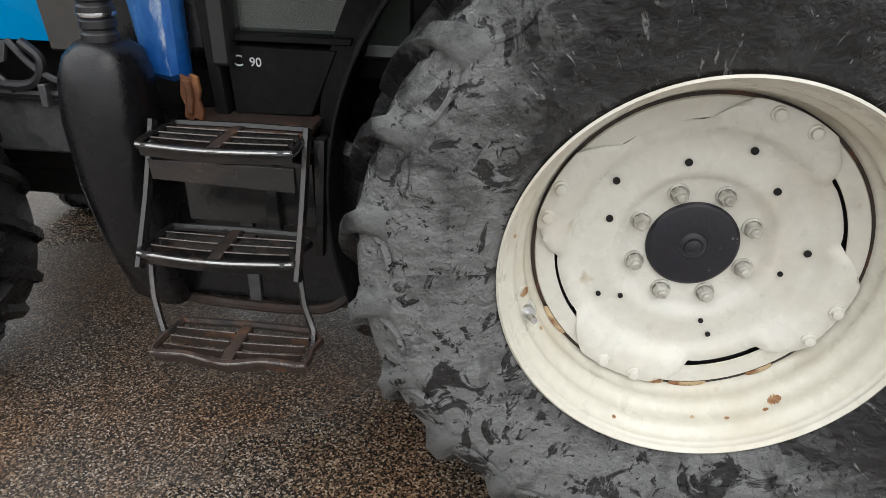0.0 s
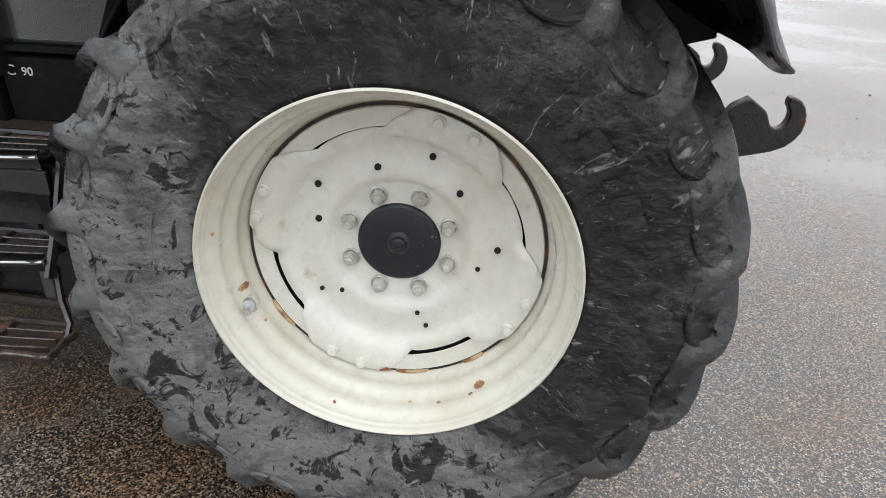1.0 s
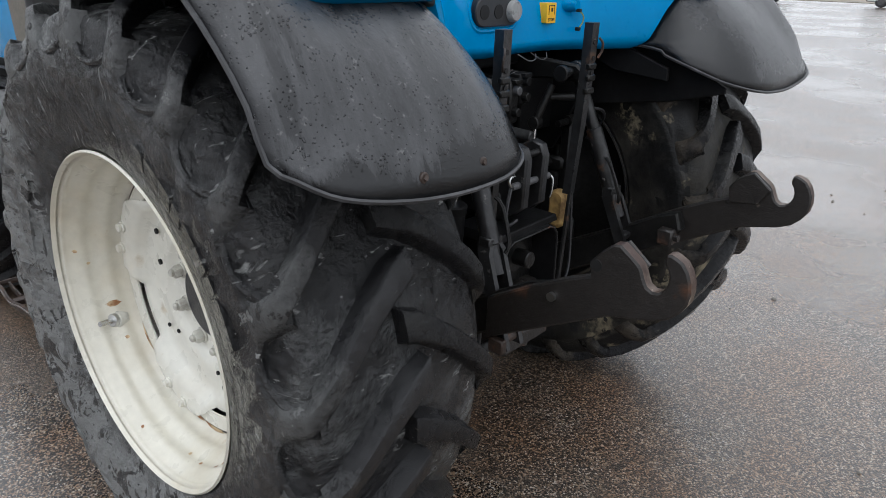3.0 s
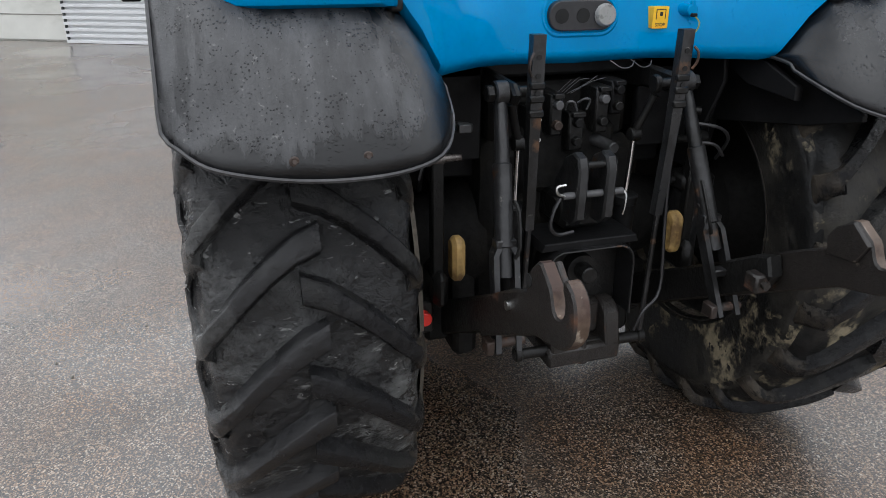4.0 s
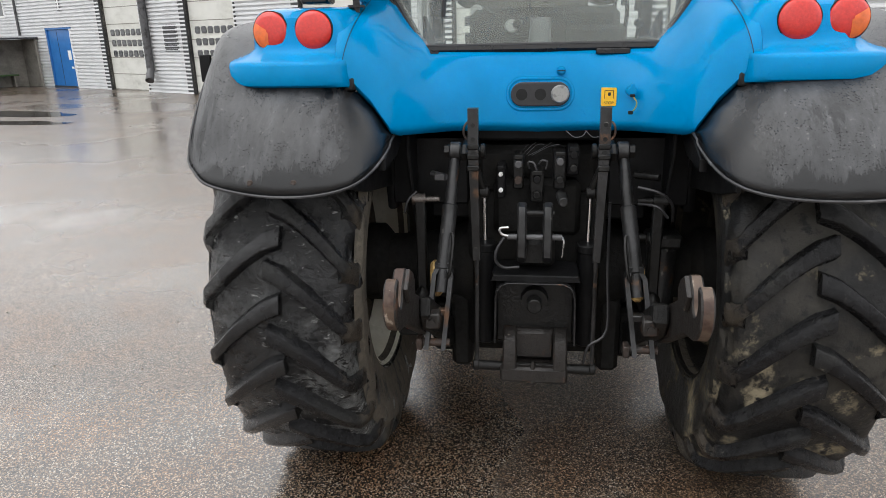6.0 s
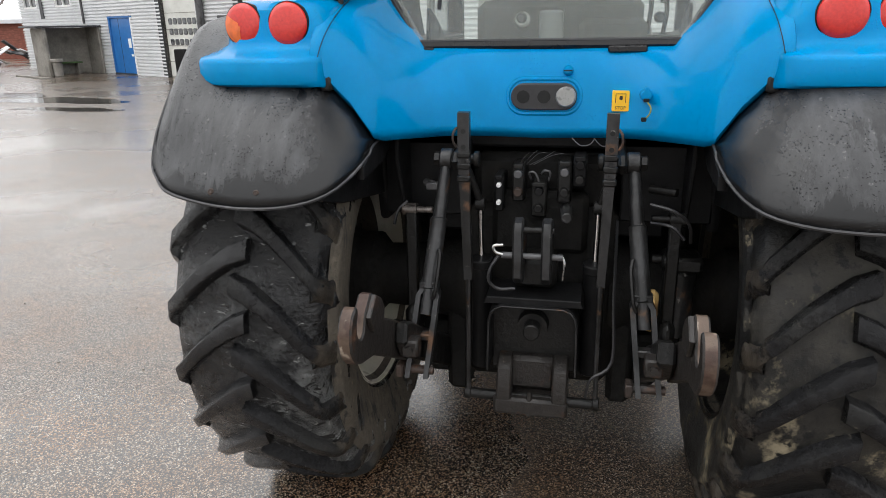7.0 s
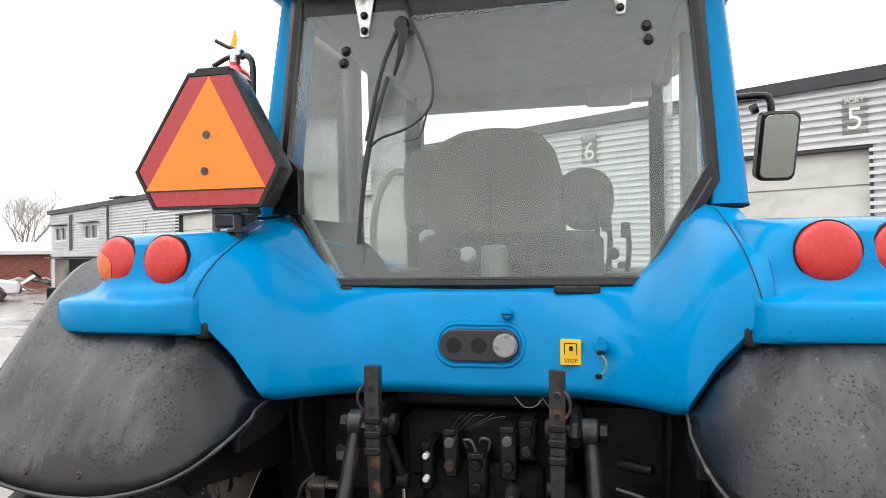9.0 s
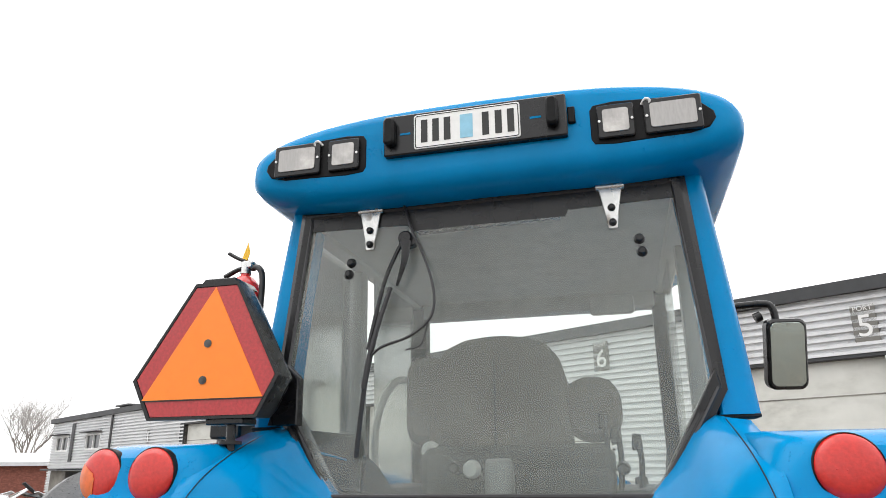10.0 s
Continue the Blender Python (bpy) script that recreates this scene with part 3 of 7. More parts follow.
# ---- ground ----
ground = Shape()
nx = [-400, -120, -60, -30, -16, -8, -4, -2, 0, 2, 4, 8, 16, 30, 60, 120, 400]
ground.sheet([[(x, y, 0.0) for y in nx] for x in nx])
tagged(part("ground", ground, ASPHALT), "wet speckled brown and grey asphalt yard", "ground", kind="structure")
verge = Shape()
verge.box((-60, 52, 0.0), (90, 150, 0.03))
tagged(part("gravel_verge", verge, GRAVEL), "pale gravel verge beyond the asphalt yard", "ground", kind="structure")


def blob(cx, cy, rx, ry, seed, z=0.004):
    rnd = random.Random(seed)
    ph = [rnd.uniform(0, 6.28) for _ in range(4)]
    pts = []
    for i in range(40):
        a = 2 * math.pi * i / 40
        k = 1 + 0.22 * math.sin(2 * a + ph[0]) + 0.14 * math.sin(3 * a + ph[1]) + 0.09 * math.sin(5 * a + ph[2]) + 0.05 * math.sin(9 * a + ph[3])
        pts.append((cx + rx * k * math.cos(a), cy + ry * k * math.sin(a), z))
    return Shape().add(pts, [tuple(range(40))])


for i, (cx, cy, rx, ry) in enumerate(((-13.4, -13.6, 0.8, 1.7), (-14.6, -16.4, 0.5, 1.6), (-11.6, -11.9, 0.35, 1.4),  (3.1, 20.0, 2.6, 0.35))):
    tagged(part("puddle", blob(cx, cy, rx, ry, i), WATER), "shallow rain puddle lying on the asphalt yard", "puddle", group="puddles")

# ---- tractor ----
tractor = thing("tractor", (0, 0, 0), "blue farm tractor with cream rear wheels parked on wet asphalt", "tractor")
AX = 0.82


LUGS, PHASE = 22, 8.6


def rear_wheel(s):
    """s: -1 the left wheel, 1 the right."""
    c = (0.0, 0.0, AX)
    flip = (lambda sh: sh) if s < 0 else (lambda sh: sh.mirrored())
    # wheel disc with four lobes
    prof = ((0.0, -0.885), (0.10, -0.885), (0.158, -0.885), (0.172, -0.893), (0.182, -0.903), (0.196, -0.9085), (0.212, -0.9075), (0.235, -0.9045), (0.262, -0.9045), (0.276, -0.908), (0.286, -0.916), (0.298, -0.931), (0.310, -0.938), (0.323, -0.942), (0.338, -0.945), (0.355, -0.947), (0.378, -0.949))
    seg = 144
    rs = []
    for r, y in prof:
        ring = []
        for i in range(seg):
            a = 2 * math.pi * i / seg
            d = min(abs((math.degrees(a) - q + 180) % 360 - 180) for q in (67, 157, 247, 337))
            q = max(0.0, min(1.0, (30 - d) / 15))
            lim = 0.319 + 0.057 * q - 0.004 * max(0.0, 1 - abs(d - 29) / 5)
            rr = min(r, lim - 0.0004 * (0.378 - r)) if r > 0.29 else r
            yy = y if r <= lim + 0.001 else -0.9412
            if r > 0.29:
                # between the lobes the edge dips behind the web of the rim
                yy = lerp(max(yy, -0.921), min(yy, -0.938) - 0.006 if r > 0.305 else yy - 0.004, min(1.0, q * 4))
            ring.append((rr * math.cos(a), yy, AX + rr * math.sin(a)))
        rs.append(ring)
    back = [[(x, y + 0.007, z) for x, y, z in ring] for ring in reversed(rs)]
    wheel = part("rear_wheel", flip(Shape().rings(rs[1:] + back[:-1] + [rs[1]], caps=False).add(rs[1], [tuple(range(seg))])), CREAM, tractor, "cream-painted steel wheel disc with rust stains", angle=50)
    # rim barrel
    rp = [(0.443, -1.098), (0.449, -1.110), (0.4545, -1.106), (0.4505, -1.095), (0.4420, -1.0890)]
    for i in range(31):
        k = i / 30
        rp.append((lerp(0.4365, 0.3840, k) + 0.0036 * math.sin(2 * math.pi * 2.5 * k + 0.5), lerp(-1.086, -0.934, k)))
    rp += [(0.3810, -0.929), (0.3768, -0.9265), (0.3768, -0.90), (0.372, -0.80), (0.385, -0.77), (0.405, -0.75), (0.425, -0.70), (0.437, -0.665), (0.452, -0.655), (0.4555, -0.645), (0.445, -0.640), (0.415, -0.70), (0.39, -0.75), (0.364, -0.78)]

    def barrel(y):
        for (r0, y0), (r1, y1) in zip(rp[2:], rp[3:]):
            if y0 <= y <= y1:
                return lerp(r0, r1, (y - y0) / (y1 - y0))
        return 0.38
    part("rim_gap", flip(Shape().lathe(c, [(0.3772, -0.9160), (0.3706, -0.9160)], 96)), HOLE, wheel)
    part("rim", flip(Shape().lathe(c, rp, 128, closed=False)), CREAM_RIM if s < 0 else MUDDY, wheel, "deep cream-painted steel rim with concentric steps" if s < 0 else "mud-caked cream steel rim", angle=50)
    inner = Shape().lathe(c, [(0.12, -0.70), (0.16, -0.72), (0.20, -0.80), (0.30, -0.86), (0.372, -0.88)], 48)
    part("hub_drum", flip(inner), SHADE, wheel)
    part("rim_web", flip(Shape().lathe(c, [(0.3245, -0.930), (0.3245, -0.9365), (0.345, -0.9375), (0.3685, -0.9378), (0.3712, -0.9340), (0.3714, -0.905)], 96)), CREAM if s < 0 else MUDDY, wheel)
    part("rim_crevice", flip(Shape().lathe(c, [(0.3706, -0.9310), (0.3800, -0.9316)], 96)), RUST, wheel, "dark rusty crevice between rim and web")
    part("web_gap", flip(Shape().lathe(c, [(0.285, -0.902), (0.370, -0.904)], 72)), HOLE, wheel)
    # hub cover
    hc = Shape().lathe(c, [(0.0, -0.906), (0.02, -0.908), (0.022, -0.904), (0.030, -0.902), (0.034, -0.897), (0.098, -0.897), (0.104, -0.895), (0.108, -0.890), (0.108, -0.884)], 64)
    hub = part("hub_cover", flip(hc), HUBBLACK, wheel, "scratched black hub cover")
    part("hub_plug", flip(Shape().lathe(c, [(0.0, -0.912), (0.012, -0.911), (0.019, -0.907), (0.021, -0.900)], 24)), HUBBLACK, wheel, "scratched black centre plug")
    # nuts
    for i in range(8):
        a = radians(22.5 + 45 * i)
        x, z = 0.1375 * math.cos(a), AX + 0.1375 * math.sin(a)
        sh = Shape().lathe((x, 0, z), [(0.024, -0.884), (0.024, -0.890), (0.020, -0.892)], 20)
        hexa = [[(x + r * math.cos(b * math.pi / 3 + a), y, z + r * math.sin(b * math.pi / 3 + a)) for b in range(6)] for r, y in ((0.0195, -0.890), (0.0195, -0.909), (0.016, -0.914))]
        sh.rings(hexa)
        sh.lathe((x, 0, z), [(0.011, -0.912), (0.011, -0.922), (0.007, -0.926), (0.0, -0.926)], 12)
        part("wheel_nut", flip(sh), NUT, wheel)
    for x, z in ((0.091, 1.136), (0.167, 1.104), (-0.314, 0.963), (-0.339, 0.894), (-0.184, 0.489), (-0.1, 0.455), (0.328, 0.705), (0.291, 0.623)):
        k = 0.356 / math.hypot(x, z - AX)
        part("lobe_bolt", flip(Shape().lathe((x * k, 0, AX + (z - AX) * k), [(0.017, -0.946), (0.017, -0.956), (0.013, -0.958), (0.012, -0.967), (0.0, -0.971)], 14)), CREAM, wheel)
    if s < 0:
        for x, z in ((0.083, 1.066), (-0.05, 1.031), (-0.2, 0.977), (-0.203, 0.882), (0.152, 0.975), (0.254, 0.827), (0.207, 0.769), (-0.204, 0.677), (-0.15, 0.676), (0.053, 0.622), (0.077, 0.584)):
            r = 0.0085 if z > 0.8 else 0.0062
            part("disc_hole", Shape().lathe((x, 0, z), [(r, -0.9085), (r, -0.9135), (0, -0.9135)], 14), HOLE, wheel)
        v = Shape().cyl((-0.386, -0.985, 0.657), (-0.360, -1.050, 0.672), 0.0095, 0.008, 12).cyl((-0.386, -0.985, 0.657), (-0.374, -1.010, 0.664), 0.026, 0.020, 16, 0.003)
        part("valve", v, STEEL, wheel, "short steel tyre valve with rust round it")
        part("valve_seat", Shape().cyl((-0.391, -0.975, 0.655), (-0.379, -1.000, 0.662), 0.034, 0.029, 18, 0.003), NUT, wheel)
        for deg, ym, ha, hy in ((304.3, -1.012, 2.4, 0.012), (300.5, -1.03, 1.0, 0.006), (288, -1.030, 0.9, 0.006), (277, -1.02, 0.8, 0.006), (195.5, -0.990, 1.4, 0.020), (211.5, -0.985, 0.8, 0.008), (250, -1.06, 0.7, 0.005), (170, -1.06, 0.8, 0.006), (176, -1.03, 0.6, 0.006)):
            rnd_ = random.Random(int(deg * 10))
            g = []
            for i in range(11):
                q = i / 10 * 2 - 1
                w0 = hy * (1 - q * q) ** 0.5 * rnd_.uniform(0.55, 1.15)
                w1 = hy * (1 - q * q) ** 0.5 * rnd_.uniform(0.55, 1.15)
                a = radians(deg + ha * q)
                row = []
                for j in range(7):
                    y = ym + lerp(-w0, w1, j / 6)
                    r = barrel(y) - 0.0016
                    row.append((r * math.cos(a), y - 0.0008, AX + r * math.sin(a)))
                g.append(row)
            part("rust_patch", Shape().sheet(g), RUST_SPOT, wheel)
        for a0, a1 in ((208, 222), (258, 268), (270, 284), (299, 309)):
            g = []
            for i in range(9):
                a = radians(lerp(a0, a1, i / 8))
                wv = 0.007 * math.sin(math.pi * i / 8) ** 0.6
                g.append([(r_ * math.cos(a), y_, AX + r_ * math.sin(a)) for r_, y_ in ((0.3700, -0.9384), (0.3735, -0.9384), (0.3826, -0.932 - wv))])
            part("rust_patch", Shape().sheet(g), RUST_SPOT, wheel)
    # tyre carcass
    half = [(0.440, 0.205), (0.4540, 0.228), (0.466, 0.237), (0.50, 0.243), (0.54, 0.254), (0.575, 0.262), (0.605, 0.267), (0.64, 0.271), (0.665, 0.2745), (0.682, 0.2725), (0.693, 0.262), (0.712, 0.254), (0.735, 0.246), (0.755, 0.234), (0.768, 0.205), (0.774, 0.15), (0.777, 0.07), (0.778, 0.0)]
    yc = -0.872

    def side_w(r):
        for (r0, w0), (r1, w1) in zip(half, half[1:]):
            if r0 <= r <= r1:
                return lerp(w0, w1, (r - r0) / (r1 - r0))
        return 0.26
    fine = [half[0]]
    for p, q in zip(half, half[1:]):
        fine += [(lerp(p[0], q[0], k / 2), lerp(p[1], q[1], k / 2)) for k in (1, 2)]
    tp = [(r, yc - w) for r, w in fine] + [(r, yc + w) for r, w in reversed(fine[:-1])]
    ty = Shape().lathe(c, tp, 240)
    relief = []
    for x, y, z in ty.v:
        r, a = math.hypot(x, z - AX), math.atan2(z - AX, x)
        k = max(0.0, min(1.0, (r - 0.50) / 0.06)) * max(0.0, min(1.0, (0.765 - r) / 0.03))
        d = k * (0.009 * noise.noise((a * 7, r * 9, 3.0 + s)) + 0.006 * noise.noise((a * 18, r * 16, 7.0)) + 0.003 * noise.noise((a * 40, r * 40, 1.0)))
        if 0.62 < r < 0.75:
            # scalloped ledge: it rises to each lug and sags between them
            turn = PHASE - 2.0 if y < yc else PHASE - 2.0 + 180 / LUGS
            g_ = r * 0.030 * math.cos(LUGS * (a - radians(turn))) * max(0.0, 1 - abs(r - 0.685) / 0.06)
            x, z = x * (1 + g_), AX + (z - AX) * (1 + g_)
        relief.append((x, y + (d if y < yc else -d), max(z, 0.012 + (z - 0.012) * 0.1)))
    ty.v = relief
    part("tyre", flip(ty), RUBBER if s < 0 else MUDDY, wheel, "big worn agricultural tyre, damp and dusty", angle=60)
    if s < 0:
        # raised blocks of the worn sidewall lettering
        for a0, n_, r0, r1 in ((62, 9, 0.535, 0.592), (-52, 8, 0.540, 0.590), (176, 6, 0.54, 0.575)):
            for k in range(n_):
                am = radians(a0 - 5.2 * k)
                w_ = 0.026 if k % 3 else 0.018
                blk = [[(r * math.cos(am + u / r), yc - side_w(r) - h_, AX + r * math.sin(am + u / r)) for r, u in ((r0, -w_ + ins), (r0 + ins, -w_), (r1 - ins, -w_), (r1, -w_ + ins), (r1, w_ - ins), (r1 - ins, w_), (r0 + ins, w_), (r0, w_ - ins))] for h_, ins in ((-0.008, 0.001), (0.0035, 0.003), (0.0045, 0.006))]
                part("sidewall_mark", Shape().rings(blk), RUBBER, wheel)
    mud = [(r, yc + w + 0.004) for r, w in half if 0.46 < r < 0.73]
    part("mud_crust", flip(Shape().lathe(c, mud, 120)), MUD if s < 0 else MUDDY, wheel, "cracked dry brown mud on the inner sidewall", angle=60)
    part("rim_back", flip(Shape().lathe(c, [(0.335, -0.899), (0.3712, -0.894), (0.3655, -0.80), (0.380, -0.765), (0.400, -0.742), (0.420, -0.693), (0.433, -0.658), (0.449, -0.648), (0.452, -0.638)], 96)), MUD, wheel, "mud-caked inner rim")
    # curved ridge that joins the feet of neighbouring lugs on the shoulder
    if s < 0:
        for k in range(LUGS):
            ridge = []
            for i in range(11):
                u = i / 10
                a = radians(PHASE - 1.0 + 360 / LUGS * (k + u))
                r = 0.682 + 0.062 * abs(2 * u - 1) ** 2.4 + 0.004 * noise.noise((k * 1.7, u * 3, 4.0))
                ridge.append((r * math.cos(a), yc - side_w(r) + 0.002 + 0.003 * noise.noise((k * 2.3, u * 4, 8.0)), AX + r * math.sin(a)))
            part("shoulder_ridge", Shape().tube(ridge, lambda t: 0.011 + 0.004 * math.cos(2 * math.pi * t), 8, 2), RUBBER, wheel)
    # lugs
    path = ((-0.026, 0.819, 15.6), (0.03, 0.821, 14.0), (0.09, 0.820, 11.0), (0.15, 0.818, 7.4), (0.20, 0.810, 3.8), (0.238, 0.796, 1.0), (0.257, 0.771, -0.6), (0.2665, 0.742, -1.4), (0.2725, 0.712, -1.9), (0.2740, 0.688, -2.2), (0.2660, 0.655, -2.4))

    def lug(side):
        rings = []
        n = len(path)
        for i, (w, r, th) in enumerate(path):
            rb = table(abs(w), ((0.0, 0.768), (0.15, 0.764), (0.205, 0.755), (0.236, 0.742), (0.262, 0.72), (0.29, 0.70)))
            tt, tb = (0.031, 0.046) if i < 2 else (0.027, 0.046)
            if i >= 6:
                tt, tb = (0.025, 0.027, 0.033, 0.048, 0.060)[i - 6], (0.046, 0.050, 0.058, 0.074, 0.084)[i - 6]
            a = radians(th)
            ring = []
            mid_ = 0.30 if i < 6 else 0.55
            steps_ = ((tb, 0.0), (lerp(tt, tb, mid_), 0.45), (tt, 0.93), (tt * 0.8, 1.0))
            if i >= 6:
                steps_ = ((tb, 0.0), (lerp(tt, tb, 0.62), 0.30), (lerp(tt, tb, 0.22), 0.80), (tt * 0.62, 1.0))
            for off, h in [(-o_, h_) for o_, h_ in steps_] + [(o_, h_) for o_, h_ in reversed(steps_)]:
                ang = a + off / 0.8
                if i >= 6:
                    rr, yy = r - 0.006 * (1 - h), side * (w - (0.034 if i < n - 1 else 0.040) * (1 - h) - (0.022 if i == n - 1 else 0.0))
                else:
                    k = i / 6
                    rr, yy = lerp(rb, r, h), side * (w - 0.020 * k * k * (1 - h))
                if i == 0:
                    rr = lerp(rb, r - 0.006, h)
                if i >= 4:
                    rr += 0.004 * noise.noise((i * 1.7, off * 60, 2.0))
                    yy += 0.004 * noise.noise((i * 1.3, off * 55, 9.0))
                ring.append((rr * math.cos(ang), yy, rr * math.sin(ang)))
            rings.append(ring)
        return Shape().rings(rings)
    for side in (-1, 1):
        me = dark = None
        for k in range(LUGS):
            if me is None:
                me = mesh_of("tread_lug", lug(side), {(-1, -1): LUG_DUSTY, (-1, 1): LUG_MUD_P, (1, -1): LUG_MUD_N}.get((s, side), LUG), 44)
            th = PHASE + 360 / LUGS * k + (0.0 if side < 0 else 180 / LUGS)
            clean = (s, side) == (-1, -1) and math.cos(radians(th)) > -0.1
            if clean and dark is None:
                dark = mesh_of("tread_lug", lug(side), LUG_SMEAR, 44)
            ob = new("tread_lug", dark if clean else me)
            ob.parent = wheel
            ob.matrix_local = Matrix.Translation((0, yc if s < 0 else -yc, AX)) @ Matrix.Rotation(radians(-th), 4, "Y")
    return wheel


rear_wheel(-1)
rear_wheel(1)


def front_wheel(s):
    c = (-2.56, 0.0, 0.60)
    yc = -0.67 if s < 0 else -0.80
    flip = (lambda sh: sh) if s < 0 else (lambda sh: sh.mirrored())
    rp = [(0.0, -0.10), (0.10, -0.10), (0.12, -0.06), (0.22, -0.05), (0.30, -0.09), (0.31, -0.16), (0.335, -0.165), (0.345, -0.175), (0.352, -0.17), (0.34, -0.15), (0.325, -0.03), (0.33, 0.10), (0.35, 0.17)]
    wheel = part("front_wheel", flip(Shape().lathe((c[0], yc, c[2]), rp, 48)), CREAM, tractor, "cream front wheel rim")
    half = [(0.34, 0.165), (0.36, 0.18), (0.42, 0.198), (0.48, 0.205), (0.53, 0.20), (0.565, 0.18), (0.575, 0.10), (0.578, 0.0)]
    tp = [(r, yc - w) for r, w in half] + [(r, yc + w) for r, w in reversed(half[:-1])]
    ty = Shape().lathe((c[0], 0, c[2]), tp, 96)
    ty.v = [(x, y, max(z, 0.012)) for x, y, z in ty.v]
    part("tyre", flip(ty), LUG, wheel, "black front tyre", angle=60)
    turned = Matrix.Translation((c[0], 0, 0)) @ Matrix.Rotation(radians(-6), 4, "Z") @ Matrix.Translation((-c[0], 0, 0))
    wheel.matrix_local = Matrix.Translation((0, yc if s < 0 else -yc, 0)) @ turned @ Matrix.Translation((0, -yc if s < 0 else yc, 0))
    for side in (-1, 1):
        path = ((-0.02, 0.612, 17), (0.06, 0.612, 12), (0.13, 0.606, 6), (0.185, 0.59, 1), (0.208, 0.555, -1), (0.205, 0.515, -2))
        rings = []
        for i, (w, r, th) in enumerate(path):
            ring = []
            for off, deep in ((-0.032, 1), (-0.019, 0), (0.019, 0), (0.032, 1)):
                a = radians(th) + off / 0.6
                rr, yy = (r - 0.05, w) if deep and i < 4 else (r, w - 0.03 * deep)
                ring.append((rr * math.cos(a), side * yy, rr * math.sin(a)))
            rings.append(ring)
        me = mesh_of("tread_lug", Shape().rings(rings), LUG, 32)
        for k in range(20):
            ob = new("tread_lug", me)
            ob.parent = wheel
            ob.matrix_local = Matrix.Translation((c[0], yc if s < 0 else -yc, c[2])) @ Matrix.Rotation(radians(-(18 * k + (0 if side < 0 else 9))), 4, "Y")


front_wheel(-1)
front_wheel(1)


# rear body panel shape: lower and upper edge by distance from the middle, and depth at a height
def panel_edge(a):
    zb = table(a, ((0.0, 1.420), (0.40, 1.434), (0.490, 1.440), (0.502, 1.450), (0.56, 1.545), (0.62, 1.622), (0.66, 1.650)))
    zt = table(a, ((0.0, 1.712), (0.41, 1.715), (0.47, 1.80), (0.55, 1.905), (0.58, 1.925), (0.66, 1.905)))
    xb = 0.262 + 2.08 * a ** 3 if a < 0.5 else table(a, ((0.500, 0.522), (0.56, 0.545), (0.66, 0.600)))
    xt = table(a, ((0.0, 0.195), (0.41, 0.200), (0.50, 0.19), (0.60, 0.17), (0.66, 0.25)))
    return zb, zt, xb, xt


def panel_x(a, t):
    zb, zt, xb, xt = panel_edge(a)
    return lerp(xt, xb, 1 - t ** 2.6) - 0.02 * t * (1 - t)


# fenders
FEN = ((-0.42, 1.700), (-0.20, 1.745), (0.05, 1.762), (0.28, 1.745), (0.46, 1.700), (0.58, 1.645), (0.68, 1.575), (0.755, 1.500), (0.805, 1.425), (0.838, 1.360), (0.850, 1.308))
CROSS = ((-1.150, 0.130), (-1.158, 0.095), (-1.156, 0.066), (-1.140, 0.038), (-1.105, 0.018), (-1.055, 0.007), (-0.98, 0.002), (-0.90, 0.0), (-0.82, 0.0), (-0.74, 0.006), (-0.67, 0.026), (-0.615, 0.062), (-0.570, 0.115), (-0.535, 0.180), (-0.510, 0.250))
# where each of those lines ends at the lower rim
LIP = ((0.718, -1.138, 1.397), (0.750, -1.108, 1.370), (0.784, -1.072, 1.347), (0.804, -1.036, 1.335), (0.816, -0.99, 1.325), (0.822, -0.94, 1.316), (0.828, -0.885, 1.309), (0.836, -0.82, 1.306), (0.841, -0.75, 1.307), (0.841, -0.69, 1.311), (0.828, -0.63, 1.319), (0.800, -0.581, 1.330), (0.740, -0.542, 1.348), (0.660, -0.513, 1.380), (0.560, -0.498, 1.416))


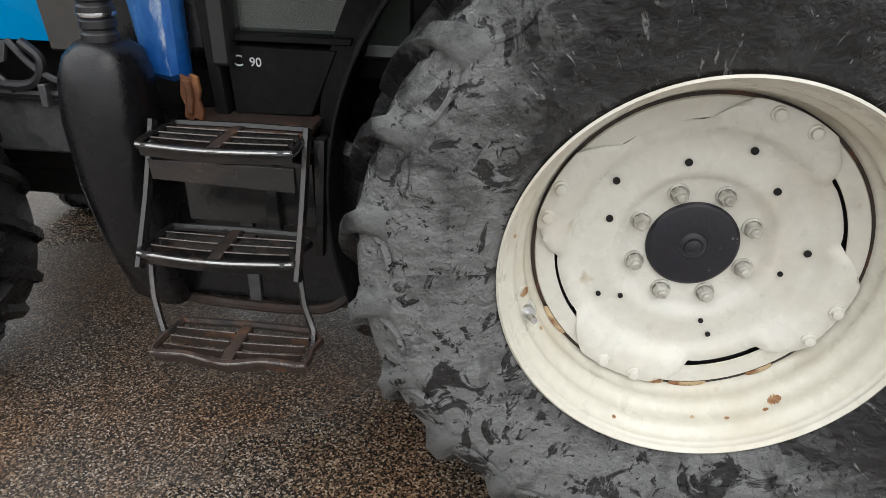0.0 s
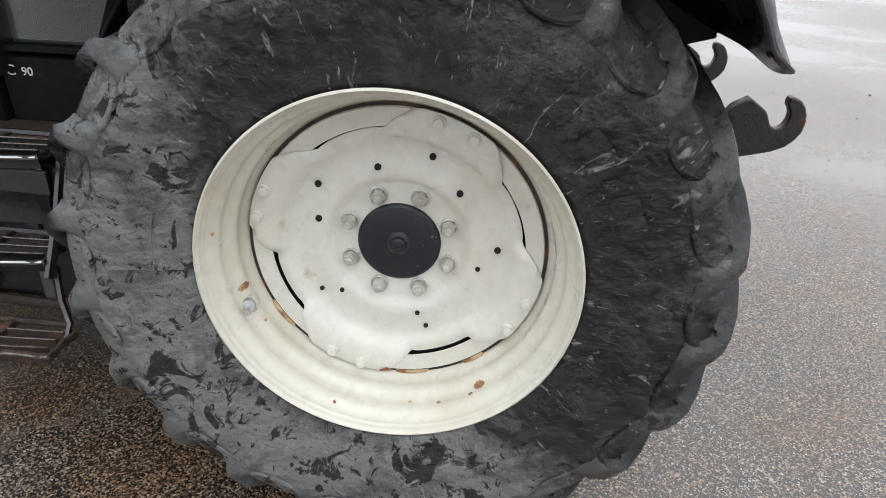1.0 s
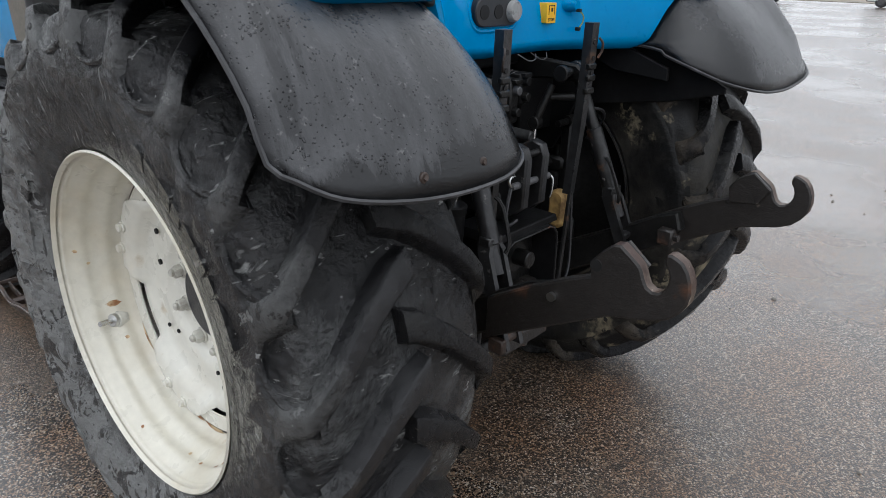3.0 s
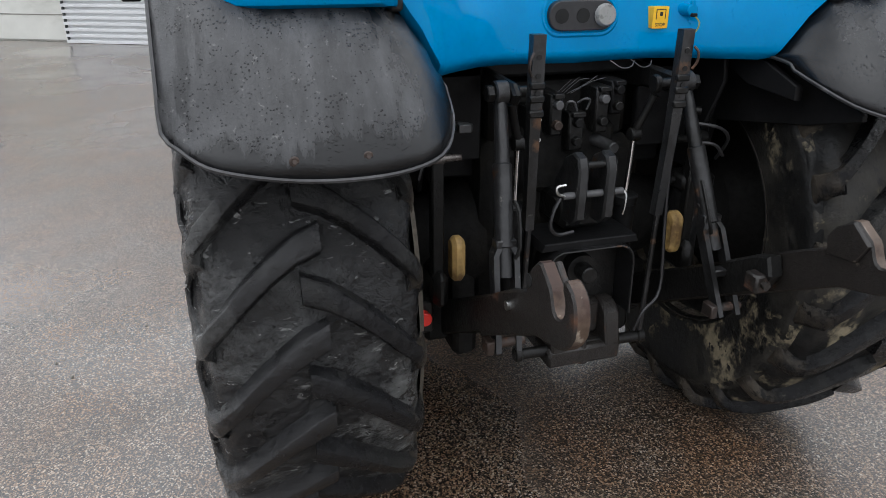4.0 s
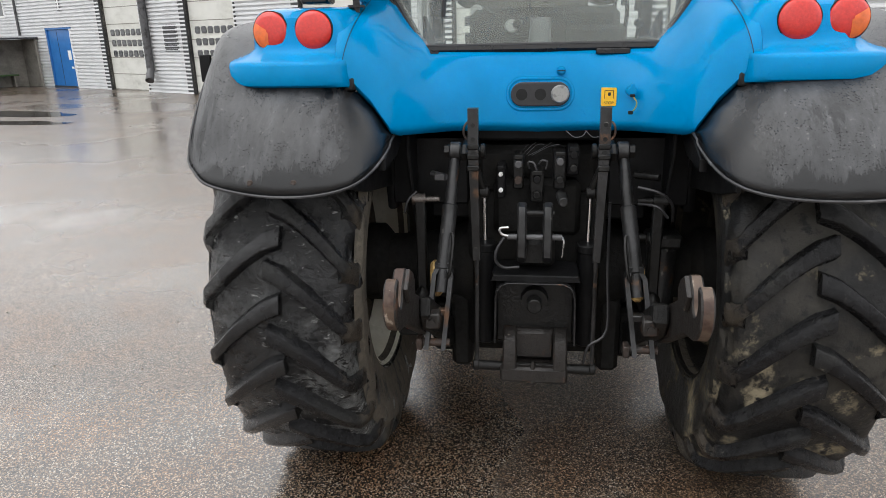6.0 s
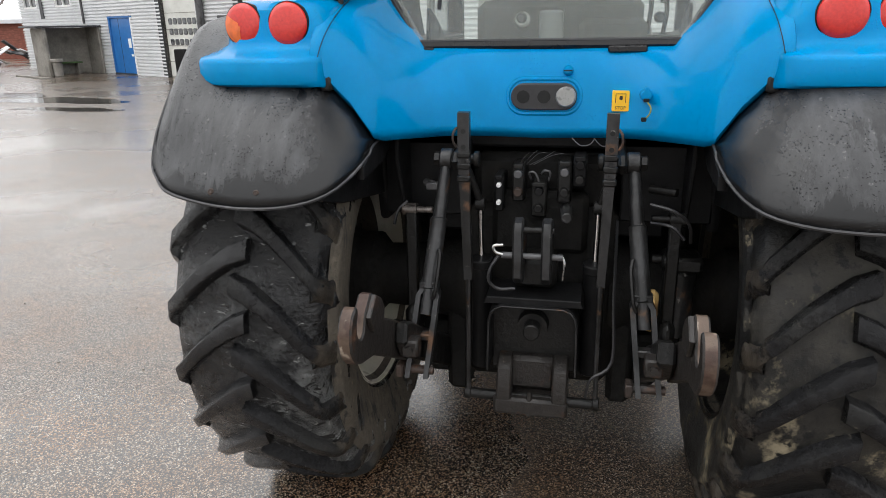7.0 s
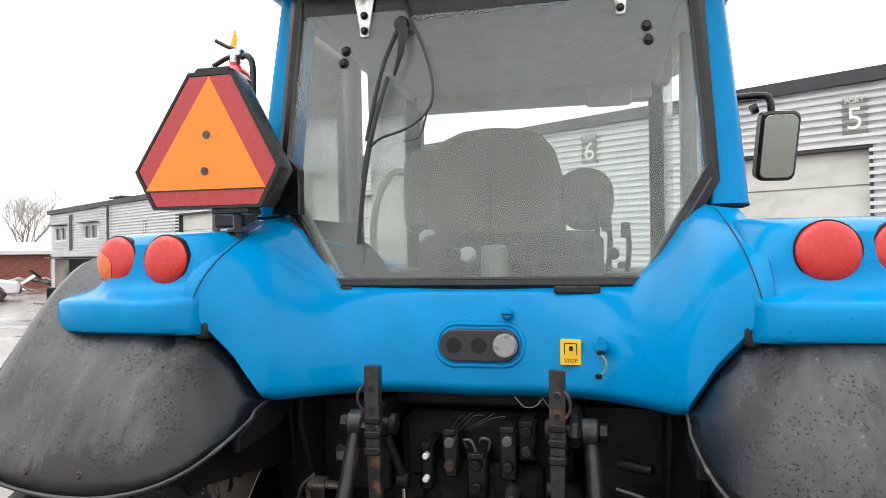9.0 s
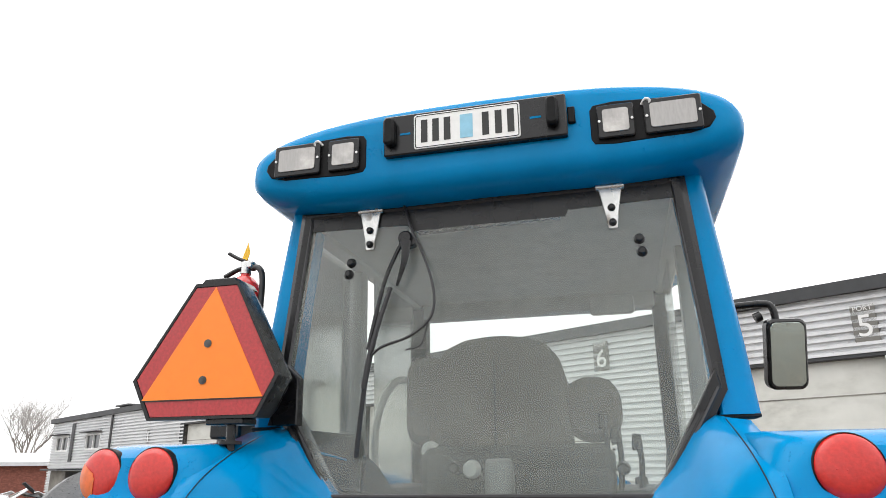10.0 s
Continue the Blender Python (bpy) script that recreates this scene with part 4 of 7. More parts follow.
def fender(s):
    n = 40
    pts = []
    L = [0.0]
    for a, b in zip(FEN, FEN[1:]):
        L.append(L[-1] + math.dist(a, b))

    def along(u):
        d = u * L[-1]
        for i in range(len(FEN) - 1):
            if d <= L[i + 1] + 1e-9:
                k = (d - L[i]) / (L[i + 1] - L[i])
                P = [Vector(FEN[max(0, min(len(FEN) - 1, j))]) for j in (i - 1, i, i + 1, i + 2)]
                a, b, c, e = P
                q = 0.5 * ((2 * b) + (c - a) * k + (2 * a - 5 * b + 4 * c - e) * k * k + (3 * b - a - 3 * c + e) * k ** 3)
                t = 0.5 * ((c - a) + 2 * (2 * a - 5 * b + 4 * c - e) * k + 3 * (3 * b - a - 3 * c + e) * k * k)
                return q, t.normalized()
        return Vector(FEN[-1]), (Vector(FEN[-1]) - Vector(FEN[-2])).normalized()
    grid = []
    ends = (0.190, 0.150, 0.118, 0.088, 0.056, 0.030, 0.010, 0.0, 0.0, 0.004, 0.022, 0.052, 0.092, 0.150, 0.220)

    def swept(k, y, drop):
        q, t = along(k)
        nrm = Vector((t.y, -t.x))
        w = max(0.0, min(1.0, (k - 0.40) / 0.60))
        d = drop * ((0.45 + 0.55 * w * w * (3 - 2 * w)) if y < -0.8 else 0.8 + 0.2 * w)
        # the outer side stands higher, round the end of the lamp housing
        d -= table(-y, ((0.90, 0.0), (0.98, 0.12), (1.055, 0.6), (1.105, 1.0), (1.2, 1.0))) * table(k, ((0.0, 0.085), (0.53, 0.085), (0.585, 0.076), (0.665, 0.060), (0.70, 0.054), (0.77, 0.036), (0.84, 0.0), (1.0, 0.0)))
        return Vector((q.x + nrm.x * d, y, q.y + nrm.y * d))
    for i in range(n + 1):
        row = []
        for (y, drop), up, lip in zip(CROSS, ends, LIP):
            k = i / n
            w = max(0.0, min(1.0, (k - 0.50) / 0.50))
            w = w * w * (3 - 2 * w)
            p = swept(k * (1 - up), y, drop) + (Vector(lip) - swept(1 - up, y, drop)) * w
            if p.y > -0.66:
                # tucked below the blue panel's edge
                p.z = min(p.z, panel_edge(-p.y)[0] - 0.008)
            if s > 0:
                # this one is mounted a little further back and flares out
                k2 = max(0.0, min(1.0, (-p.y - 0.70) / 0.40)) * w
                p += Vector((0.025 * w + 0.055 * k2, -0.045 * k2, 0.012 * w))
            row.append((p.x, p.y * -s, p.z))
        grid.append(row)
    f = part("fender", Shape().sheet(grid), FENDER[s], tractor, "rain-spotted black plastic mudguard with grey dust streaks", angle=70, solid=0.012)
    # rolled rim along the lower edge
    edge = [grid[k][0] for k in range(22, n, 3)] + list(grid[-1]) + [grid[k][-1] for k in range(n - 1, 26, -4)]
    part("fender_rim", Shape().tube(edge, 0.005, 6, 2), FENDER_EDGE, f, "scuffed pale grey rolled edge")
    for x, y, z in ((0.830, 0.891, 1.345), (0.842, 0.745, 1.348)) if s < 0 else ((0.866, 0.739, 1.360), (0.868, 0.890, 1.358)):
        part("fender_bolt", Shape().cyl((x - 0.03, s * y, z), (x - 0.010, s * y, z + 0.001), 0.012, 0.011, 14, 0.002).cyl((x - 0.012, s * y, z), (x - 0.007, s * y, z + 0.002), 0.006, 0.005, 6), RUST, f, "rusty fender bolt")
    part("side_marker", Shape().box((0.405, s * 1.165, 1.63), (0.425, s * 1.205, 1.725), 0.003), BLACK, f, "black side marker strip")
    # inner arch: side plate and hood over the front of the wheel
    arc = [(0.93 * math.cos(radians(a)), AX + 0.93 * math.sin(radians(a))) for a in range(104, 206, 6)]
    outer = [(1.02 * math.cos(radians(a)), AX + 1.06 * math.sin(radians(a))) for a in range(200, 102, -6)]
    part("arch_plate", Shape().prism(arc + outer, s * 0.50, s * 0.485, "y"), BLACK, tractor)
    g = []
    for a in range(96, 206, 5):
        r = 0.935
        g.append([(r * math.cos(radians(a)), s * y, AX + r * math.sin(radians(a)) - dz) for y, dz in ((0.50, 0.0), (0.62, 0.0), (0.70, 0.01), (0.735, 0.03), (0.74, 0.05))])
    part("arch_hood", Shape().sheet(g), BLACK, tractor, "matt black inner wheel arch", angle=60, solid=0.008)
    lin = Shape().prism([(0.30, 1.50), (0.48, 1.43), (0.60, 1.385), (0.60, 1.345), (0.40, 1.36), (0.20, 1.45)], s * 0.505, s * 0.53, "y", 0.004)
    part("fender_liner", lin, BLACK, tractor)
    skirt = Shape().prism([(0.10, 1.56), (0.42, 1.55), (0.52, 1.49), (0.66, 1.395), (0.775, 1.335), (0.775, 1.318), (0.60, 1.27), (0.10, 1.19)], s * 0.572, s * 0.588, "y", 0.004)
    part("fender_skirt", skirt, BLACK, tractor, "matt black skirt inside the mudguard")
    # added black plates that keep daylight from showing through behind the hitch
    part("arch_bulkhead", Shape().box((0.15, s * 0.27, 1.13), (0.18, s * 0.57, 1.50), 0.006).box((-0.47, s * 0.26, 0.32), (-0.43, s * 0.595, 1.62), 0.006), BLACK, tractor)
    part("link_bracket", Shape().box((-0.12, s * 0.262, 0.40), (0.16, s * 0.350, 0.74), 0.02).box((-0.10, s * 0.34, 0.44), (0.10, s * 0.44, 0.66), 0.02), SHADE, tractor, "dark cast lower link bracket")
    return f


fender(-1)
fender(1)


# tail lamp housings
def lamp_housing(s):
    prof = ((-0.34, 1.840), (-0.10, 1.862), (0.15, 1.874), (0.34, 1.876), (0.44, 1.870), (0.500, 1.858), (0.530, 1.838), (0.541, 1.80), (0.545, 1.762), (0.551, 1.742), (0.566, 1.724), (0.596, 1.711), (0.624, 1.704), (0.636, 1.698), (0.641, 1.688), (0.642, 1.640), (0.637, 1.628), (0.618, 1.620), (0.57, 1.614))
    grid = []
    for y, k, m_ in ((-1.044, -0.5, 0), (-1.042, 0.50, 0), (-1.034, 0.70, 0), (-1.018, 0.86, 0), (-0.99, 0.96, 0), (-0.96, 1.0, 0), (-0.90, 1.0, 0), (-0.81, 1.0, 0), (-0.72, 1.0, 0), (-0.68, 1.0, 0.08), (-0.655, 1.0, 0.35), (-0.635, 1.0, 0.7), (-0.615, 1.0, 0.95)):
        row = []
        zb, zt, xb, xt = panel_edge(min(0.66, abs(y)))
        for x, z in prof:
            far = max(0.0, (abs(y) - 0.86)) / 0.20
            ledge = max(0.0, min(1.0, (1.740 - z) / 0.032))
            xx = x - (0.11 if z > 1.72 else 0.085) * far ** 2 * (1 if x > 0.3 else 0.3)
            end = max(0.0, (abs(y) - 1.005) / 0.037)
            xx -= 0.035 * end ** 3 + (0.10 if k < 0 else 0.0)
            zz = 1.72 + (z - 1.72) * (0.45 + 0.55 * max(k, 0.45)) if z > 1.72 else z
            yy = y + (0.055 * (1 - ledge) * max(0.0, min(1.0, (abs(y) - 0.90) / 0.14)) if x > 0.3 else 0.02)
            if m_:
                t = max(0.0, min(1.0, (zz - zb) / (zt - zb)))
                px = panel_x(min(0.66, abs(y)), t) - 0.004
                xx = lerp(xx, min(xx, px), m_)
            row.append((xx, yy * -s, zz))
        grid.append(row)
    h = part("lamp_housing", Shape().sheet(grid), BLUE, tractor, "glossy blue tail lamp housing on the mudguard", angle=40, solid=0.008)
    for y, dx, kind in (((0.890, -0.014, 0), (0.738, 0.0, 1)) if s < 0 else ((0.912, -0.016, 0), (0.768, 0.0, 1))):
        cx, cz = 0.540 + dx, 1.798
        tilt = Matrix.Translation((cx, s * y, cz)) @ Matrix.Rotation(radians(-4), 4, "Y") @ Matrix.Rotation(radians(s * (8 if kind == 0 else 2)), 4, "Z") @ Matrix.Rotation(radians(90), 4, "Z")
        rim_s, lens, amber = Shape(), Shape(), Shape()
        rim_s.lathe((0, 0, 0), [(0.065, 0.02), (0.0655, -0.001), (0.0635, -0.003), (0.061, 0.0)], 40)
        lens.lathe((0, 0, 0), [(0.0625, 0.01), (0.0625, -0.003), (0.058, -0.009), (0.045, -0.014), (0.025, -0.017), (0.0, -0.018)], 40)
        for sh in (rim_s, lens):
            sh.v = [tuple(tilt @ Vector(p)) for p in sh.v]
        lens_ob = part("tail_lamp", lens, RED_LENS, h, "round red tail lamp lens with raindrops" if kind else "round red and amber tail lamp lens", angle=60)
        part("lamp_ring", rim_s, BLACK, h)
        if kind == 0:
            am = Shape()
            rs = []
            for j in range(13):
                b = radians(lerp(150, 268, j / 12))
                row = []
                for k in range(7):
                    rr = lerp(0.006, 0.0585, k / 6)
                    row.append((rr * math.cos(b), -0.0192 + 0.0095 * (rr / 0.058) ** 3, rr * math.sin(b)))
                rs.append(row)
            am.sheet(rs)
            am.v = [tuple(tilt @ Vector((p[0] * (1 if s < 0 else -1), p[1], p[2]))) for p in am.v]
            part("indicator_lens", am, AMBER, h, "amber indicator segment", angle=60)
    part("corner_gap", Shape().box((0.50, s * 0.604, 1.606), (0.577, s * 0.636, 1.648), 0.006), HOLE, h)
    return h


lamp_housing(-1)
lamp_housing(1)

# rear body panel
ys = [-0.655, -0.62, -0.585, -0.555, -0.53, -0.502, -0.480, -0.45, -0.40, -0.33, -0.25, -0.16, -0.08, 0.0, 0.08, 0.16, 0.25, 0.33, 0.40, 0.45, 0.480, 0.502, 0.53, 0.555, 0.585, 0.62, 0.655]
grid = []
for y in ys:
    a = abs(y)
    zb, zt, xb, xt = panel_edge(a)
    row = [(xb - 0.07, y, zb + 0.006), (xb - 0.042, y, zb), (xb - 0.030, y, zb + 0.002), (xb - 0.010, y, zb + 0.018)]
    for t in (0.0, 0.05, 0.15, 0.3, 0.45, 0.58, 0.70, 0.80, 0.90, 1.0):
        row.append((panel_x(a, t), y, lerp(zb + 0.028, zt, t)))
    row.append((xt - 0.05, y, zt + 0.004))
    grid.append(row)
panel = part("rear_panel", Shape().sheet(grid), BLUE, tractor, "glossy blue rear body panel wet with rain", angle=60, solid=0.006)
# sockets in the panel
part("socket_plate", Shape().prism(rounded(0.212, 0.084, 0.041, 8, 0.004, 1.561), 0.2380, 0.2700, "x", 0.003), SOCKETGREY, panel, "black rounded socket plate")
for y in (-0.062, 0.005):
    part("socket", Shape().cyl((0.2600, y, 1.561), (0.2715, y, 1.561), 0.022, 0.021, 20), HOLE, panel)
part("socket_cap", Shape().cyl((0.2600, 0.075, 1.561), (0.2860, 0.075, 1.562), 0.034, 0.031, 24, 0.004), CAPGREY, panel, "round grey socket cap")
part("panel_screw", Shape().cyl((0.225, 0.078, 1.640), (0.258, 0.078, 1.643), 0.017, 0.013, 16, 0.004), BLUE, panel, "blue-painted screw cap")
part("screw_slot", Shape().box((0.256, 0.064, 1.6405), (0.2595, 0.092, 1.6445)), HOLE, panel)
rim_y = rounded(0.236, 0.108, 0.052, 8, 0.004, 1.561)
part("socket_bezel", Shape().tube([(panel_x(abs(y), (z - 1.44) / 0.272) - 0.003, y, z) for y, z in rim_y + rim_y[:1]], 0.009, 8, 1), BLUE, panel, "rounded blue lip round the socket recess")
part("sticker", Shape().prism(rounded(0.052, 0.062, 0.003, 2, 0.245, 1.552), 0.2460, 0.2985, "x"), YELLOW, panel, "yellow stop switch sticker")
part("sticker_symbol", Shape().prism(rounded(0.030, 0.026, 0.003, 2, 0.245, 1.560), 0.2980, 0.2992, "x").prism(rounded(0.024, 0.020, 0.003, 2, 0.245, 1.560), 0.2980, 0.2996, "x"), YELLOW, panel)
part("sticker_mark", Shape().prism(rounded(0.010, 0.012, 0.003, 3, 0.246, 1.562), 0.2990, 0.3004, "x").box((0.2980, 0.230, 1.5735), (0.3000, 0.260, 1.5755)).box((0.2980, 0.229, 1.547), (0.3000, 0.231, 1.5745)).box((0.2980, 0.259, 1.547), (0.3000, 0.261, 1.5745)), INK, panel)
letters("sticker_word", "STOP", 0.014, INK, Matrix.Translation((0.2990, 0.245, 1.531)) @ pose(0, 0, 0, 90, 0, 90), panel, 0.0006)
part("stop_button", Shape().cyl((0.2600, 0.318, 1.572), (0.3500, 0.318, 1.574), 0.020, 0.017, 18, 0.003).box((0.3380, 0.312, 1.574), (0.3500, 0.324, 1.600), 0.002), BLUE, panel, "small blue plastic button holder")
part("stop_wire", Shape().tube([(0.348, 0.318, 1.562), (0.362, 0.324, 1.553), (0.366, 0.332, 1.540), (0.364, 0.330, 1.522), (0.360, 0.320, 1.508)], 0.0022, 8), WIRE_Y, panel, "loose yellow-green wire")
part("wire_plug", Shape().box((0.352, 0.306, 1.498), (0.366, 0.322, 1.510), 0.002), BLACK, panel)
part("wire_plug", Shape().box((0.345, 0.310, 1.556), (0.362, 0.327, 1.566), 0.002), BLACK, panel)
for y0, y1 in ((0.10, 0.17), (0.17, 0.23)):
    part("loose_wire", Shape().tube([(0.2800, y0, 1.432), (0.3050, lerp(y0, y1, 0.4), 1.412), (0.3100, lerp(y0, y1, 0.8), 1.416), (0.3000, y1, 1.430)], 0.0018, 6), GREYMETAL, panel)

# seams between the panel and the lamp housings
for s in (-1, 1):
    seam = []
    for i in range(9):
        t = i / 8
        a = lerp(0.640, 0.606, t)
        zb, zt, xb, xt = panel_edge(a)
        k = lerp(0.03, 0.97, t)
        seam.append((panel_x(a, k) + 0.002, s * a, lerp(zb + 0.028, zt, k) + 0.001))
    part("panel_seam", Shape().tube(seam, 0.0013, 6, 2), HOLE, panel)

# cab: posts, glass, roof
for s in (-1, 1):
    rows = []
    for z, yo, yi, xa in ((1.925, 0.700, 0.600, 0.165), (2.10, 0.688, 0.592, 0.150), (2.35, 0.668, 0.580, 0.125), (2.62, 0.645, 0.560, 0.095)):
        rows.append([(xa - 0.11, s * yi, z), (xa - 0.11, s * (yo - 0.01), z), (xa - 0.03, s * yo, z), (xa - 0.008, s * (yo - 0.012), z), (xa, s * (yo - 0.03), z), (xa, s * (yi + 0.008), z), (xa - 0.01, s * yi, z)])
    part("rear_post", Shape().rings(rows), BLUE, tractor, "blue rear cab post", angle=50)
    part("post_joint", Shape().box((0.06, s * 0.602, 1.917), (0.161, s * 0.697, 1.926), 0.002), HOLE, tractor)
    part("front_post", Shape().prism([(-1.29, 1.615), (-1.21, 1.615), (-1.19, 2.62), (-1.27, 2.62)], s * 0.54, s * 0.60, "y", 0.008), BLACK, tractor, "black front cab post")
    part("middle_post", Shape().prism([(-0.56, 1.25), (-0.48, 1.25), (-0.45, 2.62), (-0.53, 2.62)], s * 0.60, s * 0.65, "y", 0.008), CABGREY, tractor, "grey cab door post")
    part("side_rail", Shape().box((-1.25, s * 0.56, 2.56), (0.05, s * 0.63, 2.63), 0.008), LINER, tractor)
    sp = part("side_window", Shape().add([(-0.46, s * 0.64, 1.93), (0.03, s * 0.64, 1.93), (0.0, s * 0.64, 2.58), (-0.43, s * 0.64, 2.58)], [(0, 1, 2, 3)]), PANE_CLEAR, tractor, "clear cab side window")
    sp.visible_shadow = False
    dg = part("door_window", Shape().add([(-1.22, s * 0.58, 1.62), (-0.60, s * 0.58, 1.62), (-0.54, s * 0.58, 2.58), (-1.18, s * 0.58, 2.58)], [(0, 1, 2, 3)]), PANE_CLEAR, tractor, "dusty cab door window")
    dg.visible_shadow = False
    part("side_panel", Shape().prism([(-0.75, 1.55), (0.12, 1.70), (0.12, 1.925), (-0.50, 1.925)], s * 0.60, s * 0.63, "y", 0.004), BLACK, tractor)
    hood = [(-1.15, 1.37), (-1.15, 1.74), (-0.25, 1.74)] + [(0.905 * math.cos(radians(a)), AX + 0.905 * math.sin(radians(a))) for a in range(106, 145, 4)]
    part("arch_front_cover", Shape().prism(hood, s * 0.515, s * 0.80, "y", 0.012), BLACK, tractor, "matt black front of the wheel arch")
# rear window
def wx(z):
    return lerp(0.190, 0.100, (z - 1.72) / 0.88)


out_w = [(-0.595, 2.60), (0.595, 2.60), (0.625, 1.985), (0.455, 1.705), (-0.455, 1.705), (-0.625, 1.985)]
in_w = [(-0.556, 2.582), (0.556, 2.582), (0.594, 2.004), (0.432, 1.735), (-0.432, 1.735), (-0.594, 2.004)]
fr = Shape()
rings = []
for poly, off in ((out_w, -0.03), (out_w, 0.006), ([(lerp(p[0], q[0], 0.45), lerp(p[1], q[1], 0.45)) for p, q in zip(out_w, in_w)], 0.016), (in_w, 0.012), (in_w, -0.03)):
    rings.append([(wx(z) + off, y, z) for y, z in poly])
fr.rings(rings + [rings[0]], caps=False)
window = part("rear_window", fr, PLASTIC, tractor, "black rubber frame of the rear cab window", angle=25)
pane = part("window_pane", Shape().add([(wx(z) + 0.003, y, z) for y, z in in_w], [tuple(range(6))]), PANE, window, "slightly dusty rear window glass")
pane.visible_shadow = False
part("tint_band", Shape().prism([(-0.553, 2.58), (0.553, 2.58), (0.556, 2.535), (0.26, 2.528), (0.25, 2.508), (-0.22, 2.505), (-0.235, 2.528), (-0.556, 2.535)], 0.105, 0.1125, "x"), PLASTIC, window, "black tinted band along the top of the glass")
part("window_seal", Shape().tube([(wx(z) + 0.008, y, z) for y, z in in_w + in_w[:1]], 0.006, 6, 1), HOSE, window)
for s in (-1, 1):
    # diagonal black frame members beside the lower corners
    part("corner_frame", Shape().prism([(s * 0.452, 1.735), (s * 0.612, 1.990), (s * 0.600, 2.04), (s * 0.432, 1.745)], 0.11, 0.182, "x", 0.006), PLASTIC, window)
    part("frame_rib", Shape().tube([(wx(1.75) + 0.018, s * 0.447, 1.73), (wx(1.99) + 0.018, s * 0.603, 1.99)], 0.006, 6, 1), HOSE, window)
    y = 0.368 * s + 0.016
    hz = part("window_hinge", Shape().prism([(y - 0.034, 2.580), (y + 0.034, 2.580), (y + 0.016, 2.480), (y + 0.013, 2.452), (y - 0.013, 2.452), (y - 0.016, 2.480)], 0.112, 0.121, "x", 0.002, m=Matrix.Translation((0.005, 0, 0))), STEEL, window, "bare metal window hinge")
    part("hinge_pin", Shape().cyl((0.118, y - 0.04, 2.583), (0.118, y + 0.04, 2.583), 0.012, None, 12), STEEL, window)
    for z in (2.515, 2.470):
        part("hinge_bolt", Shape().cyl((0.118, y, z), (0.140, y, z), 0.013, 0.009, 14, 0.003), PLASTIC, window)
for y, z in ((-0.412, 2.415), (-0.418, 2.378), (0.452, 2.415), (0.456, 2.376)):
    part("window_knob", Shape().cyl((wx(z), y, z), (wx(z) + 0.020, y, z), 0.016, 0.012, 16, 0.004), PLASTIC, window)
part("bottom_latch", Shape().box((0.175, 0.20, 1.695), (0.222, 0.32, 1.716), 0.004), PLASTIC, window)
part("bottom_latch", Shape().box((0.175, -0.42, 1.702), (0.214, -0.37, 1.716), 0.004), PLASTIC, window)
for y, z in ((-0.085, 1.805), (0.355, 1.80)):
    part("latch_knob", Shape().cyl((0.13, y, z), (0.176, y, z), 0.018, 0.014, 16, 0.004), PLASTIC, window)
# wiper
wiper = part("rear_wiper", Shape().cyl((0.10, -0.232, 2.475), (0.150, -0.232, 2.475), 0.026, 0.022, 20, 0.004).cyl((0.115, -0.215, 2.465), (0.14, -0.215, 2.465), 0.017, None, 16), PLASTIC, tractor, "black rear wiper with a loose washer hose")
part("wiper_arm", Shape().tube([(0.150, -0.235, 2.47), (0.175, -0.275, 2.36), (0.185, -0.300, 2.26), (0.195, -0.325, 2.13)], 0.0062, 8, 3), PLASTIC, wiper)
part("wiper_arm_cover", Shape().tube([(0.160, -0.225, 2.46), (0.168, -0.225, 2.40), (0.165, -0.250, 2.32)], lambda t: 0.012 * (1 - t) + 0.004, 8, 3, 0.6), PLASTIC, wiper)
part("wiper_blade", Shape().tube([(0.170, -0.268, 2.315), (0.185, -0.305, 2.18), (0.195, -0.332, 2.03), (0.198, -0.346, 1.90), (0.198, -0.352, 1.835)], 0.0075, 6, 3).tube([(0.180, -0.295, 2.24), (0.200, -0.318, 2.12), (0.204, -0.335, 2.02)], 0.006, 6, 3), HOSE, wiper)
part("washer_hose", Shape().tube([(0.12, -0.245, 2.60), (0.150, -0.21, 2.50), (0.168, -0.165, 2.40), (0.178, -0.135, 2.30), (0.184, -0.140, 2.22), (0.19, -0.20, 2.165), (0.198, -0.285, 2.135), (0.198, -0.325, 2.10)], 0.0042, 7), HOSE, wiper)
part("washer_hose", Shape().tube([(0.184, -0.150, 2.20), (0.186, -0.17, 2.14), (0.187, -0.215, 2.125)], 0.003, 6), HOSE, wiper)

# roof
secs = []
seg = 56
for x, ky, kz, dz in ((0.245, 0.86, 0.62, 0.012), (0.240, 0.93, 0.80, 0.008), (0.225, 0.975, 0.92, 0.004), (0.195, 1.0, 0.985, 0.0), (0.13, 1.012, 1.0, 0.0), (-0.10, 1.02, 1.02, 0.004), (-0.50, 1.025, 1.05, 0.012), (-0.95, 1.02, 1.03, 0.010), (-1.30, 0.98, 0.95, 0.0), (-1.45, 0.92, 0.8, -0.006), (-1.50, 0.84, 0.6, -0.01)):
    ring = []
    for i in range(seg):
        a = 2 * math.pi * i / seg
        c_, s_ = math.cos(a), math.sin(a)
        e = 2 / 3.4
        y = 0.741 * ky * math.copysign(abs(c_) ** e, c_)
        z = 0.140 * kz * math.copysign(abs(s_) ** (2 / 2.6), s_)
        arch = 0.030 * (1 - (y / 0.74) ** 2)
        ring.append((x, y + 0.014, 2.700 + dz + z + arch))
    secs.append(ring)
roof = part("cab_roof", Shape().rings(secs), BLUE, tractor, "rounded blue cab roof with rear work lamps", angle=60)
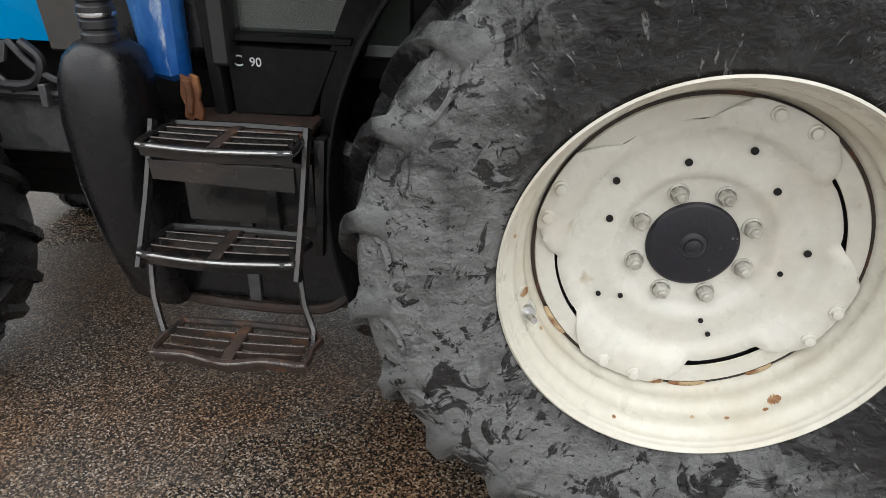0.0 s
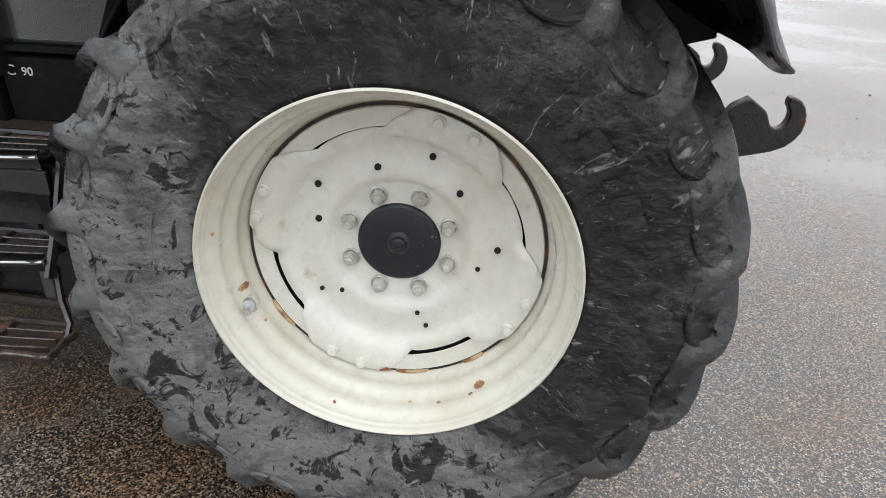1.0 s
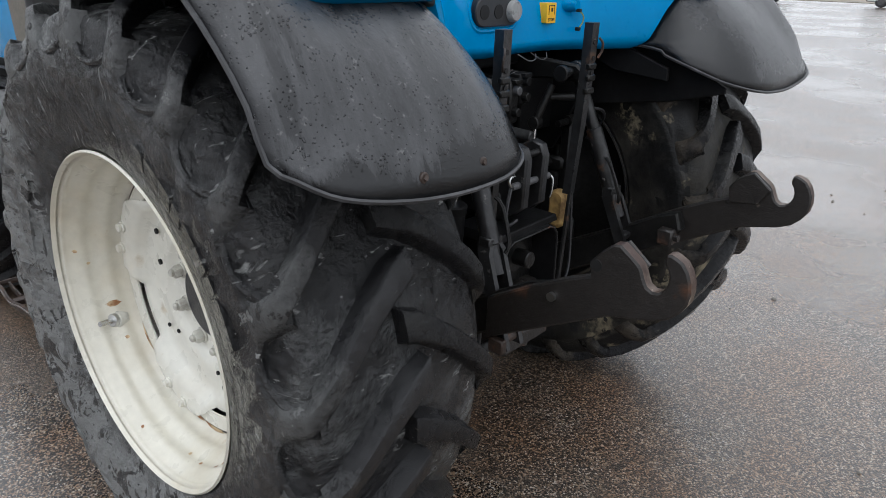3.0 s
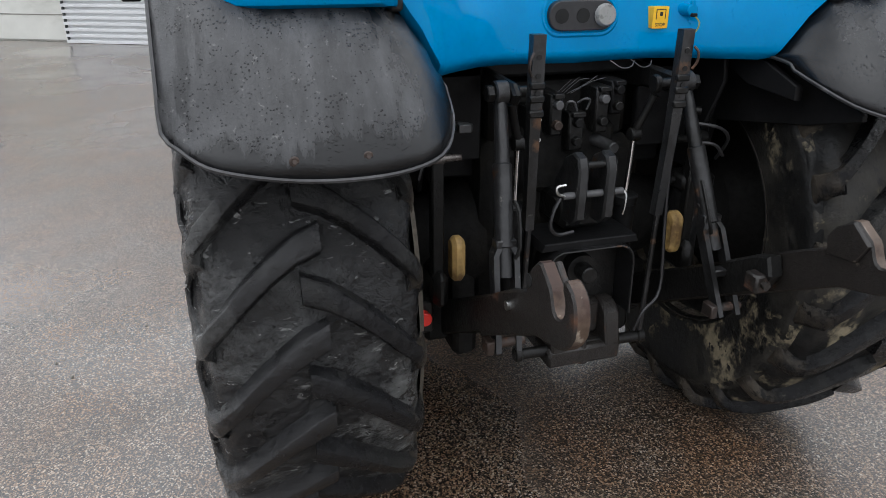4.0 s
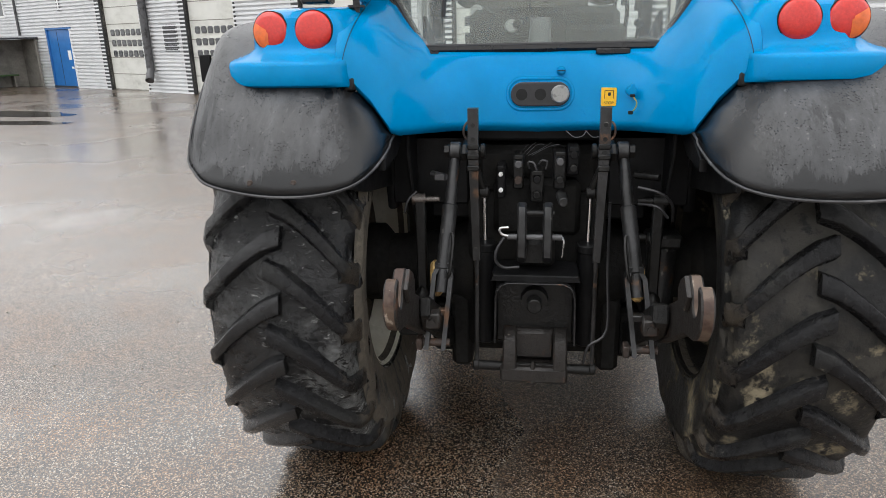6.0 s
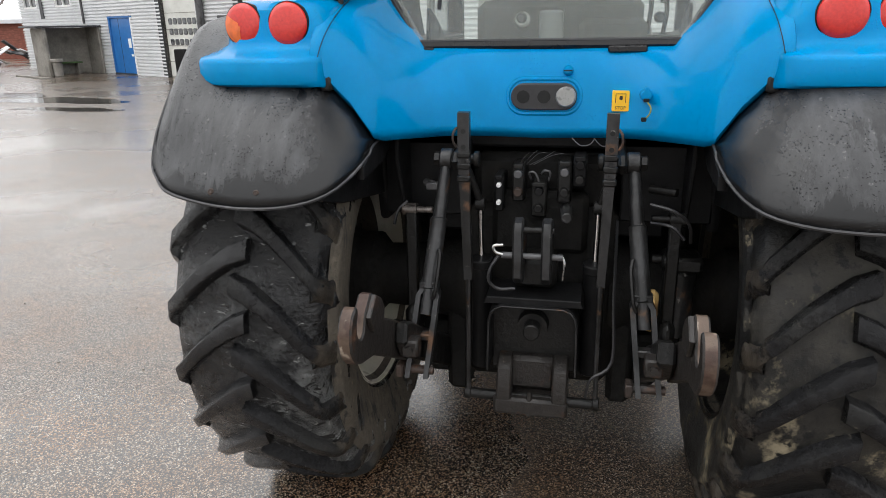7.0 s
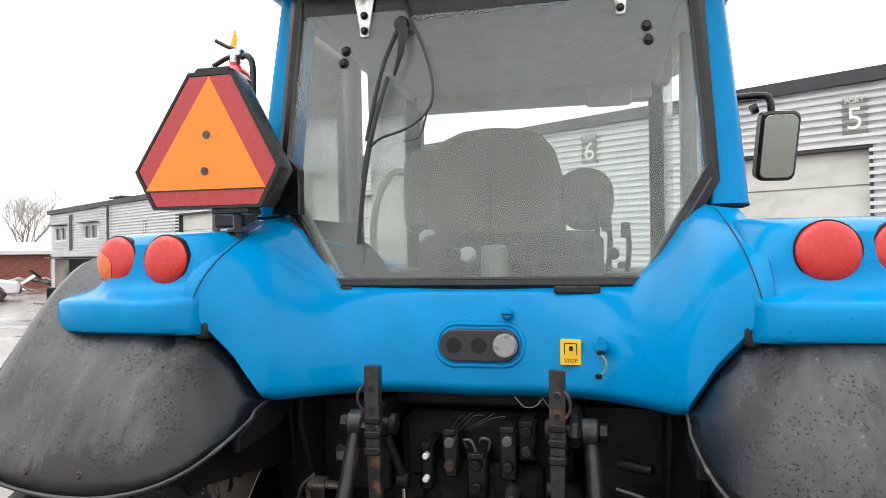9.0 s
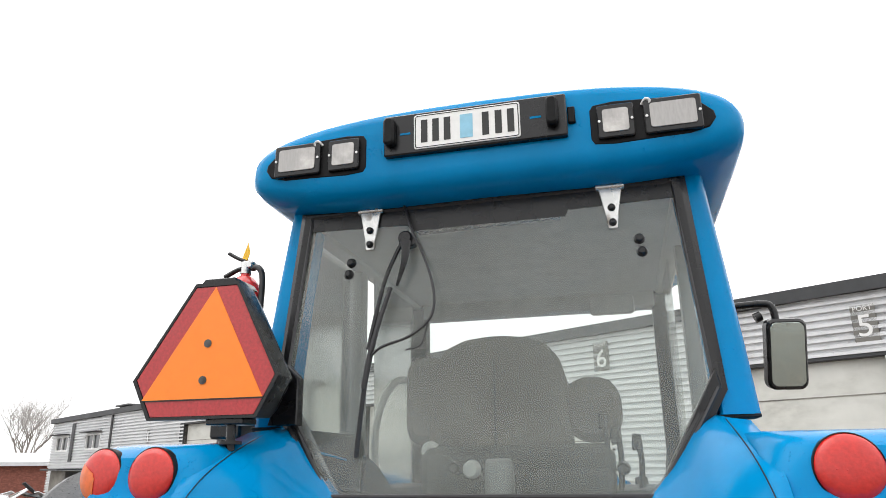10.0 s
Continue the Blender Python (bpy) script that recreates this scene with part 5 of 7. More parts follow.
part("roof_underside", Shape().box((-1.32, -0.60, 2.575), (0.050, 0.61, 2.600), 0.01), LINER, roof)
part("sun_visor", Shape().prism([(-0.22, 2.52), (0.23, 2.53), (0.25, 2.58), (-0.24, 2.58)], 0.02, 0.06, "x", 0.004), PLASTIC, tractor)
for s in (-1, 1):
    yc = s * 0.500 + 0.010
    pk = [(yc + s * p[0], 2.722 + p[1]) for p in ((-0.165, 0.045), (-0.155, 0.062), (-0.10, 0.068), (0.05, 0.060), (0.13, 0.035), (0.165, 0.000), (0.168, -0.020), (0.15, -0.045), (0.10, -0.058), (-0.10, -0.065), (-0.155, -0.060), (-0.165, -0.045))]
    pocket = part("lamp_pocket", Shape().prism(pk, 0.205, 0.2475, "x", 0.003), BLACK, roof, "black recessed lamp pocket in the roof edge")
    for y, w, h in ((yc - s * 0.095, 0.085, 0.085), (yc + s * 0.058, 0.135, 0.088)):
        lamp = part("work_lamp", Shape().prism(rounded(w + 0.016, h + 0.016, 0.008, 3, y, 2.722), 0.23, 0.262, "x", 0.003), PLASTIC, roof, "square black work lamp")
        part("lamp_glass", Shape().prism(rounded(w - 0.014, h - 0.014, 0.008, 3, y, 2.722), 0.255, 0.2655, "x", 0.001), LAMPGLASS, lamp, "clear ribbed lamp glass")
        for yy in (y - w / 2 - 0.002, y + w / 2 + 0.002):
            part("lamp_screw", Shape().cyl((0.26, yy, 2.722), (0.2650, yy, 2.722), 0.004, None, 8), STEEL, lamp)
    part("lamp_cable", Shape().tube([(0.25, yc - s * 0.022, 2.765), (0.262, yc - s * 0.012, 2.775), (0.262, yc - s * 0.0, 2.77), (0.255, yc - s * 0.005, 2.755)], 0.004, 6), WHITE, roof)
# number plate and holder
holder = part("plate_holder", Shape().prism(rounded(0.545, 0.132, 0.006, 3, 0.010, 2.760), 0.21, 0.266, "x", 0.004), PLASTIC, roof, "black plate holder with two small lamps")
plate = part("number_plate", Shape().prism(rounded(0.318, 0.112, 0.008, 4, -0.008, 2.760), 0.262, 0.2695, "x", 0.001), WHITE, roof, "white number plate with black bars")
part("plate_border", Shape().tube([(0.2697, y, z) for y, z in rounded(0.308, 0.103, 0.007, 4, -0.008, 2.760) + rounded(0.308, 0.103, 0.007, 4, -0.008, 2.760)[:1]], 0.0014, 4, 1), INK, plate)
for y in (-0.135, -0.100, -0.065, 0.050, 0.088, 0.124):
    part("plate_mark", Shape().box((0.2690, y - 0.010, 2.723), (0.2705, y + 0.010, 2.797)), INK, plate)
part("plate_seal", Shape().box((0.2690, -0.026, 2.722), (0.2706, 0.012, 2.798)), mat("pale_blue_seal", (0.25, 0.52, 0.68), 0.4, vary=0.1), plate)
for y in (-0.240, 0.243):
    part("plate_lamp", Shape().prism(rounded(0.034, 0.088, 0.014, 5, y, 2.765), 0.262, 0.296, "x", 0.006), BLACK, holder)
for y in (-0.195, 0.195):
    part("holder_slot", Shape().box((0.265, y - 0.016, 2.757), (0.2672, y + 0.016, 2.763)), BLUE, holder)
part("holder_tab", Shape().box((0.24, 0.285, 2.735), (0.258, 0.306, 2.785), 0.003), BLACK, holder)

# cab inside
seat = part("operator_seat", Shape().box((-0.88, -0.22, 1.50), (-0.38, 0.24, 1.62), 0.04), FABRIC, tractor, "grey fabric operator seat")
rows = []
for z, w, x0, x1 in ((1.60, 0.22, -0.42, -0.28), (1.75, 0.245, -0.43, -0.27), (1.95, 0.25, -0.44, -0.27), (2.08, 0.238, -0.43, -0.275), (2.16, 0.215, -0.42, -0.285), (2.21, 0.175, -0.41, -0.30), (2.235, 0.115, -0.40, -0.31), (2.245, 0.04, -0.37, -0.33)):
    rows.append([(lerp(x0, x1, 0.5) + (x1 - x0) / 2 * math.copysign(abs(math.cos(a)) ** 0.6, math.cos(a)), -0.045 + w * math.copysign(abs(math.sin(a)) ** 0.5, math.sin(a)), z) for a in [2 * math.pi * i / 28 for i in range(28)]])
part("backrest", Shape().rings(rows), FABRIC, seat, angle=60)
part("seat_seam", Shape().tube([(-0.268, -0.045, 1.64), (-0.266, -0.045, 1.95), (-0.278, -0.045, 2.16)], 0.005, 5, 3), HOSE, seat)
part("side_bolster", Shape().prism(rounded(0.15, 0.30, 0.06, 6, -0.295, 2.03), -0.42, -0.30, "x", 0.03), FABRIC, seat)
for y, w in ((0.270, 0.19),):
    part("armrest", Shape().prism(rounded(w, 0.21, 0.085, 6, y, 1.985), -0.44, -0.30, "x", 0.025), FABRIC, seat)
part("seat_mechanism", Shape().box((-0.36, -0.30, 1.62), (-0.235, 0.33, 1.875), 0.03), CABDARK, seat, "black seat mechanism cover")
part("lumbar_knob", Shape().cyl((-0.24, -0.12, 1.80), (-0.20, -0.12, 1.80), 0.03, 0.026, 16, 0.005), LINER, seat)
part("seat_base", Shape().box((-0.80, -0.20, 1.12), (-0.40, 0.20, 1.51), 0.02), CABDARK, seat)
part("seat_knob", Shape().cyl((-0.32, -0.27, 1.86), (-0.26, -0.27, 1.86), 0.035, 0.03, 18, 0.005), LINER, seat)
part("cab_floor", Shape().box((-1.28, -0.43, 1.05), (0.10, 0.43, 1.12), 0.01), BLACK, tractor)
part("rear_shelf", Shape().box((-0.22, -0.56, 1.60), (0.16, 0.56, 1.685), 0.015), CABDARK, tractor, "dark shelf behind the seat")
part("console", Shape().box((-0.75, 0.30, 1.12), (-0.05, 0.55, 1.74), 0.03), CABDARK, tractor, "dark side console with levers")
for y, z, x in ((0.30, 1.95, -0.30), (0.34, 1.90, -0.20), (0.40, 1.88, -0.25)):
    part("lever", Shape().tube([(x - 0.05, y, 1.70), (x, y + 0.01, z - 0.06), (x, y, z)], 0.009, 8, 3).cyl((x, y, z - 0.03), (x, y, z + 0.02), 0.017, 0.014, 12, 0.004), CABDARK, tractor)
part("control_box", Shape().box((-0.12, 0.10, 1.68), (0.02, 0.33, 1.80), 0.02), CABDARK, tractor, "dark control box")
part("bottle", Shape().cyl((-0.05, 0.0, 1.685), (-0.05, 0.0, 1.83), 0.045, 0.040, 20, 0.008), CABGREY, tractor)
part("inner_mirror", Shape().prism(rounded(0.20, 0.085, 0.02, 4, 0.36, 2.50), -1.12, -1.09, "x", 0.006), LINER, tractor, "interior mirror")
part("dashboard", Shape().prism([(-1.28, 1.12), (-1.0, 1.12), (-1.02, 1.62), (-1.10, 1.70), (-1.28, 1.70)], -0.30, 0.30, "y", 0.02), CABDARK, tractor, "black dashboard")
ring = [(-0.90 + 0.10 * math.sin(a), 0.19 * math.cos(a), 1.78 + 0.16 * math.sin(a)) for a in [2 * math.pi * i / 24 for i in range(25)]]
part("steering_wheel", Shape().tube(ring, 0.014, 8, 1).tube([(-1.05, 0, 1.62), (-0.90, 0, 1.78)], 0.02, 8, 1).tube([(-0.90, -0.18, 1.78), (-0.90, 0.18, 1.78)], 0.012, 6, 1), CABDARK, tractor, "black steering wheel")
part("grab_rail", Shape().tube([(-0.50, -0.50, 1.55), (-0.42, -0.52, 1.85), (-0.42, -0.50, 2.02), (-0.50, -0.47, 2.12), (-0.62, -0.45, 2.14)], 0.014, 8), LINER, tractor, "bent grey grab rail")
part("front_header", Shape().box((-1.27, -0.56, 2.50), (-1.19, 0.56, 2.62), 0.01), LINER, tractor)
ws = part("windscreen", Shape().add([(-1.242, -0.55, 1.70), (-1.242, 0.55, 1.70), (-1.242, 0.55, 2.52), (-1.242, -0.55, 2.52)], [(0, 1, 2, 3)]), PANE_CLEAR, tractor, "front windscreen")
ws.visible_shadow = False
part("firewall", Shape().box((-1.30, -0.55, 1.10), (-1.24, 0.55, 1.70), 0.01), CABDARK, tractor)

# warning triangle on the mudguard
sign = thing("warning_triangle", (0.36, -0.66, 1.874), "orange and red slow vehicle triangle in a black frame", "sign")
hexo = [(-0.090, 0.425), (0.040, 0.425), (0.176, 0.165), (0.120, 0.060), (-0.200, 0.060), (-0.256, 0.165)]


def shrink(poly, k):
    cx, cz = sum(p[0] for p in poly) / len(poly), sum(p[1] for p in poly) / len(poly)
    return [(cx + (p[0] - cx) * k, cz + (p[1] - cz) * k) for p in poly]


lean = pose(0, 0, 0, 0, 0, 0)
bx = Shape().rings([[(x, y, z) for y, z in poly] for x, poly in ((-0.11, shrink(hexo, 0.80)), (-0.02, shrink(hexo, 0.98)), (0.055, hexo), (0.060, hexo), (0.060, shrink(hexo, 0.955)), (0.056, shrink(hexo, 0.95)))])
body = part("sign_box", bx, PLASTIC, sign, "black plastic sign box", angle=25)
part("red_face", Shape().prism(shrink(hexo, 0.945), 0.050, 0.0585, "x"), REDFILM, sign, "deep red reflective border")
tri = [(-0.027, 0.412), (0.134, 0.112), (-0.222, 0.112)]
part("orange_face", Shape().prism(tri, 0.055, 0.0605, "x"), ORANGE, sign, "bright orange triangle")
part("face_seam", Shape().box((0.058, -0.222, 0.1085), (0.0608, 0.136, 0.1115)), INK, sign)
for y, z in ((-0.036, 0.257), (-0.042, 0.160)):
    part("sign_rivet", Shape().cyl((0.058, y, z), (0.063, y, z), 0.011, None, 16).cyl((0.058, y, z), (0.0645, y, z), 0.006, None, 12), GREYMETAL, sign)
part("sign_cap", Shape().prism([(-0.085, 0.422), (0.035, 0.422), (0.020, 0.440), (-0.070, 0.440)], -0.06, 0.05, "x", 0.003), PLASTIC, sign)
part("sign_post", Shape().cyl((0.02, 0.03, -0.02), (0.02, 0.03, 0.07), 0.012, None, 12).box((-0.02, -0.03, 0.045), (0.05, 0.08, 0.062), 0.003).cyl((0.02, 0.03, -0.004), (0.02, 0.03, 0.004), 0.03, None, 16), PLASTIC, sign)
part("sign_bracket", Shape().prism([(0.05, 0.05), (0.14, 0.05), (0.14, 0.18), (0.10, 0.22)], -0.17, -0.13, "x", 0.004), PLASTIC, sign)

# fire extinguisher strapped beside the cab
ex = thing("fire_extinguisher", (-0.12, -0.920, 1.905), "small red fire extinguisher with black hose on the cab side", "fire extinguisher")
cyl_prof = [(0.0, 0.10), (0.048, 0.10), (0.061, 0.115), (0.061, 0.49), (0.054, 0.535), (0.034, 0.562), (0.018, 0.572), (0.018, 0.585)]
body = Shape().rings([[(r * math.cos(2 * math.pi * i / 28), r * math.sin(2 * math.pi * i / 28), z) for i in range(28)] for r, z in cyl_prof[1:]])
part("cylinder", body, EXT_RED, ex, angle=50)
part("valve_head", Shape().cyl((0, 0, 0.58), (0, 0, 0.61), 0.020, 0.018, 14).box((-0.015, -0.018, 0.60), (0.015, 0.03, 0.628), 0.004), STEEL, ex)
part("handle", Shape().tube([(0, 0.02, 0.605), (0, -0.03, 0.60), (0, -0.085, 0.575)], 0.009, 8, 3).tube([(0, 0.02, 0.62), (0, -0.03, 0.64), (0, -0.075, 0.665)], 0.007, 8, 3), PLASTIC, ex, "black squeeze handle")
part("tag", Shape().prism([(-0.018, 0.64), (0.0, 0.625), (0.012, 0.66), (0.002, 0.70)], 0.0, 0.003, "x"), YELLOW, ex, "yellow pull tag")
part("hose", Shape().tube([(0.0, 0.025, 0.60), (0.01, 0.055, 0.598), (0.012, 0.074, 0.56), (0.012, 0.075, 0.45), (0.012, 0.07, 0.25), (0.012, 0.06, 0.15)], 0.011, 10), HOSE, ex, "black discharge hose")
part("bracket", Shape().box((-0.058, -0.058, 0.0), (0.058, 0.058, 0.10), 0.008).box((-0.075, -0.04, 0.05), (-0.055, 0.26, 0.10), 0.004).box((-0.045, -0.085, 0.05), (0.01, -0.052, 0.545), 0.006), PLASTIC, ex, "black plastic holder")

# mirror on the far side
MIRROR_AT = pose(-1.13, 1.055, 2.248, 0, 15, 12)
mir = part("side_mirror", Shape().prism(rounded(0.168, 0.296, 0.035, 5, 0, 0), -0.030, 0.026, "x", 0.010, m=MIRROR_AT), PLASTIC, tractor, "black side mirror on a bent arm")
part("mirror_glass", Shape().prism(rounded(0.142, 0.266, 0.028, 5, 0, 0), 0.024, 0.0275, "x", 0.001, m=MIRROR_AT), MIRROR, mir, "silvered mirror glass with rain drops")
part("mirror_arm", Shape().tube([(-1.20, 0.58, 2.46), (-1.17, 0.85, 2.47), (-1.15, 1.00, 2.472), (-1.14, 1.035, 2.445), (-1.14, 1.04, 2.37)], 0.016, 10).cyl((-1.15, 0.96, 2.41), (-1.15, 0.985, 2.42), 0.022, None, 12), PLASTIC, mir)

# bonnet
secs = []
for x, w, zt, zb in ((-1.72, 0.44, 1.78, 1.15), (-1.80, 0.44, 1.78, 1.125), (-2.30, 0.43, 1.72, 1.12), (-2.80, 0.41, 1.62, 1.12), (-3.20, 0.38, 1.50, 1.10), (-3.32, 0.33, 1.38, 1.08), (-3.36, 0.27, 1.30, 1.10)):
    ring = [(x, w, zb), (x, w + 0.01, lerp(zb, zt, 0.35)), (x, w, lerp(zb, zt, 0.72)), (x, w - 0.07, lerp(zb, zt, 0.92)), (x, w - 0.20, zt)]
    ring += [(x, -a, b) for _, a, b in reversed(ring)]
    secs.append(ring)
bonnet = part("bonnet", Shape().rings(secs), BLUE, tractor, "long blue engine bonnet", angle=50)
for s in (-1, 1):
    part("vent_panel", Shape().prism([(-2.52, 1.16), (-2.28, 1.12), (-2.18, 1.30), (-2.20, 1.58), (-2.30, 1.64), (-2.55, 1.58)], s * 0.40, s * 0.450, "y", 0.01), BEIGE, bonnet, "grey-beige mesh vent panel")
    part("rear_cover", Shape().prism([(-1.84, 1.10), (-1.70, 1.10), (-1.68, 1.75), (-1.90, 1.75)], s * 0.40, s * 0.462, "y", 0.01), COVER, bonnet, "grey-brown side cover")
    part("bonnet_mark", Shape().box((-1.995, s * 0.43, 1.28), (-1.975, s * 0.4545, 1.35)), WHITE, bonnet)
part("scuttle", Shape().box((-1.70, -0.50, 1.10), (-1.30, 0.50, 1.70), 0.04), PLASTIC, tractor)

# engine, gearbox and frame
part("engine_block", Shape().box((-3.0, -0.27, 0.62), (-1.75, 0.27, 1.10), 0.03).box((-2.9, -0.22, 0.50), (-1.9, 0.22, 0.64), 0.03), SHADE, tractor, "black engine block")
part("side_beam", Shape().box((-2.9, -0.42, 0.755), (-1.62, -0.36, 0.935), 0.01), GREYMETAL, tractor, "dull grey frame beam")
part("side_beam", Shape().box((-2.9, 0.36, 0.755), (-1.62, 0.42, 0.935), 0.01), GREYMETAL, tractor)
part("front_axle", Shape().box((-2.74, -0.62, 0.54), (-2.54, 0.62, 0.70), 0.03), SHADE, tractor)
for k, pts in enumerate((
        [(-2.35, -0.40, 1.03), (-2.05, -0.45, 0.99), (-1.92, -0.46, 1.00), (-1.88, -0.46, 1.07), (-1.94, -0.45, 1.12)],
        [(-2.35, -0.42, 0.975), (-2.0, -0.44, 0.960), (-1.70, -0.44, 0.970)],
        [(-2.35, -0.41, 0.950), (-2.0, -0.43, 0.945), (-1.70, -0.43, 0.945)],
        [(-1.99, -0.44, 1.12), (-1.90, -0.46, 1.04), (-1.80, -0.46, 1.00), (-1.70, -0.45, 1.02)],
        [(-2.12, -0.43, 1.10), (-2.06, -0.45, 1.03), (-2.00, -0.45, 0.97)])):
    part("engine_hose", Shape().tube(pts, 0.016 if k < 3 else 0.012, 8), HOSE, tractor)
part("hose_clip", Shape().box((-1.905, -0.475, 0.925), (-1.88, -0.42, 1.0), 0.004), GREYMETAL, tractor)
part("bonnet_catch", Shape().prism([(-2.05, 1.12), (-1.99, 1.12), (-2.01, 1.06), (-2.035, 1.05)], -0.45, -0.435, "y"), GREYMETAL, tractor)
part("gearbox", Shape().box((-1.80, -0.26, 0.52), (-0.2, 0.26, 1.06), 0.04), SHADE, tractor, "black gearbox housing")

# filler and side tank in front of the steps
secs = []
for z, cx, cy, rx, ry in ((0.36, -1.50, -0.60, 0.05, 0.06), (0.42, -1.52, -0.61, 0.085, 0.10), (0.60, -1.545, -0.63, 0.105, 0.115), (0.80, -1.555, -0.645, 0.115, 0.125), (0.98, -1.555, -0.655, 0.118, 0.125), (1.09, -1.550, -0.655, 0.110, 0.118), (1.15, -1.548, -0.65, 0.092, 0.10), (1.18, -1.548, -0.65, 0.062, 0.066)):
    secs.append([(cx + rx * math.copysign(abs(math.cos(a)) ** 0.75, math.cos(a)), cy + ry * math.copysign(abs(math.sin(a)) ** 0.75, math.sin(a)), z) for a in [2 * math.pi * i / 32 for i in range(32)]])
tank = part("air_duct", Shape().rings(secs), PLASTIC, tractor, "wet black plastic duct with a ribbed neck", angle=60)
neck = Shape()
for i in range(4):
    neck.cyl((-1.548, -0.65, 1.175 + 0.035 * i), (-1.548, -0.65, 1.205 + 0.035 * i), 0.047, None, 24, 0.006)
neck.cyl((-1.548, -0.65, 1.17), (-1.548, -0.65, 1.60), 0.041, None, 24)
part("ribbed_neck", neck, HOSE, tank)
cl = part("neck_clamp", Shape().lathe((0, 0, 0), [(0.049, 0.0), (0.050, 0.004), (0.049, 0.010)], 28), STEEL, tank)
cl.matrix_local = Matrix.Translation((-1.548, -0.65, 1.245)) @ Matrix.Rotation(radians(90), 4, "X")
ft = part("fuel_tank", Shape().prism([(x, z) for x, z in rounded(0.86, 0.58, 0.12, 6, -1.26, 0.62)], -0.58, -0.28, "y", 0.03), PLASTIC, tractor, "black fuel tank behind the steps")
part("fuel_tank", Shape().prism([(x, z) for x, z in rounded(0.86, 0.58, 0.12, 6, -1.26, 0.62)], 0.28, 0.58, "y", 0.03), PLASTIC, tractor, "black second fuel tank")
part("tank_strap", Shape().box((-1.255, -0.592, 0.33), (-1.215, -0.575, 0.90), 0.002), GREYMETAL, ft)
part("tank_guard", Shape().tube([(-1.64, -0.56, 0.40), (-1.58, -0.585, 0.365), (-1.30, -0.60, 0.345), (-1.02, -0.59, 0.345), (-0.92, -0.56, 0.40)], 0.017, 8), RUST, ft, "rusty guard pipe below the tank")
# door below the window
door = part("cab_door", Shape().prism([(-1.275, 1.155), (-0.945, 1.150), (-1.03, 0.955), (-1.265, 0.950)], -0.505, -0.45, "y", 0.008), BLACK, tractor, "black lower door panel")
part("door_sill", Shape().prism([(-1.29, 1.185), (-0.90, 1.185), (-0.905, 1.165), (-1.29, 1.165)], -0.515, -0.46, "y", 0.004), BLACK, door)
part("door_frame", Shape().prism([(-1.36, 1.62), (-1.305, 1.62), (-1.275, 0.935), (-1.315, 0.935)], -0.525, -0.44, "y", 0.006), BLACK, door)
dgl = part("lower_window", Shape().prism([(-1.28, 1.20), (-0.90, 1.20), (-0.76, 1.60), (-1.28, 1.60)], -0.492, -0.487, "y"), PANE_CLEAR, door, "wet lower door window")
dgl.visible_shadow = False
part("lower_shade", Shape().box((-1.28, -0.46, 1.16), (-0.75, -0.44, 1.62)), mat("green_grey_trim", (0.045, 0.06, 0.05), 0.6, vary=0.2, vary_scale=8), door)
letters("model_mark", "C", 0.045, WHITE, Matrix.Translation((-1.238, -0.5065, 1.108)) @ pose(0, 0, 0, 90, 0, 0), door, 0.0012)
letters("model_number", "90", 0.036, WHITE, Matrix.Translation((-1.186, -0.5065, 1.106)) @ pose(0, 0, 0, 90, 0, 0), door, 0.0012)
part("corner_cover", Shape().prism([(-1.564, 1.62), (-1.365, 1.62), (-1.376, 1.064), (-1.418, 1.048), (-1.500, 1.064)], -0.56, -0.49, "y", 0.02), BLUE_WORN, tractor, "chalky worn blue corner cover")
part("rusty_bracket", Shape().prism([(-1.372, 1.085), (-1.350, 1.078), (-1.342, 1.088), (-1.322, 1.080), (-1.318, 1.040), (-1.326, 1.015), (-1.316, 0.985), (-1.324, 0.955), (-1.345, 0.962), (-1.352, 0.950), (-1.376, 0.965), (-1.370, 1.000), (-1.380, 1.030), (-1.374, 1.060)], -0.600, -0.585, "y", 0.003).prism([(-1.362, 1.075), (-1.340, 1.070), (-1.336, 1.020), (-1.345, 0.975), (-1.364, 0.985), (-1.357, 1.030)], -0.612, -0.598, "y", 0.004), RUST_BRIGHT, tractor, "flaking orange rusty bracket")
part("step_platform", Shape().box((-1.38, -0.66, 0.935), (-1.0, -0.46, 0.955), 0.004), RUST, tractor, "rusty footplate under the door")

# steps
steps = part("cab_steps", Shape().prism([(-0.972, 0.955), (-0.940, 0.955), (-0.965, 0.60), (-0.985, 0.60)], -0.70, -0.66, "y", 0.003), STEPBLACK, tractor, "three-tread wet black steel access steps")
for pts, r in (([(-1.415, -0.70, 0.985), (-1.412, -0.80, 0.80), (-1.410, -0.905, 0.640)], 0.012), ([(-0.985, -0.70, 0.985), (-0.980, -0.80, 0.80), (-0.972, -0.915, 0.640)], 0.012),
               ([(-1.40, -0.86, 0.65), (-1.375, -0.92, 0.56), (-1.335, -0.97, 0.485)], 0.010), ([(-0.985, -0.86, 0.65), (-0.965, -0.90, 0.56), (-0.935, -0.93, 0.50), (-0.925, -0.99, 0.470)], 0.010)):
    part("step_rail", Shape().tube(pts, r, 6, 2, 1.6), STEPBLACK, steps)
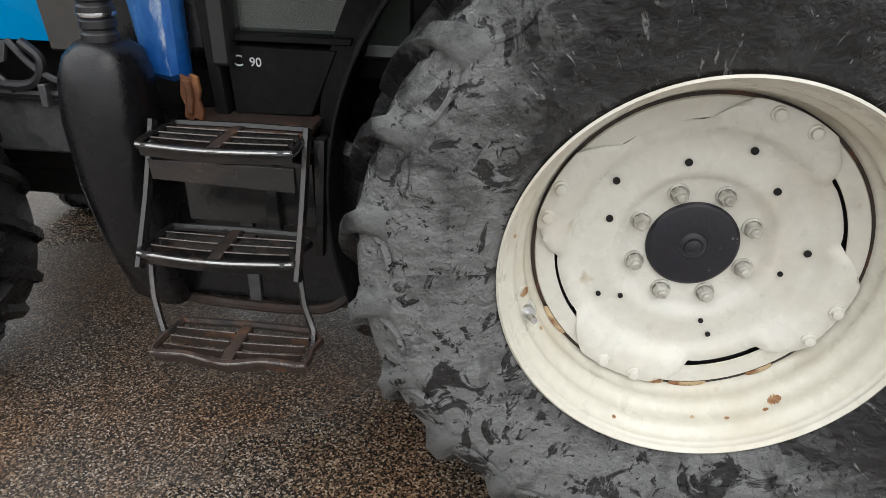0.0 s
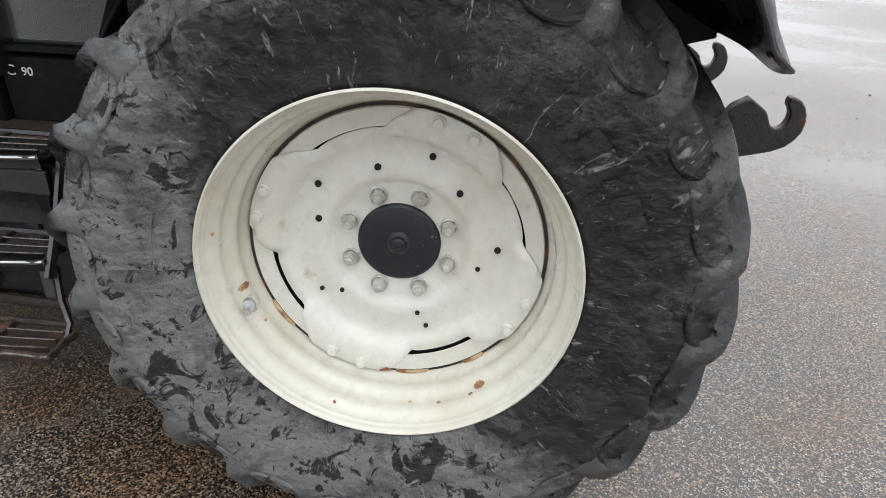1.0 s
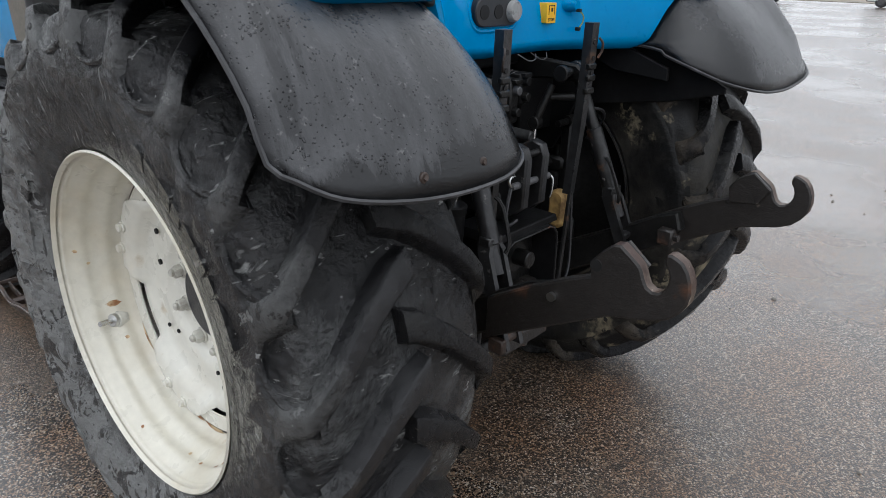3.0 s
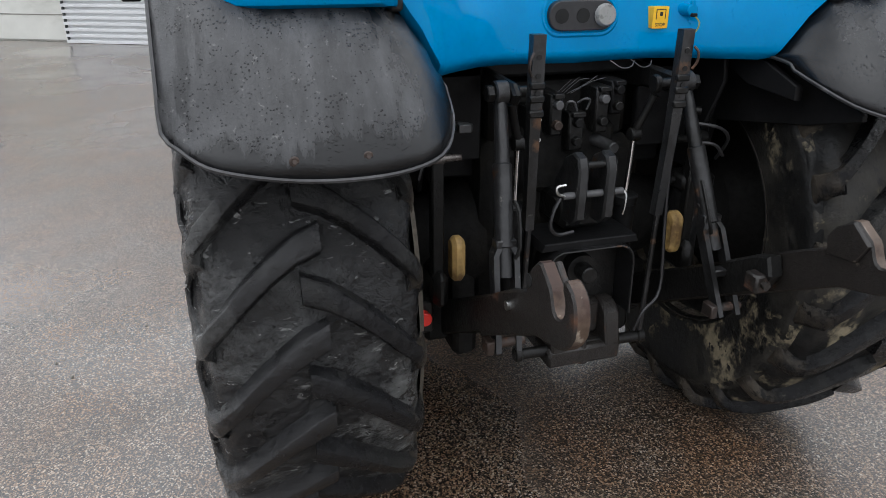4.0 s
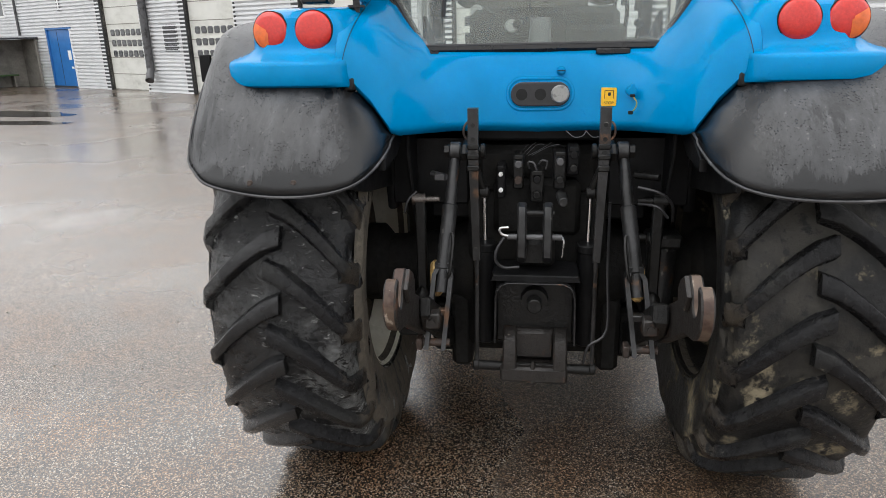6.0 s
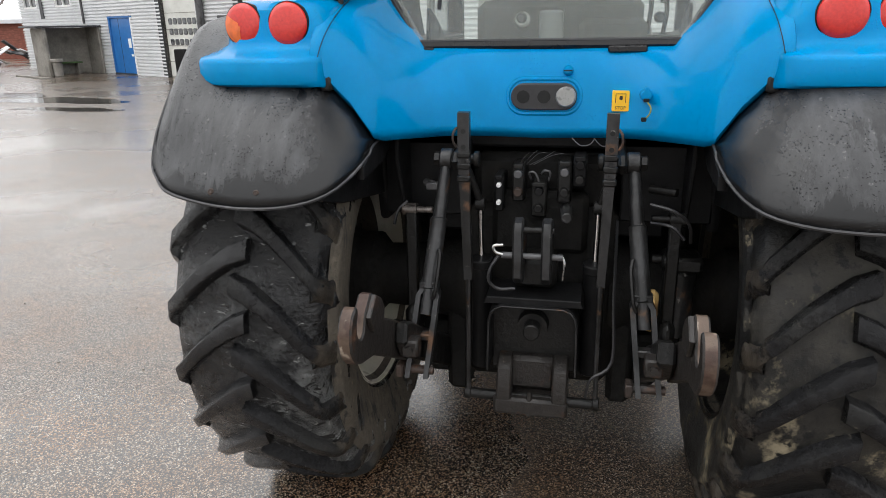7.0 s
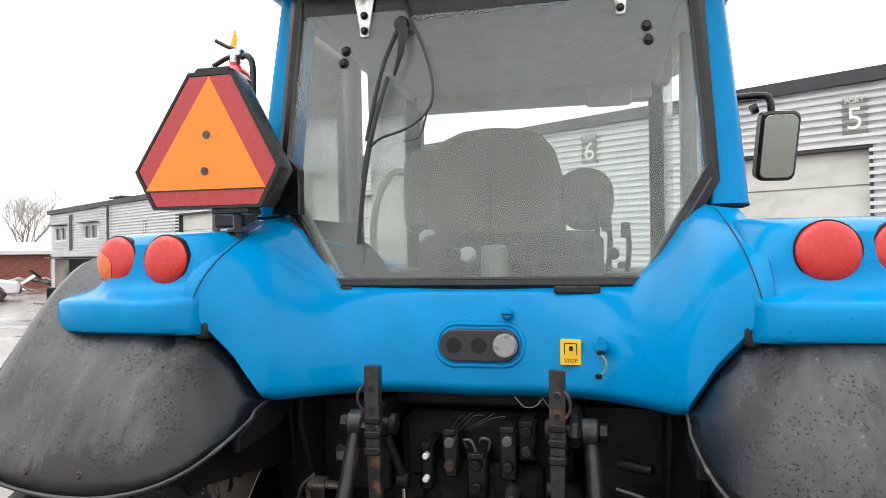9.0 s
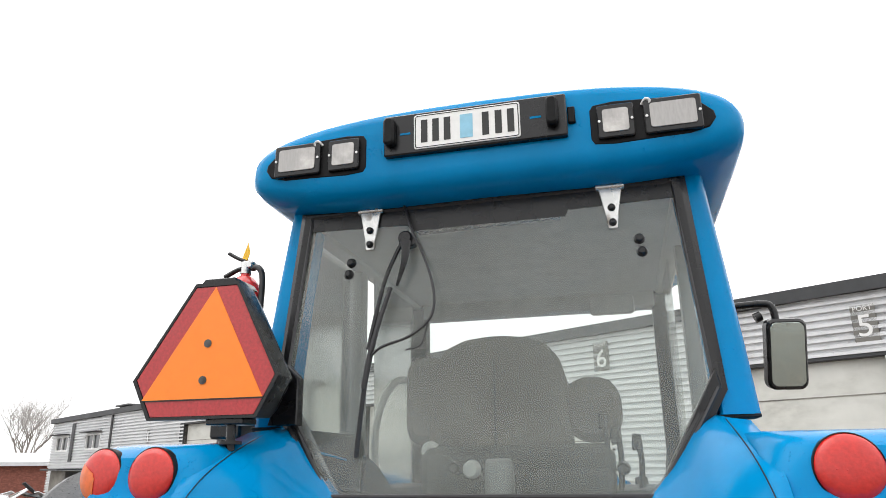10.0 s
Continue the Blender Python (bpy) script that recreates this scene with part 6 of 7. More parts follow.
for z, x0, x1, y0, y1, m_ in ((0.955, -1.405, -0.995, -0.64, -0.815, STEPBLACK), (0.685, -1.405, -0.985, -0.745, -0.905, STEPBLACK), (0.485, -1.325, -0.920, -0.915, -1.060, RUST)):
    tr = Shape()
    cxm = (x0 + x1) / 2
    front = [(lerp(x0, x1, i / 8), y1 - 0.022 * math.sin(math.pi * i / 8), z - (0.0 if z > 0.6 else 0.007 * (math.cos(math.pi * i / 2) - 1))) for i in range(9)]
    loop = [(x0 + 0.02, y0, z + 0.004)] + [(x0, lerp(y0, y1, 0.6), z + 0.002)] + front + [(x1, lerp(y0, y1, 0.6), z + 0.002), (x1 - 0.02, y0, z + 0.004), (x0 + 0.02, y0, z + 0.004)]
    tr.tube(loop, 0.008, 6, 2, 1.5)
    tread = part("step_tread", tr, m_, steps, "open steel step tread with worn bare edge" if m_ is STEPBLACK else "rusty open steel step tread")
    part("tread_edge", Shape().tube([(x, y - 0.006, zz + 0.004) for x, y, zz in front], 0.0036, 8, 2), STEEL if z > 0.6 else BAREDGE, steps, "polished bare steel nosing" if z > 0.6 else "")
    part("tread_skirt", Shape().sheet([[(x, y + 0.002, zz), (x, y + 0.008, zz - 0.032)] for x, y, zz in front]), STEPBLACK if z > 0.6 else RUST, steps)
    for k in range(1, 4):
        for xa, xb in ((x0 + 0.02, cxm - 0.018), (cxm + 0.018, x1 - 0.02)):
            y = lerp(y0, y1, k / 4 + 0.02)
            bow = -0.012 * k / 3
            bar = [[(lerp(xa, xb, i / 6), y + bow * math.sin(math.pi * (lerp(xa, xb, i / 6) - x0) / (x1 - x0)) + dy, z + dz) for dy, dz in ((-0.004, 0.008), (0.004, 0.008), (0.004, -0.012), (-0.004, -0.012))] for i in range(7)]
            bar_ = part("tread_bar", Shape().rings(bar), STEPBLACK if z > 0.6 else RUST, steps)
            lip = [(lerp(xa, xb, i / 6), y - 0.001 + bow * math.sin(math.pi * (lerp(xa, xb, i / 6) - x0) / (x1 - x0)), z + 0.009) for i in range(7)]
            part("worn_edge", Shape().tube(lip, 0.0024, 6, 2), BAREDGE, steps, "worn pale bar edge")
    part("tread_rib", Shape().box((cxm - 0.016, y0, z - 0.014), (cxm + 0.016, y1 - 0.015, z + 0.008), 0.003), RUST, steps, "rusty centre rib")
part("riser_plate", Shape().prism([(-1.40, 0.905), (-1.0, 0.905), (-1.0, 0.835), (-1.395, 0.850)], -0.79, -0.775, "y", 0.002), STEPBLACK, steps, "wet grey riser plate")
part("back_plate", Shape().prism([(-1.39, 0.86), (-1.0, 0.86), (-1.0, 0.66), (-1.39, 0.66)], -0.635, -0.62, "y", 0.002), STEPBLACK, steps)
part("back_strap", Shape().box((-1.14, -0.665, 0.63), (-1.10, -0.636, 0.86), 0.003), STEPBLACK, steps)

# ---- rear axle and hitch ----
axle = Shape().box((-0.22, -0.27, 0.50), (0.215, 0.27, 1.18), 0.04)
for s in (-1, 1):
    axle.rings([[(r * math.cos(a), s * y, AX + r * math.sin(a)) for a in [2 * math.pi * i / 24 for i in range(24)]] for y, r in ((0.25, 0.21), (0.36, 0.16), (0.50, 0.13), (0.62, 0.125), (0.66, 0.17), (0.72, 0.17))])
part("rear_axle", axle, SHADE, tractor, "oily black rear axle housing", angle=40)
part("hitch_cover", Shape().box((-0.10, -0.24, 1.16), (0.185, 0.24, 1.36), 0.03).box((0.14, -0.165, 1.02), (0.245, 0.165, 1.24), 0.02), SHADE, tractor)
part("belly_plate", Shape().box((-0.16, -0.48, 1.38), (0.18, 0.48, 1.46), 0.01).box((-0.20, -0.49, 1.10), (-0.16, 0.49, 1.62)), BLACK, tractor)
for s in (-1, 1):
    part("inner_wall", Shape().prism([(-0.60, 1.05), (0.20, 1.05), (0.34, 1.36), (0.30, 1.62), (-0.60, 1.62)], s * 0.485, s * 0.47, "y", 0.004), BLACK, tractor)
# power take-off guard
pg = Shape()
arch = [(-0.152, 0.660), (-0.149, 0.845), (-0.143, 0.872), (-0.128, 0.892), (-0.104, 0.903), (0.104, 0.903), (0.128, 0.892), (0.143, 0.872), (0.149, 0.845), (0.152, 0.660)]
inner = [(y * 0.945, z - 0.008 if z > 0.8 else z) for y, z in arch]
g = [[(x, y, z) for y, z in arch] for x in (0.30, 0.455)] + [[(x, y, z) for y, z in inner] for x in (0.455, 0.30)]
pg.sheet(g)
pto = part("pto_guard", pg, BLACK, tractor, "black power take-off guard", angle=35)
part("guard_edge", Shape().tube([(0.457, y * 0.973, z - (0.004 if z > 0.8 else 0)) for y, z in arch], 0.0030, 6, 1), ROD, pto)
part("pto_plate", Shape().box((0.20, -0.15, 0.62), (0.36, 0.15, 0.90), 0.01), GREASE, pto)
part("pto_shaft", Shape().cyl((0.34, -0.002, 0.806), (0.455, -0.002, 0.808), 0.030, 0.028, 20, 0.004).cyl((0.34, -0.002, 0.806), (0.40, -0.002, 0.806), 0.055, 0.050, 20), GREASE, pto, "greasy splined power take-off shaft")
part("guard_top", Shape().prism([(-0.165, 0.900), (0.165, 0.900), (0.155, 0.925), (-0.155, 0.925)], 0.26, 0.44, "x", 0.004), BLACK, pto)
# drawbar clevis
hk = part("pickup_hook", Shape().box((0.22, -0.080, 0.565), (0.40, 0.080, 0.690), 0.015).box((0.34, -0.128, 0.495), (0.462, 0.128, 0.560), 0.010), WORN, tractor, "rusty brown pick-up hitch")
for y in (-0.092, 0.098):
    part("hook_plate", Shape().prism([(0.24, 0.50), (0.45, 0.50), (0.462, 0.56), (0.44, 0.66), (0.40, 0.690), (0.30, 0.690), (0.24, 0.60)], y - 0.026, y + 0.026, "y", 0.006), WORN, hk)
part("hook_nose", Shape().cyl((0.44, -0.003, 0.50), (0.452, -0.003, 0.585), 0.024, 0.006, 16).cyl((0.38, -0.05, 0.60), (0.38, 0.05, 0.60), 0.020, None, 12), WORN, hk, "worn steel pin")
part("cross_bar", Shape().cyl((0.422, -0.222, 0.547), (0.422, 0.222, 0.544), 0.019, None, 16, 0.003), GREASE, hk)
# lift bars with rods
for s in (-1, 1):
    b = Shape().rings([[(x + dx, s * y + dy, z) for dx, dy in ((-0.022, -w), (0.008, -w), (0.008, w), (-0.022, w))] for x, y, z, w in ((0.472, 0.222, 1.535, 0.018), (0.470, 0.222, 1.40, 0.018), (0.460, 0.219, 1.20, 0.014), (0.447, 0.214, 0.985, 0.013))])
    bar = part("lift_bar", b, ROD, tractor, "flat black lift bar with adjusting holes")
    for z in (1.478, 1.43, 1.385):
        part("bar_hole", Shape().cyl((0.478, s * 0.222, z), (0.4815, s * 0.222, z), 0.0075, None, 12), HOLE, bar)
    for z in (1.405, 1.37, 1.33):
        part("bar_lug", Shape().box((0.465, s * 0.222 - 0.021, z - 0.010), (0.484, s * 0.222 + 0.021, z + 0.010), 0.004), GREASE, bar)
    part("bar_rod", Shape().tube([(0.449, s * 0.214, 0.99), (0.435, s * 0.216, 0.75), (0.424, s * 0.218, 0.553)], 0.0085, 8, 2), ROD, bar)
    part("rod_end", Shape().cyl((0.422, s * 0.208, 0.548), (0.422, s * 0.232, 0.548), 0.024, None, 16, 0.004), GREASE, bar)
    part("spring_clip", Shape().tube([(0.484, s * 0.240, 1.49), (0.492, s * 0.250, 1.475), (0.490, s * 0.252, 1.45), (0.484, s * 0.242, 1.43)], 0.004, 6), RUST, bar, "rusty spring clip")
    # lift arm and lift rod
    arm = part("lift_arm", Shape().prism([(0.02, 1.32), (0.30, 1.345), (0.42, 1.345), (0.44, 1.375), (0.41, 1.402), (0.28, 1.41), (0.02, 1.42)], s * 0.245, s * 0.272, "y", 0.008), GREASE, tractor, "black hydraulic lift arm")
    part("arm_pin", Shape().cyl((0.388, s * 0.200, 1.375), (0.388, s * 0.330, 1.375), 0.016, None, 14, 0.003).cyl((0.388, s * 0.312, 1.375), (0.388, s * 0.334, 1.375), 0.024, None, 6, 0.003).cyl((0.388, s * 0.186, 1.375), (0.388, s * 0.204, 1.375), 0.027, None, 14, 0.003), GREASE, arm)
    top, bot = Vector((0.388, s * 0.292, 1.375)), Vector((0.630, s * 0.356 + 0.010, 0.735))

    def on(t):
        return top.lerp(bot, t)
    rod = part("lift_rod", Shape().cyl(on(0.03), on(0.30), 0.019, 0.021, 16, 0.003).cyl(on(0.28), on(0.62), 0.027, 0.027, 18, 0.004).cyl(on(0.60), on(0.74), 0.021, 0.021, 14), ROD, tractor, "screw-adjusted lift rod")
    part("rod_eye", Shape().cyl(top - Vector((0, 0.02, 0)), top + Vector((0, 0.02, 0)), 0.034, None, 20, 0.004), ROD, rod)
    part("rod_handle", Shape().tube([on(0.42) + Vector((0.03, -s * 0.02, 0)), on(0.46) + Vector((0.045, -s * 0.028, 0)), on(0.60) + Vector((0.045, -s * 0.028, 0)), on(0.65) + Vector((0.028, -s * 0.02, 0))], 0.006, 6, 2), GREASE, rod)
    fk = Shape()
    for d in (-0.030, 0.030):
        fk.rings([[on(t) + Vector((dx, d * k + dy, 0)) for dx, dy in ((-0.020, -0.008), (0.020, -0.008), (0.020, 0.008), (-0.020, 0.008))] for t, k in ((0.60, 0.55), (0.64, 1.0), (1.03, 1.0))])
    fk.box(on(0.61) - Vector((0.02, 0.030, 0.022)), on(0.61) + Vector((0.02, 0.030, 0.022)), 0.004)
    fk.box(on(0.84) - Vector((0.018, 0.028, 0.012)), on(0.84) + Vector((0.018, 0.028, 0.012)), 0.004)
    part("rod_fork", fk, ROD, rod, "worn steel fork")
    part("fork_pin", Shape().cyl(on(1.0) - Vector((0, 0.05, 0)), on(1.0) + Vector((0, 0.05, 0)), 0.014, None, 12).box(on(1.0) + Vector((-0.02, -0.058 * 1 - 0.01, -0.02)), on(1.0) + Vector((0.03, -0.045, 0.022)), 0.004), RUST, rod)
    # lift cylinder
    part("lift_cylinder", Shape().cyl((0.262, s * 0.195, 0.58), (0.288, s * 0.195, 1.000), 0.037, 0.037, 20, 0.006).cyl((0.285, s * 0.195, 0.975), (0.288, s * 0.195, 1.008), 0.042, None, 20, 0.004), BLACK, tractor, "black hydraulic lift cylinder")
    part("piston_rod", Shape().cyl((0.288, s * 0.195, 1.00), (0.300, s * 0.196, 1.195), 0.0095, None, 14), CHROME, tractor, "chromed piston rod")
    part("rod_head", Shape().cyl((0.300, s * 0.180, 1.205), (0.300, s * 0.214, 1.205), 0.022, None, 16, 0.003).cyl((0.300, s * 0.197, 1.21), (0.330, s * 0.235, 1.33), 0.013, None, 12), GREASE, tractor)
    # lower link with hook end
    hook_out = ((0.60, 0.748), (0.717, 0.814), (0.95, 0.943), (1.053, 0.969), (1.090, 0.986), (1.112, 1.008), (1.127, 1.033), (1.131, 1.061), (1.128, 1.085), (1.119, 1.107), (1.106, 1.124), (1.091, 1.132), (1.078, 1.136), (1.069, 1.133), (1.066, 1.122), (1.067, 1.111), (1.075, 1.099),
                (1.080, 1.085), (1.079, 1.067), (1.071, 1.050), (1.060, 1.042), (1.047, 1.040), (1.034, 1.047), (1.026, 1.061), (1.018, 1.080), (1.010, 1.092), (0.963, 1.125), (0.945, 1.122), (0.918, 1.099), (0.895, 1.070), (0.893, 1.045), (0.895, 1.028), (0.832, 1.001), (0.734, 0.950), (0.60, 0.872))
    lk = part("lower_link", Shape().prism([(0.02, 0.49), (0.10, 0.47), (0.62, 0.765), (0.74, 0.835), (0.78, 0.90), (0.76, 0.955), (0.70, 0.935), (0.58, 0.865), (0.06, 0.585), (0.0, 0.55)], s * 0.355 + 0.014, s * 0.398 + 0.020, "y", 0.008), GREASE, tractor, "raised black lower link arm with a hook end")
    hook = part("link_hook", Shape().prism(list(hook_out), s * 0.400 + 0.022, s * 0.436 + 0.022, "y", 0.005), WORN, lk, "rusty hook with worn paint")
    hook.data.materials.append(RUST_PALE)
    for f in hook.data.polygons:
        if abs(f.normal.y) < 0.5 and f.center.x > 0.94:
            f.material_index = 1
    part("hook_plate", Shape().prism([(0.905, 1.02), (0.99, 1.03), (1.018, 1.082), (0.963, 1.125), (0.918, 1.099), (0.895, 1.065)], s * 0.386 + 0.022, s * 0.4005 + 0.022, "y", 0.003), WORN, lk)
    part("hook_hole", Shape().cyl((0.909, s * 0.398 + 0.022, 1.062), (0.909, s * 0.4385 + 0.022, 1.062), 0.015, None, 16), HOLE, lk)
    part("link_bolt", Shape().box((0.715, s * 0.325 + 0.014, 0.845), (0.768, s * 0.375 + 0.014, 0.900), 0.006).cyl((0.755, s * 0.350 + 0.014, 0.873), (0.782, s * 0.350 + 0.014, 0.873), 0.012, None, 12), WORN, lk, "square worn link block")
    part("link_pin", Shape().cyl((0.80, s * 0.43 + 0.022, 0.945), (0.80, s * 0.445 + 0.022, 0.945), 0.012, None, 12), STEEL, lk)
    # stabiliser with tan roller
    st = part("stabiliser", Shape().box((0.26, s * 0.425, 0.78), (0.30, s * 0.465, 1.18), 0.006).box((0.18, s * 0.42, 0.70), (0.34, s * 0.47, 0.82), 0.02), GREASE, tractor, "black check link stay")
    part("stay_pin", Shape().cyl((0.28, s * 0.368, 1.172), (0.28, s * 0.468, 1.172), 0.012, None, 14, 0.002).cyl((0.28, s * 0.425, 1.172), (0.28, s * 0.475, 1.172), 0.022, None, 14), BAREDGE if s < 0 else GREASE, st)
    part("tan_roller", Shape().prism(rounded(0.070, 0.15, 0.034, 6, 0.300, 0.855), s * 0.366, s * 0.408, "y", 0.012), TAN, tractor, "tan plastic wear block")
    part("mud_flap", Shape().prism([(-0.05, 1.10), (0.16, 1.10), (0.22, 1.40), (-0.05, 1.45)], s * 0.60, s * 0.56, "y", 0.01), BLACK, tractor)
# top link bracket
tb = part("top_link_bracket", Shape().box((0.20, -0.075, 0.94), (0.38, 0.070, 1.04), 0.015), GREASE, tractor, "greasy top link bracket")
for y in (-0.052, 0.040):
    part("bracket_cheek", Shape().prism([(0.28, 0.97), (0.42, 0.97), (0.455, 1.00), (0.46, 1.15), (0.445, 1.185), (0.41, 1.195), (0.36, 1.17), (0.30, 1.08)], y - 0.017, y + 0.017, "y", 0.006), ROD, tb)
for z in (1.160, 1.072):
    part("bracket_pin", Shape().cyl((0.435, -0.105 if z < 1.1 else -0.07, z), (0.435, 0.092 if z < 1.1 else 0.062, z), 0.011, None, 12), GREYMETAL if z < 1.1 else GREASE, tb)
part("linch_pin", Shape().tube([(0.44, -0.10, 1.075), (0.445, -0.125, 1.085), (0.445, -0.130, 1.105), (0.44, -0.10, 1.108)], 0.005, 6, 3), STEEL, tb, "bright linch pin")
part("safety_clip", Shape().tube([(0.44, 0.092, 1.075), (0.45, 0.098, 1.06), (0.45, 0.096, 1.02), (0.445, 0.094, 1.00)], 0.0035, 6, 3), STEEL, tb, "bright wire clip")
part("retainer_chain", Shape().tube([(0.44, -0.115, 1.07), (0.45, -0.140, 1.03), (0.45, -0.145, 0.985), (0.44, -0.115, 0.955), (0.43, -0.06, 0.955)], 0.006, 6), HOSE, tb)
part("bracket_boss", Shape().cyl((0.24, 0.090, 1.185), (0.36, 0.096, 1.182), 0.020, 0.018, 14, 0.004), GREYMETAL, tb)
# hydraulic couplers
for k, (y0, y1, z0, z1, m_, cap) in enumerate(((-0.151, -0.119, 1.179, 1.305, BLACK, WHITE), (-0.091, -0.050, 1.216, 1.344, GREASE, GREYMETAL), (-0.027, 0.025, 1.164, 1.285, GREASE, BLACK), (0.059, 0.105, 1.216, 1.357, GREASE, GREYMETAL), (0.109, 0.153, 1.270, 1.373, BLACK, BLACK))):
    cp = part("hydraulic_coupler", Shape().box((0.18, y0, z0), (0.292, y1, z1), 0.006).box((0.213, y0 + 0.004, z1 - 0.014), (0.309, y1 - 0.004, z1 + 0.002), 0.003), m_, tractor, "dirty hydraulic coupler block")
    ym = (y0 + y1) / 2
    for z in (lerp(z0, z1, 0.27), lerp(z0, z1, 0.75)):
        part("coupler_port", Shape().cyl((0.286, ym, z), (0.312, ym, z), 0.0165 if cap is not WHITE else 0.009, 0.014 if cap is not WHITE else 0.008, 16, 0.002), cap if z > (z0 + z1) / 2 or cap is WHITE else (RUST if k == 1 else GREASE), cp)
part("coupler_lever", Shape().tube([(0.267, -0.03, 1.290), (0.287, -0.035, 1.315), (0.292, -0.015, 1.315), (0.287, 0.0, 1.280)], 0.004, 6).tube([(0.277, 0.005, 1.310), (0.297, 0.015, 1.325), (0.297, 0.035, 1.320), (0.287, 0.03, 1.290)], 0.0035, 6), GREYMETAL, tractor)
for k in range(5):
    part("straw", Shape().tube([(0.277, -0.07 + 0.012 * k, 1.34), (0.297, -0.05 + 0.022 * k, 1.37 + 0.006 * (k % 3)), (0.302, -0.035 + 0.028 * k, 1.385 + 0.008 * (k % 2))], 0.0009, 4, 2), GREYMETAL, tractor)
part("hose_end", Shape().cyl((0.24, -0.40, 1.262), (0.30, -0.345, 1.262), 0.014, None, 12).box((0.28, -0.385, 1.25), (0.31, -0.345, 1.275), 0.003), GREYMETAL, tractor)
part("hose_end", Shape().cyl((0.24, 0.36, 1.262), (0.29, 0.44, 1.262), 0.014, None, 12), GREASE, tractor)
for pts in ([(0.40, 0.35, 1.25), (0.42, 0.42, 1.235), (0.40, 0.47, 1.19), (0.33, 0.49, 1.11)], [(0.36, 0.36, 1.18), (0.40, 0.42, 1.18), (0.40, 0.46, 1.14)], [(0.42, 0.255, 1.20), (0.43, 0.258, 0.95), (0.44, 0.265, 0.72), (0.46, 0.20, 0.66), (0.44, 0.185, 0.58)], [(0.28, -0.46, 1.20), (0.30, -0.49, 1.17), (0.30, -0.505, 1.12)]):
    part("cable", Shape().tube(pts, 0.0055, 6), HOSE, tractor)
fl = part("filter_canister", Shape().cyl((0.225, 0.478, 0.74), (0.225, 0.478, 0.985), 0.052, 0.055, 24, 0.010), ROD, tractor, "black hydraulic filter canister")
part("filter_head", Shape().box((0.165, 0.415, 0.985), (0.285, 0.545, 1.040), 0.012).cyl((0.225, 0.42, 1.015), (0.225, 0.385, 1.015), 0.016, None, 12).cyl((0.24, 0.45, 1.03), (0.24, 0.45, 1.075), 0.012, None, 10), GREASE, fl)
part("drain_valve", Shape().box((0.22, -0.55, 0.60), (0.30, -0.46, 0.72), 0.01).cyl((0.26, -0.46, 0.72), (0.26, -0.46, 0.76), 0.010, None, 10), GREASE, tractor, "black trailer brake valve")
part("red_cap", Shape().cyl((0.28, -0.505, 0.665), (0.335, -0.495, 0.668), 0.026, 0.022, 18, 0.005), RED_CAP, tractor, "bright red coupling cap")

# ---- warehouse behind ----
UX, UY = 0.475, 0.880
hall = thing("warehouse", Matrix(((UX, -UY, 0, -27.64), (UY, UX, 0, -27.3), (0, 0, 1, 0), (0, 0, 0, 1))), "long low warehouse clad in corrugated light grey steel", "building")


def U(y):
    return (y + 27.3) / UY


def roof_z(u):
    return lerp(4.32, 4.86, u / 47.0)


gates = [(U(y), U(y + 2.12)) for y in (-15.5, -11.1, -6.5, -1.98, 2.45, 6.9)]
openings = [(a, b, 0.0, 3.46) for a, b in gates] + [(U(-19.25), U(-17.6), 0.0, 2.2), (U(-26.75), U(-25.35), 2.72, 3.45), (U(-23.55), U(-22.1), 2.72, 3.45)]
cuts = sorted({0.0, 47.0, *[o[0] for o in openings], *[o[1] for o in openings]})
wallm = Shape()
pitch = 0.125


def corrugated(u0, u1, z0, z1a, z1b):
    rows = []
    z = z0
    k = math.floor(z0 / pitch)
    zs = [z0]
    while True:
        for f, d in ((0.0, 0.0), (0.06, 0.065), (0.50, 0.065), (0.62, 0.0)):
            zz = (k + f) * pitch
            if z0 < zz < min(z1a, z1b):
                zs.append(zz)
        k += 1
        if k * pitch > max(z1a, z1b):
            break
    for zz in zs:
        f = (zz / pitch) % 1.0
        d = 0.065 if 0.059 < f < 0.51 else 0.0
        rows.append([(u0, -d, zz), (u1, -d, zz)])
    rows.append([(u0, 0.0, z1a), (u1, 0.0, z1b)])
    wallm.sheet(rows)


for a, b in zip(cuts, cuts[1:]):
    mid = (a + b) / 2
    z = 0.0
    for o in sorted((o for o in openings if o[0] <= mid <= o[1]), key=lambda o: o[2]):
        if o[2] > z:
            corrugated(a, b, z, o[2], o[2])
        z = o[3]
    corrugated(a, b, z, roof_z(a) - 0.2, roof_z(b) - 0.2)
part("wall", wallm, SHEET, hall, "corrugated light grey steel wall", angle=25)
core = Shape().box((0, 0.10, 0), (47, 0.20, 0.05))
for a, b in zip(cuts, cuts[1:]):
    mid = (a + b) / 2
    z = 0.0
    for o in sorted((o for o in openings if o[0] <= mid <= o[1]), key=lambda o: o[2]):
        if o[2] > z:
            core.box((a, 0.004, z), (b, 0.22, o[2]))
        z = o[3]
    core.box((a, 0.004, z), (b, 0.22, roof_z(a) - 0.25))
part("wall_core", core, CONCRETE, hall)
part("end_wall", Shape().box((0.0, 0.22, 0), (0.2, 18, 4.2)).box((46.8, 0.22, 0), (47, 18, 4.6)).box((0, 18, 0), (47, 18.2, 4.2)), SHEET, hall)
